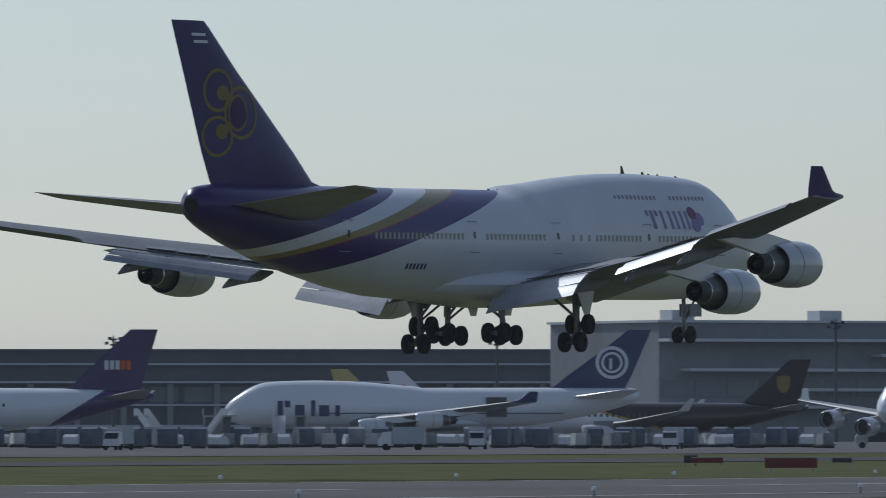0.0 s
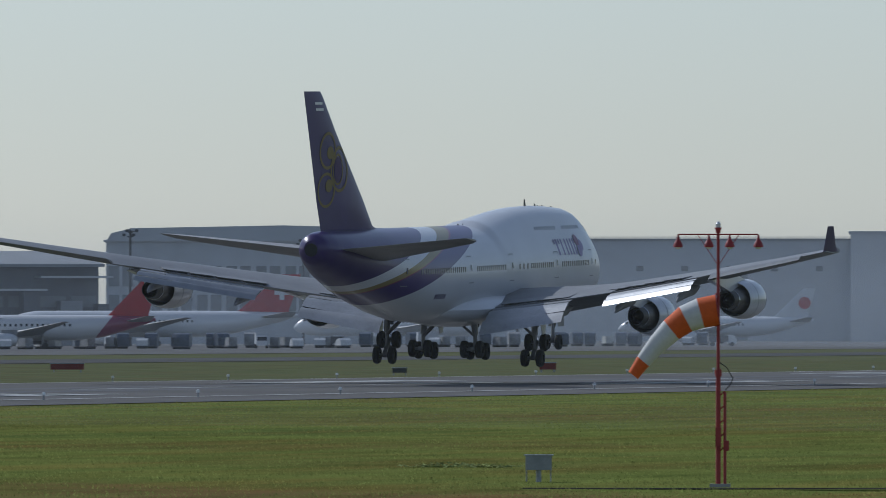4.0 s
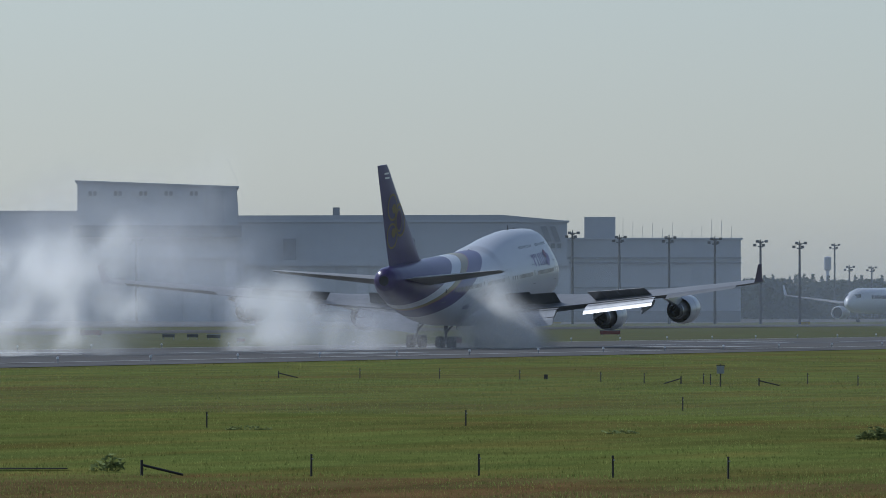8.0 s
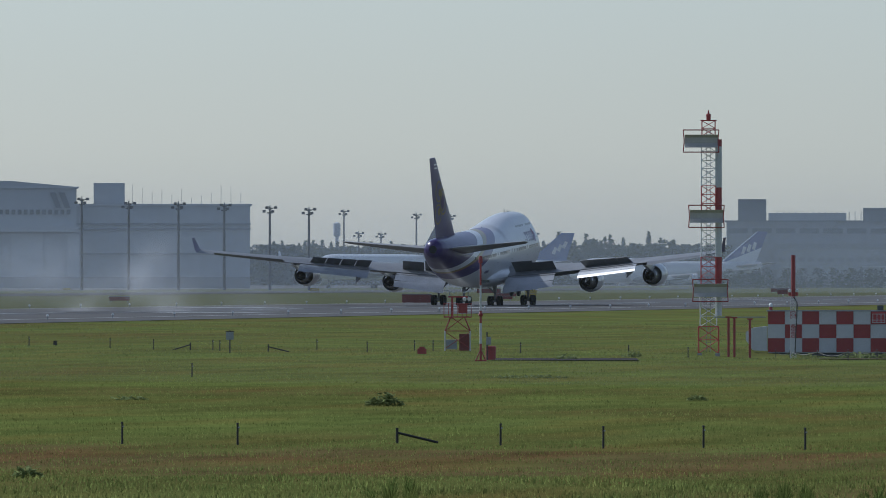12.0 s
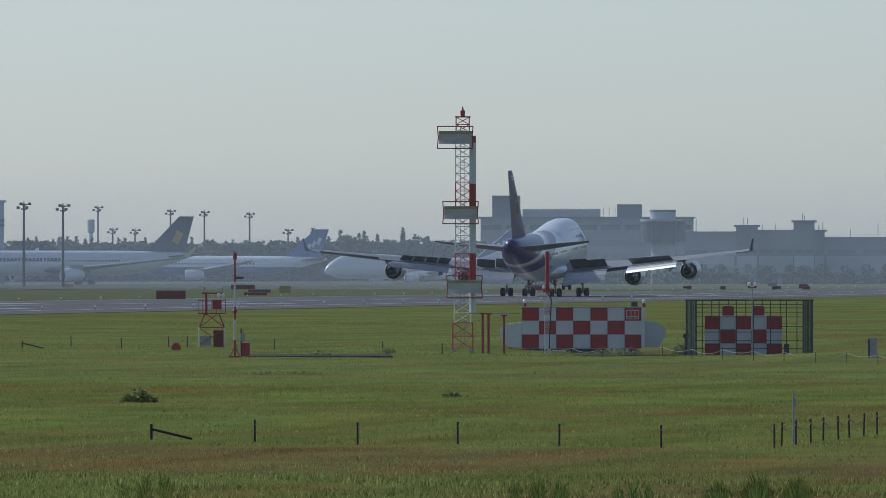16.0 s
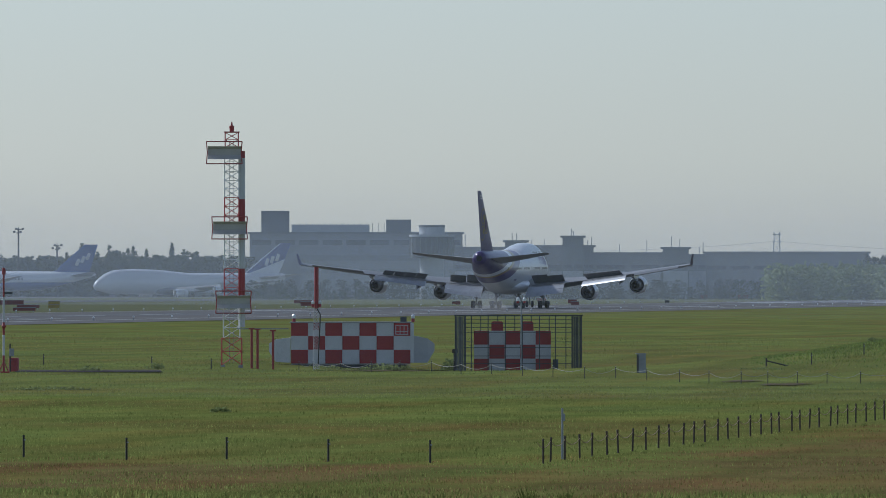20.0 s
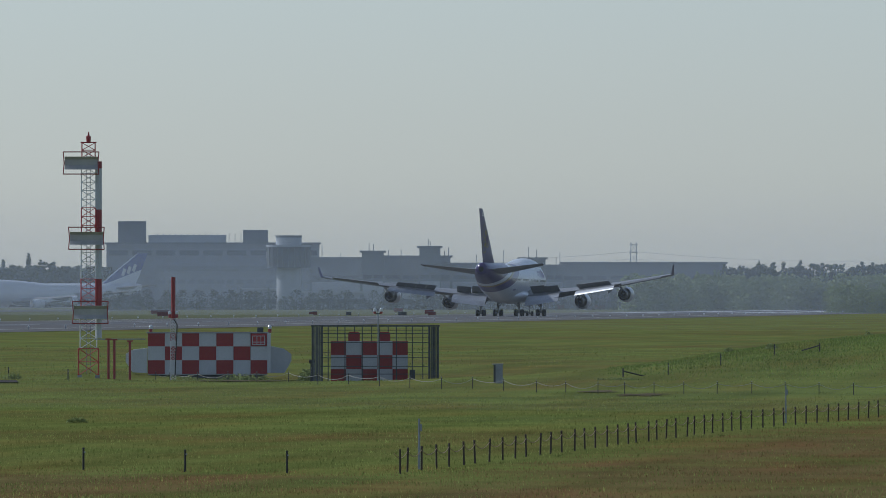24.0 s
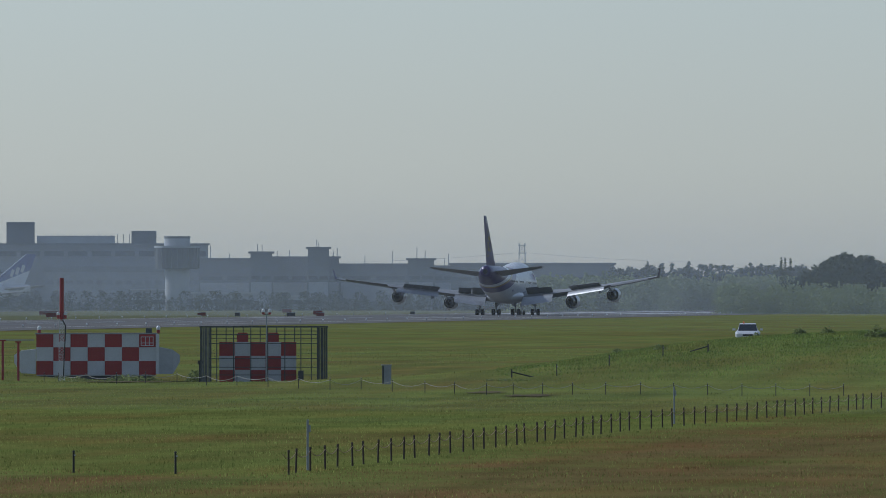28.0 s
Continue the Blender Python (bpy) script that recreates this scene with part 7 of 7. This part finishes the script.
def stairs(m):
    a = thing("boarding_stairs", m, "white mobile boarding stairs with sunlit side", "stairs", "boarding stairs")
    part("flight", Build().rings([[(x, -3.2, .9), (x, 2.6, 4.9), (x, 2.6, 4.5), (x, -3.0, .5)] for x in (-.9, .9)]), WHITEP, a, smooth=False)
    part("side_panel", Build().rings([[(x, -3.2, .9), (x, 2.6, 4.9), (x, 3.8, 4.9), (x, 3.8, 6.0), (x, 2.4, 6.0), (x, -3.3, 2.0)] for x in (.92, .99)]), WHITEP, a, smooth=False)
    part("side_panel", Build().rings([[(x, -3.2, .9), (x, 2.6, 4.9), (x, 3.8, 4.9), (x, 3.8, 6.0), (x, 2.4, 6.0), (x, -3.3, 2.0)] for x in (-.99, -.92)]), WHITEP, a, smooth=False)
    part("platform", Build().box((0, 3.2, 4.8), (1.8, 1.4, .15)), STEEL, a, smooth=False)
    part("chassis", Build().box((0, 0, .6), (2.0, 6.4, .35)).box((0, 2.5, 2.6), (1.2, .3, 4)), DOLLY, a, smooth=False)
    for y in (-2.2, 2.2):
        part("wheel", Build().tube((-.95, y, .4), (.95, y, .4), .4, n=10), TYRE, a)


for x, y, t in ((-823, 1490, 207), (-812, 1493, 27), (-807, 1491, 207), (-832, 1487, 60), (-818, 1484, 240)):
    stairs(at(x, y, t))


# ---- grass and weeds ----
def leafy(name, col, col2, scale):
    """Thin leaves that pass half of the light."""
    m = material(name, col, 0.9, 0, scale, 0.2, col2=col2, spec=0.0, fine=20)
    n, l = m.node_tree.nodes, m.node_tree.links
    tone = n["Principled BSDF"].inputs["Base Color"].links[0].from_socket
    trl, mix = n.new("ShaderNodeBsdfTranslucent"), n.new("ShaderNodeMixShader")
    mix.inputs[0].default_value = 0.7
    geo, mul = n.new("ShaderNodeNewGeometry"), n.new("ShaderNodeMix")
    shade = n.new("ShaderNodeMapRange")
    shade.inputs["To Min"].default_value, shade.inputs["To Max"].default_value = 0.68, 1.22
    l.new(geo.outputs["Random Per Island"], shade.inputs["Value"])
    mul.data_type, mul.blend_type = "RGBA", "MULTIPLY"
    mul.inputs["Factor"].default_value = 1
    l.new(tone, mul.inputs["A"])
    l.new(shade.outputs[0], mul.inputs["B"])
    tone = patchwork(m, mul.outputs["Result"])
    l.new(tone, n["Principled BSDF"].inputs["Base Color"])
    l.new(tone, trl.inputs[0])
    l.new(n["Principled BSDF"].outputs[0], mix.inputs[1])
    l.new(trl.outputs[0], mix.inputs[2])
    l.new(mix.outputs[0], n["Material Output"].inputs[0])
    return m


BLADE = leafy("grass_blade", (0.240, 0.268, 0.080), (0.182, 0.207, 0.060), 0.08)
DRYB = leafy("dry_blade", (0.255, 0.18, 0.075), (0.195, 0.14, 0.06), 0.1)
TALL = leafy("tall_blade", (0.13, 0.17, 0.045), (0.08, 0.11, 0.03), 0.3)
WEED = leafy("weed_leaf", (0.27, 0.31, 0.13), (0.18, 0.23, 0.09), 0.3)


def blades(name, count, r0, r1, b0, b1, h, mat, label, seed, power=1.6, where=None, thin=.10, taper=False):
    rng = np.random.RandomState(seed)
    r = r0 + (r1 - r0) * rng.rand(count) ** power
    brg = np.radians(b0 + (b1 - b0) * rng.rand(count))
    x, y = -np.sin(brg) * r, np.cos(brg) * r
    keep = x > -190.5
    if where:
        keep &= np.array([where(a, c) for a, c in zip(x, y)]) > rng.rand(count)
    x, y, r = x[keep], y[keep], r[keep]
    count = len(x)
    clump = (np.sin(x * .9 + 3 * np.sin(y * .21)) + np.sin(y * .55 + 2 * np.sin(x * .3)) + 2) / 4
    hh = h * (.35 + .65 * rng.rand(count)) * (.5 + .8 * clump)
    if taper:
        u = (np.degrees(np.arctan2(-x, y)) - b0) / (b1 - b0)
        hh = hh * np.clip(1 - (2 * u - 1) ** 2, 0, 1) * (.6 + .5 * np.sin(u * 23 + seed))
    q = rng.rand(count) * math.pi
    wdt = hh * thin + .012 * (r / 300)
    lean = (rng.rand(count, 2) - .5) * hh[:, None] * .8
    z = np.array([land(a, c) for a, c in zip(x, y)]) - .03
    v = np.empty((count * 3, 3))
    v[0::3] = np.c_[x - np.cos(q) * wdt, y - np.sin(q) * wdt, z]
    v[1::3] = np.c_[x + np.cos(q) * wdt, y + np.sin(q) * wdt, z]
    v[2::3] = np.c_[x + lean[:, 0], y + lean[:, 1], z + hh]
    me = bpy.data.meshes.new(name)
    me.from_pydata(v.tolist(), [], [(3 * i, 3 * i + 1, 3 * i + 2) for i in range(count)])
    me.materials.append(mat)
    return tagged(new(name, me), label, "grass", kind="stuff")


blades("mown_grass", 420000, 250, 640, 4.0, 25.5, .10, BLADE, "short uneven green grass of the airfield", 1, 1.6, lambda x, y: .25 if x > -37 and y < 430 else .55 if 252 < y < 288 else 1, .06)
blades("dry_grass", 30000, 290, 430, 4.0, 8.0, .07, DRYB, "rust-brown seeding grass beside the roped posts", 12, 1.0, lambda x, y: 1 if x > -37 else 0, .05)
blades("dry_grass", 40000, 244, 300, 4.0, 17.8, .07, DRYB, "rust-brown seeding grass in the belt", 2, 1.0, None, .05)
blades("near_grass", 50000, 205, 250, 4.0, 17.8, .14, BLADE, "taller green grass at the foot of the hill", 3, 1.0)
blades("verge_grass", 40000, 560, 900, 5.0, 21.0, .14, BLADE, "rough green grass along the runway shoulder", 4, 1.0)
LUSH = leafy("lush_blade", (0.20, 0.26, 0.065), (0.13, 0.18, 0.045), 0.12)
blades("knoll_grass", 90000, 520, 735, 3.9, 6.4, .15, LUSH, "longer grass on the knoll", 9, 1.0, lambda x, y: smooth(-80, -60, x) * smooth(520, 600, y), .05)


def weed(brg, r, w, h, n, seed, label="dark broad-leaved weed clump in the grass"):
    rnd = random.Random(seed)
    b = Build()
    for i in range(n):
        q, k = rnd.random() * math.tau, math.sqrt(rnd.random())
        c = Vector((math.cos(q) * k * w / 2, math.sin(q) * k * w * .3, h * (1 - k * k) * rnd.uniform(.2, 1)))
        s = rnd.uniform(.05, .11) * (1 + h)
        b.add([c + Vector((rnd.uniform(-s, s), rnd.uniform(-s, s), rnd.uniform(-.3 * s, s))) for _ in range(3)], [(0, 1, 2)])
        if i % 6 == 0:
            b.tube((c.x * .6, c.y * .6, 0), c, .008, n=4, caps=False)
    single("weed_clump", b, WEED, spot(brg, r), label, "weed", kind="stuff", smooth=False)


for i, (brg, r, w, h, n) in enumerate(((10.93, 377, 1.3, .42, 420), (15.05, 303, 1.0, .45, 160), (17.75, 345, 4.2, .10, 260), (12.85, 250, .7, .28, 120), 
                                       (10.15, 470, 3.5, .10, 160), (8.35, 596, 1.0, .4, 160), (8.0, 600, .9, .7, 200), (9.25, 395, .8, .2, 110), (4.62, 640, .9, .4, 160), (4.36, 620, 1.4, .7, 240), (5.52, 600, .8, .3, 130), (5.75, 615, .6, .25, 90),
                                       (8.36, 613, 3.4, .34, 420), (8.72, 613, 3.0, .2, 240), (8.02, 604, 1.1, .75, 260), (7.65, 588, 6.5, .2, 300), (8.6, 570, 3.0, .1, 140), (4.77, 640, .8, .45, 170), (5.0, 655, .6, .3, 110), (3.75, 690, 1.8, 1.0, 260), (4.02, 690, 1.2, .7, 200), (6.35, 540, 2.6, .08, 120), (9.6, 575, 1.2, .3, 140), (9.95, 560, 1.4, .25, 140), (12.3, 390, 1.4, .10, 100), (14.3, 396, 1.8, .10, 120))):
    weed(brg, r, w, h, n, 30 + i)
for k, (b0, b1, n) in enumerate(((10.98, 10.72, 1500), (8.9, 8.6, 1500), (7.9, 7.25, 5000), (8.35, 8.2, 700), (6.9, 6.75, 700))):
    blades("tall_grass", n, 219, 236, b1 - .08, b0 + .08, .48, TALL, "tall dark grass stems at the near edge", 6 + k, 1.0, None, .025, True)


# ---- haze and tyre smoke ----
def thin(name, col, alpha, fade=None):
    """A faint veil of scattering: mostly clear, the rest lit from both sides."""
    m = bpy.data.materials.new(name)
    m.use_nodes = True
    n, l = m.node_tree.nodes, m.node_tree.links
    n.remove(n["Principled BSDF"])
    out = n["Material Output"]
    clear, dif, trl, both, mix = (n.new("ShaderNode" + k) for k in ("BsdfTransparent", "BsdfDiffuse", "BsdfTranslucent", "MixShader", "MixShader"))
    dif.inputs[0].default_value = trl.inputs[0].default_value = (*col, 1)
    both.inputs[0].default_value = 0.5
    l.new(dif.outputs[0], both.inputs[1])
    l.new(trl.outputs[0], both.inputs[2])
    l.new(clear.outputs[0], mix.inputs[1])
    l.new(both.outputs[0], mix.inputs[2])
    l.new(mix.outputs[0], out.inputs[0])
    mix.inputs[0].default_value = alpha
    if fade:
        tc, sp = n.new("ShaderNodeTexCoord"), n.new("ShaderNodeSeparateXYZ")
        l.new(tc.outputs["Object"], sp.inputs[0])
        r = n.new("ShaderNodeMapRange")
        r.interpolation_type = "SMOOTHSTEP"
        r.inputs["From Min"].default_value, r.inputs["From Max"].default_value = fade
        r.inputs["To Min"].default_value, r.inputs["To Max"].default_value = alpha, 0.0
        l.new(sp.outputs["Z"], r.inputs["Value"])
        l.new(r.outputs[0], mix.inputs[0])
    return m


# Upright see-through sheets stand in for haze; the near ones lift dark tones.
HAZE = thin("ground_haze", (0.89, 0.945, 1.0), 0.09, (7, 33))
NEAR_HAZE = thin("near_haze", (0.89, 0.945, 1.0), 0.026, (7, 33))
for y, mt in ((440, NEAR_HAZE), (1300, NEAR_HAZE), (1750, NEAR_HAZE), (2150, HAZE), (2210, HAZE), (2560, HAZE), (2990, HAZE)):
    single("haze_sheet", Build().add([(-2600, 0, -3), (300, 0, -3), (300, 0, 35), (-2600, 0, 35)], [(0, 1, 2, 3)]), mt, pose(0, y, 0), "upright see-through sheet that stands in for summer haze", "haze", kind="stuff", smooth=False)


def soft_smoke(name, col, alpha):
    """Smoke whose pieces fade out from their middle."""
    m = thin(name, col, alpha)
    n, l = m.node_tree.nodes, m.node_tree.links
    mix = [k for k in n if k.type == "MIX_SHADER" and k.outputs[0].links and k.outputs[0].links[0].to_node.type == "OUTPUT_MATERIAL"][0]
    half = [k for k in n if k.type == "MIX_SHADER" and k is not mix and k != mix][0]
    half.inputs[0].default_value = 0.85
    uv, ln = n.new("ShaderNodeUVMap"), n.new("ShaderNodeVectorMath")
    ln.operation = "LENGTH"
    l.new(uv.outputs[0], ln.inputs[0])
    r = n.new("ShaderNodeMapRange")
    r.interpolation_type = "SMOOTHERSTEP"
    r.inputs["From Min"].default_value, r.inputs["From Max"].default_value = 0.0, 1.0
    r.inputs["To Min"].default_value, r.inputs["To Max"].default_value = alpha, 0.0
    l.new(ln.outputs["Value"], r.inputs["Value"])
    tc, nz = n.new("ShaderNodeTexCoord"), n.new("ShaderNodeTexNoise")
    nz.inputs["Scale"].default_value, nz.inputs["Detail"].default_value = 0.3, 2
    l.new(tc.outputs["Object"], nz.inputs["Vector"])
    wisp = n.new("ShaderNodeMapRange")
    wisp.inputs["From Min"].default_value, wisp.inputs["From Max"].default_value = 0.18, 0.72
    l.new(nz.outputs["Fac"], wisp.inputs["Value"])
    l.new(calc(m, "MULTIPLY", r.outputs[0], wisp.outputs[0]), mix.inputs[0])
    return m


SMOKE = soft_smoke("tyre_smoke", (1.0, 0.995, 0.955), 0.19)
FAINT = soft_smoke("faint_smoke", (0.99, 0.99, 0.99), 0.055)


def puff_mesh(seed, n, sx, sz, mat, size=1.0):
    """Soft round flakes at all angles about a few lobes."""
    rnd = random.Random(seed)
    lobes = [(rnd.gauss(0, sx * .5), rnd.gauss(0, sx * .5), rnd.gauss(0, sz * .45)) for _ in range(5)]
    v, f, uvs = [], [], []
    for i in range(n):
        o = lobes[i % 5]
        c = Vector((o[0] + rnd.gauss(0, sx * .4), o[1] + rnd.gauss(0, sx * .4), o[2] + rnd.gauss(0, sz * .4)))
        a = Vector((rnd.gauss(0, .45), 1, rnd.gauss(0, .45))).normalized()
        b = a.orthogonal().normalized()
        s = rnd.uniform(2.2, 4.2) * size
        k0 = len(v)
        for q in range(8):
            w = a.cross(b)
            c1, s1 = math.cos(q * math.tau / 8), math.sin(q * math.tau / 8)
            v.append(tuple(c + b * s * c1 + w * s * s1))
            uvs.append((c1, s1))
        f.append(tuple(range(k0, k0 + 8)))
    me = bpy.data.meshes.new("puff")
    me.from_pydata(v, [], f)
    layer = me.uv_layers.new(name="UVMap")
    for k, lp in enumerate(me.loops):
        layer.data[k].uv = uvs[lp.vertex_index]
    me.materials.append(mat)
    return me


PUFFS = [puff_mesh(k, 5, 1.1, .9, SMOKE, .86) for k in range(4)]
THIN_PUFFS = [puff_mesh(k + 5, 5, 1.9, 1.4, FAINT, 1.5) for k in range(4)]
SMOKE_MOVES = []


def wheel_y(t):
    """How far along the runway the main wheels roll at a moment."""
    for p, q in zip(JET_ROWS, JET_ROWS[1:]):
        if t <= q[0]:
            return p[2] + (q[2] - p[2]) * (t - p[0]) / (q[0] - p[0])


def trail(t0, t1, tracks, count, rise, side, label, faint=False, seed=1, life=2.0, climb=1.0, lean=1.0, low=0.0):
    """Puffs torn off the wheels from t0 to t1: they well up where the wheels roll, climb, spread, thin out and sink away."""
    a = thing("tyre_smoke", pose(LINED, wheel_y(t0), 0), label, "smoke", "tyre smoke")
    rnd = random.Random(seed)
    for i in range(count):
        k = ((i + rnd.random()) / count) ** lean
        t = t0 + (t1 - t0) * k
        y = wheel_y(t) - wheel_y(t0) - 2.5
        x = rnd.choice(tracks)
        dx, dy, dz = rnd.gauss(0, side), rnd.gauss(-1, side * .9), (low + (1 - low) * rnd.random() ** 1.2) * rise
        spin, last = rnd.uniform(-30, 30) + 180 * (i % 2), life * rnd.choice((.4, .7, 1.0, 1.4, 2.0))
        pace = climb * rnd.uniform(.7, 1.35)
        ob = part("puff", (THIN_PUFFS if faint else PUFFS)[i % 4], None, a, m=pose(x, y, -9, 0, 0, spin))
        rows = [(0, pose(x, y, -9, 0, 0, spin)), (t - .22, pose(x, y, -9, 0, 0, spin))]
        for dt, g in ((.06, .06), (.35 * pace, .17), (.7 * pace, .45), (1.05 * pace, .8), (1.4 * pace, 1.0)):
            rows.append((t + dt, pose(x + dx * g, y + dy * g, .2 + dz * g, 0, 0, spin + 9 * dt)))
        e = t + 1.4 * pace
        rows.append((e + .1 + last * .6, pose(x + dx * 1.5, y + dy * 1.9 - 2, .2 + dz * 1.12, 0, 0, spin + 25)))
        rows.append((e + .35 + last * 1.2, pose(x + dx * 2.2, y + dy * 3.4 - 6, dz * .9 - 2.5, 0, 0, spin + 40)))
        rows.append((e + .7 + last * 1.8, pose(x + dx * 2.6, y + dy * 4.5 - 9, -13, 0, 0, spin + 55)))
        rows.append((28.0, pose(x + dx * 2.6, y + dy * 4.5 - 9, -13, 0, 0, spin + 55)))
        SMOKE_MOVES.append((ob, rows))
    return a


# ---- what moves ----
# seconds, east, metres along the runway, height, pitch, roll, yaw; it slants in from the west and lines up
LINED = RUNWAY_X
JET_ROWS = [
    (0, -300.54, 579.5, 7.95, 0.51, -0.4, 1.84), (0.5, -296.8, 607.8, 7.28, 0.57, -0.07, 1.37), (1, -270.47, 593.2, 5.79, 0.78, 0.84, 1.02), (1.5, -247.1, 578.6, 4.73, 1.42, 0.68, 0.74), (2, -235.07, 587.4, 4.19, 1.71, 1.23, 0.43), (2.5, -234.54, 620.4, 3.51, 1.74, 1.72, -0.11),
    (4.5, -231.71, 760.1, 1.45, 1.11, 0.38, -1.75), (5, -232.28, 798.0, 1.05, 1.46, -0.74, -1.91), (5.5, -231.58, 831.3, 0.45, 1.82, -2.0, -1.77), (6, -232.35, 868.5, 0.23, 2.13, -2.0, -1.23),
    (7, -232.31, 933.6, 0.05, 1.72, -0.18, -0.55), (8, -233.33, 1001.9, 0.0, 2.9, 0, -0.2), (9, -232.92, 1067.1, 0.0, 3.11, 0, -0.35), (10, -232.99, 1138.5, 0.0, 3.47, 0, -0.7),
    (11, -233.4, 1207.5, 0.0, 3.14, 0, -1.1), (12, -233.27, 1270.1, 0.0, 2.43, 0, -1.1), (13, -233.19, 1332.7, 0.0, 2.31, 0, -1.1), (16, -232.73, 1511.3, 0.0, 2.04, 0, -1.2),
    (17, -232.6, 1568.0, 0.0, 2.42, 0, -1.2), (18, -232.35, 1620.7, 0.0, 1.58, 0, -0.9), (19, -232.47, 1671.6, 0.0, 0.79, 0, -0.4), (20, -232.5, 1719.6, 0.0, 0.28, 0, 0),
    (21, -232.3, 1769.8, 0.0, 0.15, 0, 0.3), (24, -232.7, 1915.7, 0.0, -0.36, -0.4, 1.3), (25, -232.4, 1963.0, 0.0, -0.49, -0.4, 1.2), (26, -232.21, 2010.0, 0.0, -0.6, -0.4, 0.9),
    (27, -232.33, 2052.0, 0.0, -0.6, -0.4, 0.7), (28, -232.4, 2090.5, 0.0, -0.55, -0.4, 0.4)]


trail(5.58, 6.1, (-2.6, -1.0, 1.4), 84, 9.6, 1.3, "dense white tyre smoke billowing from the first touchdown", seed=3, life=.16, lean=.9, low=.6)
trail(5.5, 5.9, (-3.0, 0.0), 9, 3.0, 1.2, "white wisps trailing below the touchdown smoke", seed=13, life=.1, climb=.8)
trail(5.4, 6.4, (-4.0, -1.9, 1.0), 34, 13.0, 3.0, "thin white smoke thinning out over the touchdown point", faint=True, seed=5, life=.9, low=.45)
trail(5.40, 6.0, (-5.5, -3.5, -1.9), 26, 1.8, 1.0, "low white streak of tyre smoke on the asphalt", seed=4, life=.03, climb=.3)
trail(4.6, 5.35, (-5.5, 2.0), 8, 1.6, 3.0, "thin pale dust blown up behind the engines", faint=True, seed=21, life=.6)
trail(6.95, 7.32, (-4.4, -3.0), 20, 6.4, 1.1, "white tyre smoke beside the inner engine", seed=6, life=.05, climb=.7, low=.2)
trail(7.74, 7.97, (4.8, 6.0, 7.2), 50, 7.0, .9, "white tyre smoke rising at the near wheels", seed=8, life=.1, climb=.2)
trail(7.0, 9.5, (-5.5, -1.9, 1.9, 5.5), 40, 4.6, 2.4, "low drifting white smoke along the runway", faint=True, seed=9, life=.45)
trail(8.2, 9.4, (-5.5, 1.9, 5.5), 12, .9, 1.4, "thin white streak of smoke close to the asphalt", seed=10, life=.15, climb=.5)
trail(5.6, 9.2, (-6.0, 2.0), 14, 7.0, 3.5, "thin veil of old smoke over the runway", faint=True, seed=11, life=1.6, climb=1.4)
trail(19.5, 19.9, (0.0,), 3, 1.2, .8, "small puff of smoke as the nose wheels touch", faint=True, seed=12, life=.8)


def motions():
    walk(JET, [(t, pose(x, y, z, p, r, -w)) for t, x, y, z, p, r, w in JET_ROWS])
    for ob, l, y in plane["wing_gear"]:
        walk(ob, [(0, pose(l, y, .62, 48)), (5.7, pose(l, y, .62, 48)), (6.3, pose(l, y, .62, 20)), (7.0, pose(l, y, .62, -2)), (8.0, pose(l, y, .62, -2.5)), (17, pose(l, y, .62, -2.5)), (20, pose(l, y, .62)), (28, pose(l, y, .62))])
    for ob, l, y in plane["body_gear"]:
        walk(ob, [(0, pose(l, y, .62, -6)), (6.0, pose(l, y, .62, -6)), (7.0, pose(l, y, .62, -3)), (17, pose(l, y, .62, -3)), (20, pose(l, y, .62)), (28, pose(l, y, .62))])
    # the wings bend up in flight and settle once the weight is on the wheels
    def droop(side, deg):
        return pose(side * 2.4, 0, 3.55) @ pose(0, 0, 0, 0, side * deg, 0) @ pose(-side * 2.4, 0, -3.55)

    for ob, side, m in plane["outboard"]:
        walk(ob, [(0, m), (6.3, m), (8.0, droop(side, 2.3) @ m), (28, droop(side, 2.3) @ m)])
    for ob, h, side in plane["spoiler"]:
        up = pose(0, 0, 0, -42)
        walk(ob, [(0, h), (6.4, h), (7.0, droop(side, 1.0) @ h @ up), (8.0, droop(side, 2.3) @ h @ up), (28, droop(side, 2.3) @ h @ up)])

    # the sock sways about its hoop, the white airliner turns on the taxiway, the patrol car noses round on the knoll
    walk(SOCK, [(t, pose(-.02, 0, 5.12, 0, -a, 0)) for t, a in ((0, 10), (2.5, 4), (4.5, 9), (5.0, 0), (5.5, -6), (6.0, -11), (6.6, -8), (7.5, -2), (12, 4), (20, -4), (28, 0))])
    rows = []
    for t, brg, turn in ((0, 10.50, 172), (5, 10.53, 171), (9, 10.567, 169), (13, 10.626, 158), (17, 10.684, 128), (21, 10.75, 112), (28, 10.85, 106)):
        x, y = polar(brg, 2815)
        rows.append((t, pose(x - math.sin(radians(turn)) * 35, y + math.cos(radians(turn)) * 35, -.28, 0, 0, turn)))
    walk(SIA, rows)
    rows = []
    for t, brg, r, turn in ((0, 3.6, 800, 170), (20, 4.1, 790, 171), (24, 4.72, 775, 172), (24.5, 4.85, 770, 173), (25, 4.905, 764, 175), (26.5, 5.02, 746, 180), (28, 5.05, 736, 185)):
        x, y = polar(brg, r)
        rows.append((t, pose(x, y, land(x, y), 0, 0, turn)))
    walk(CAR, rows)
    for ob, rows in SMOKE_MOVES:
        walk(ob, rows)


motions()
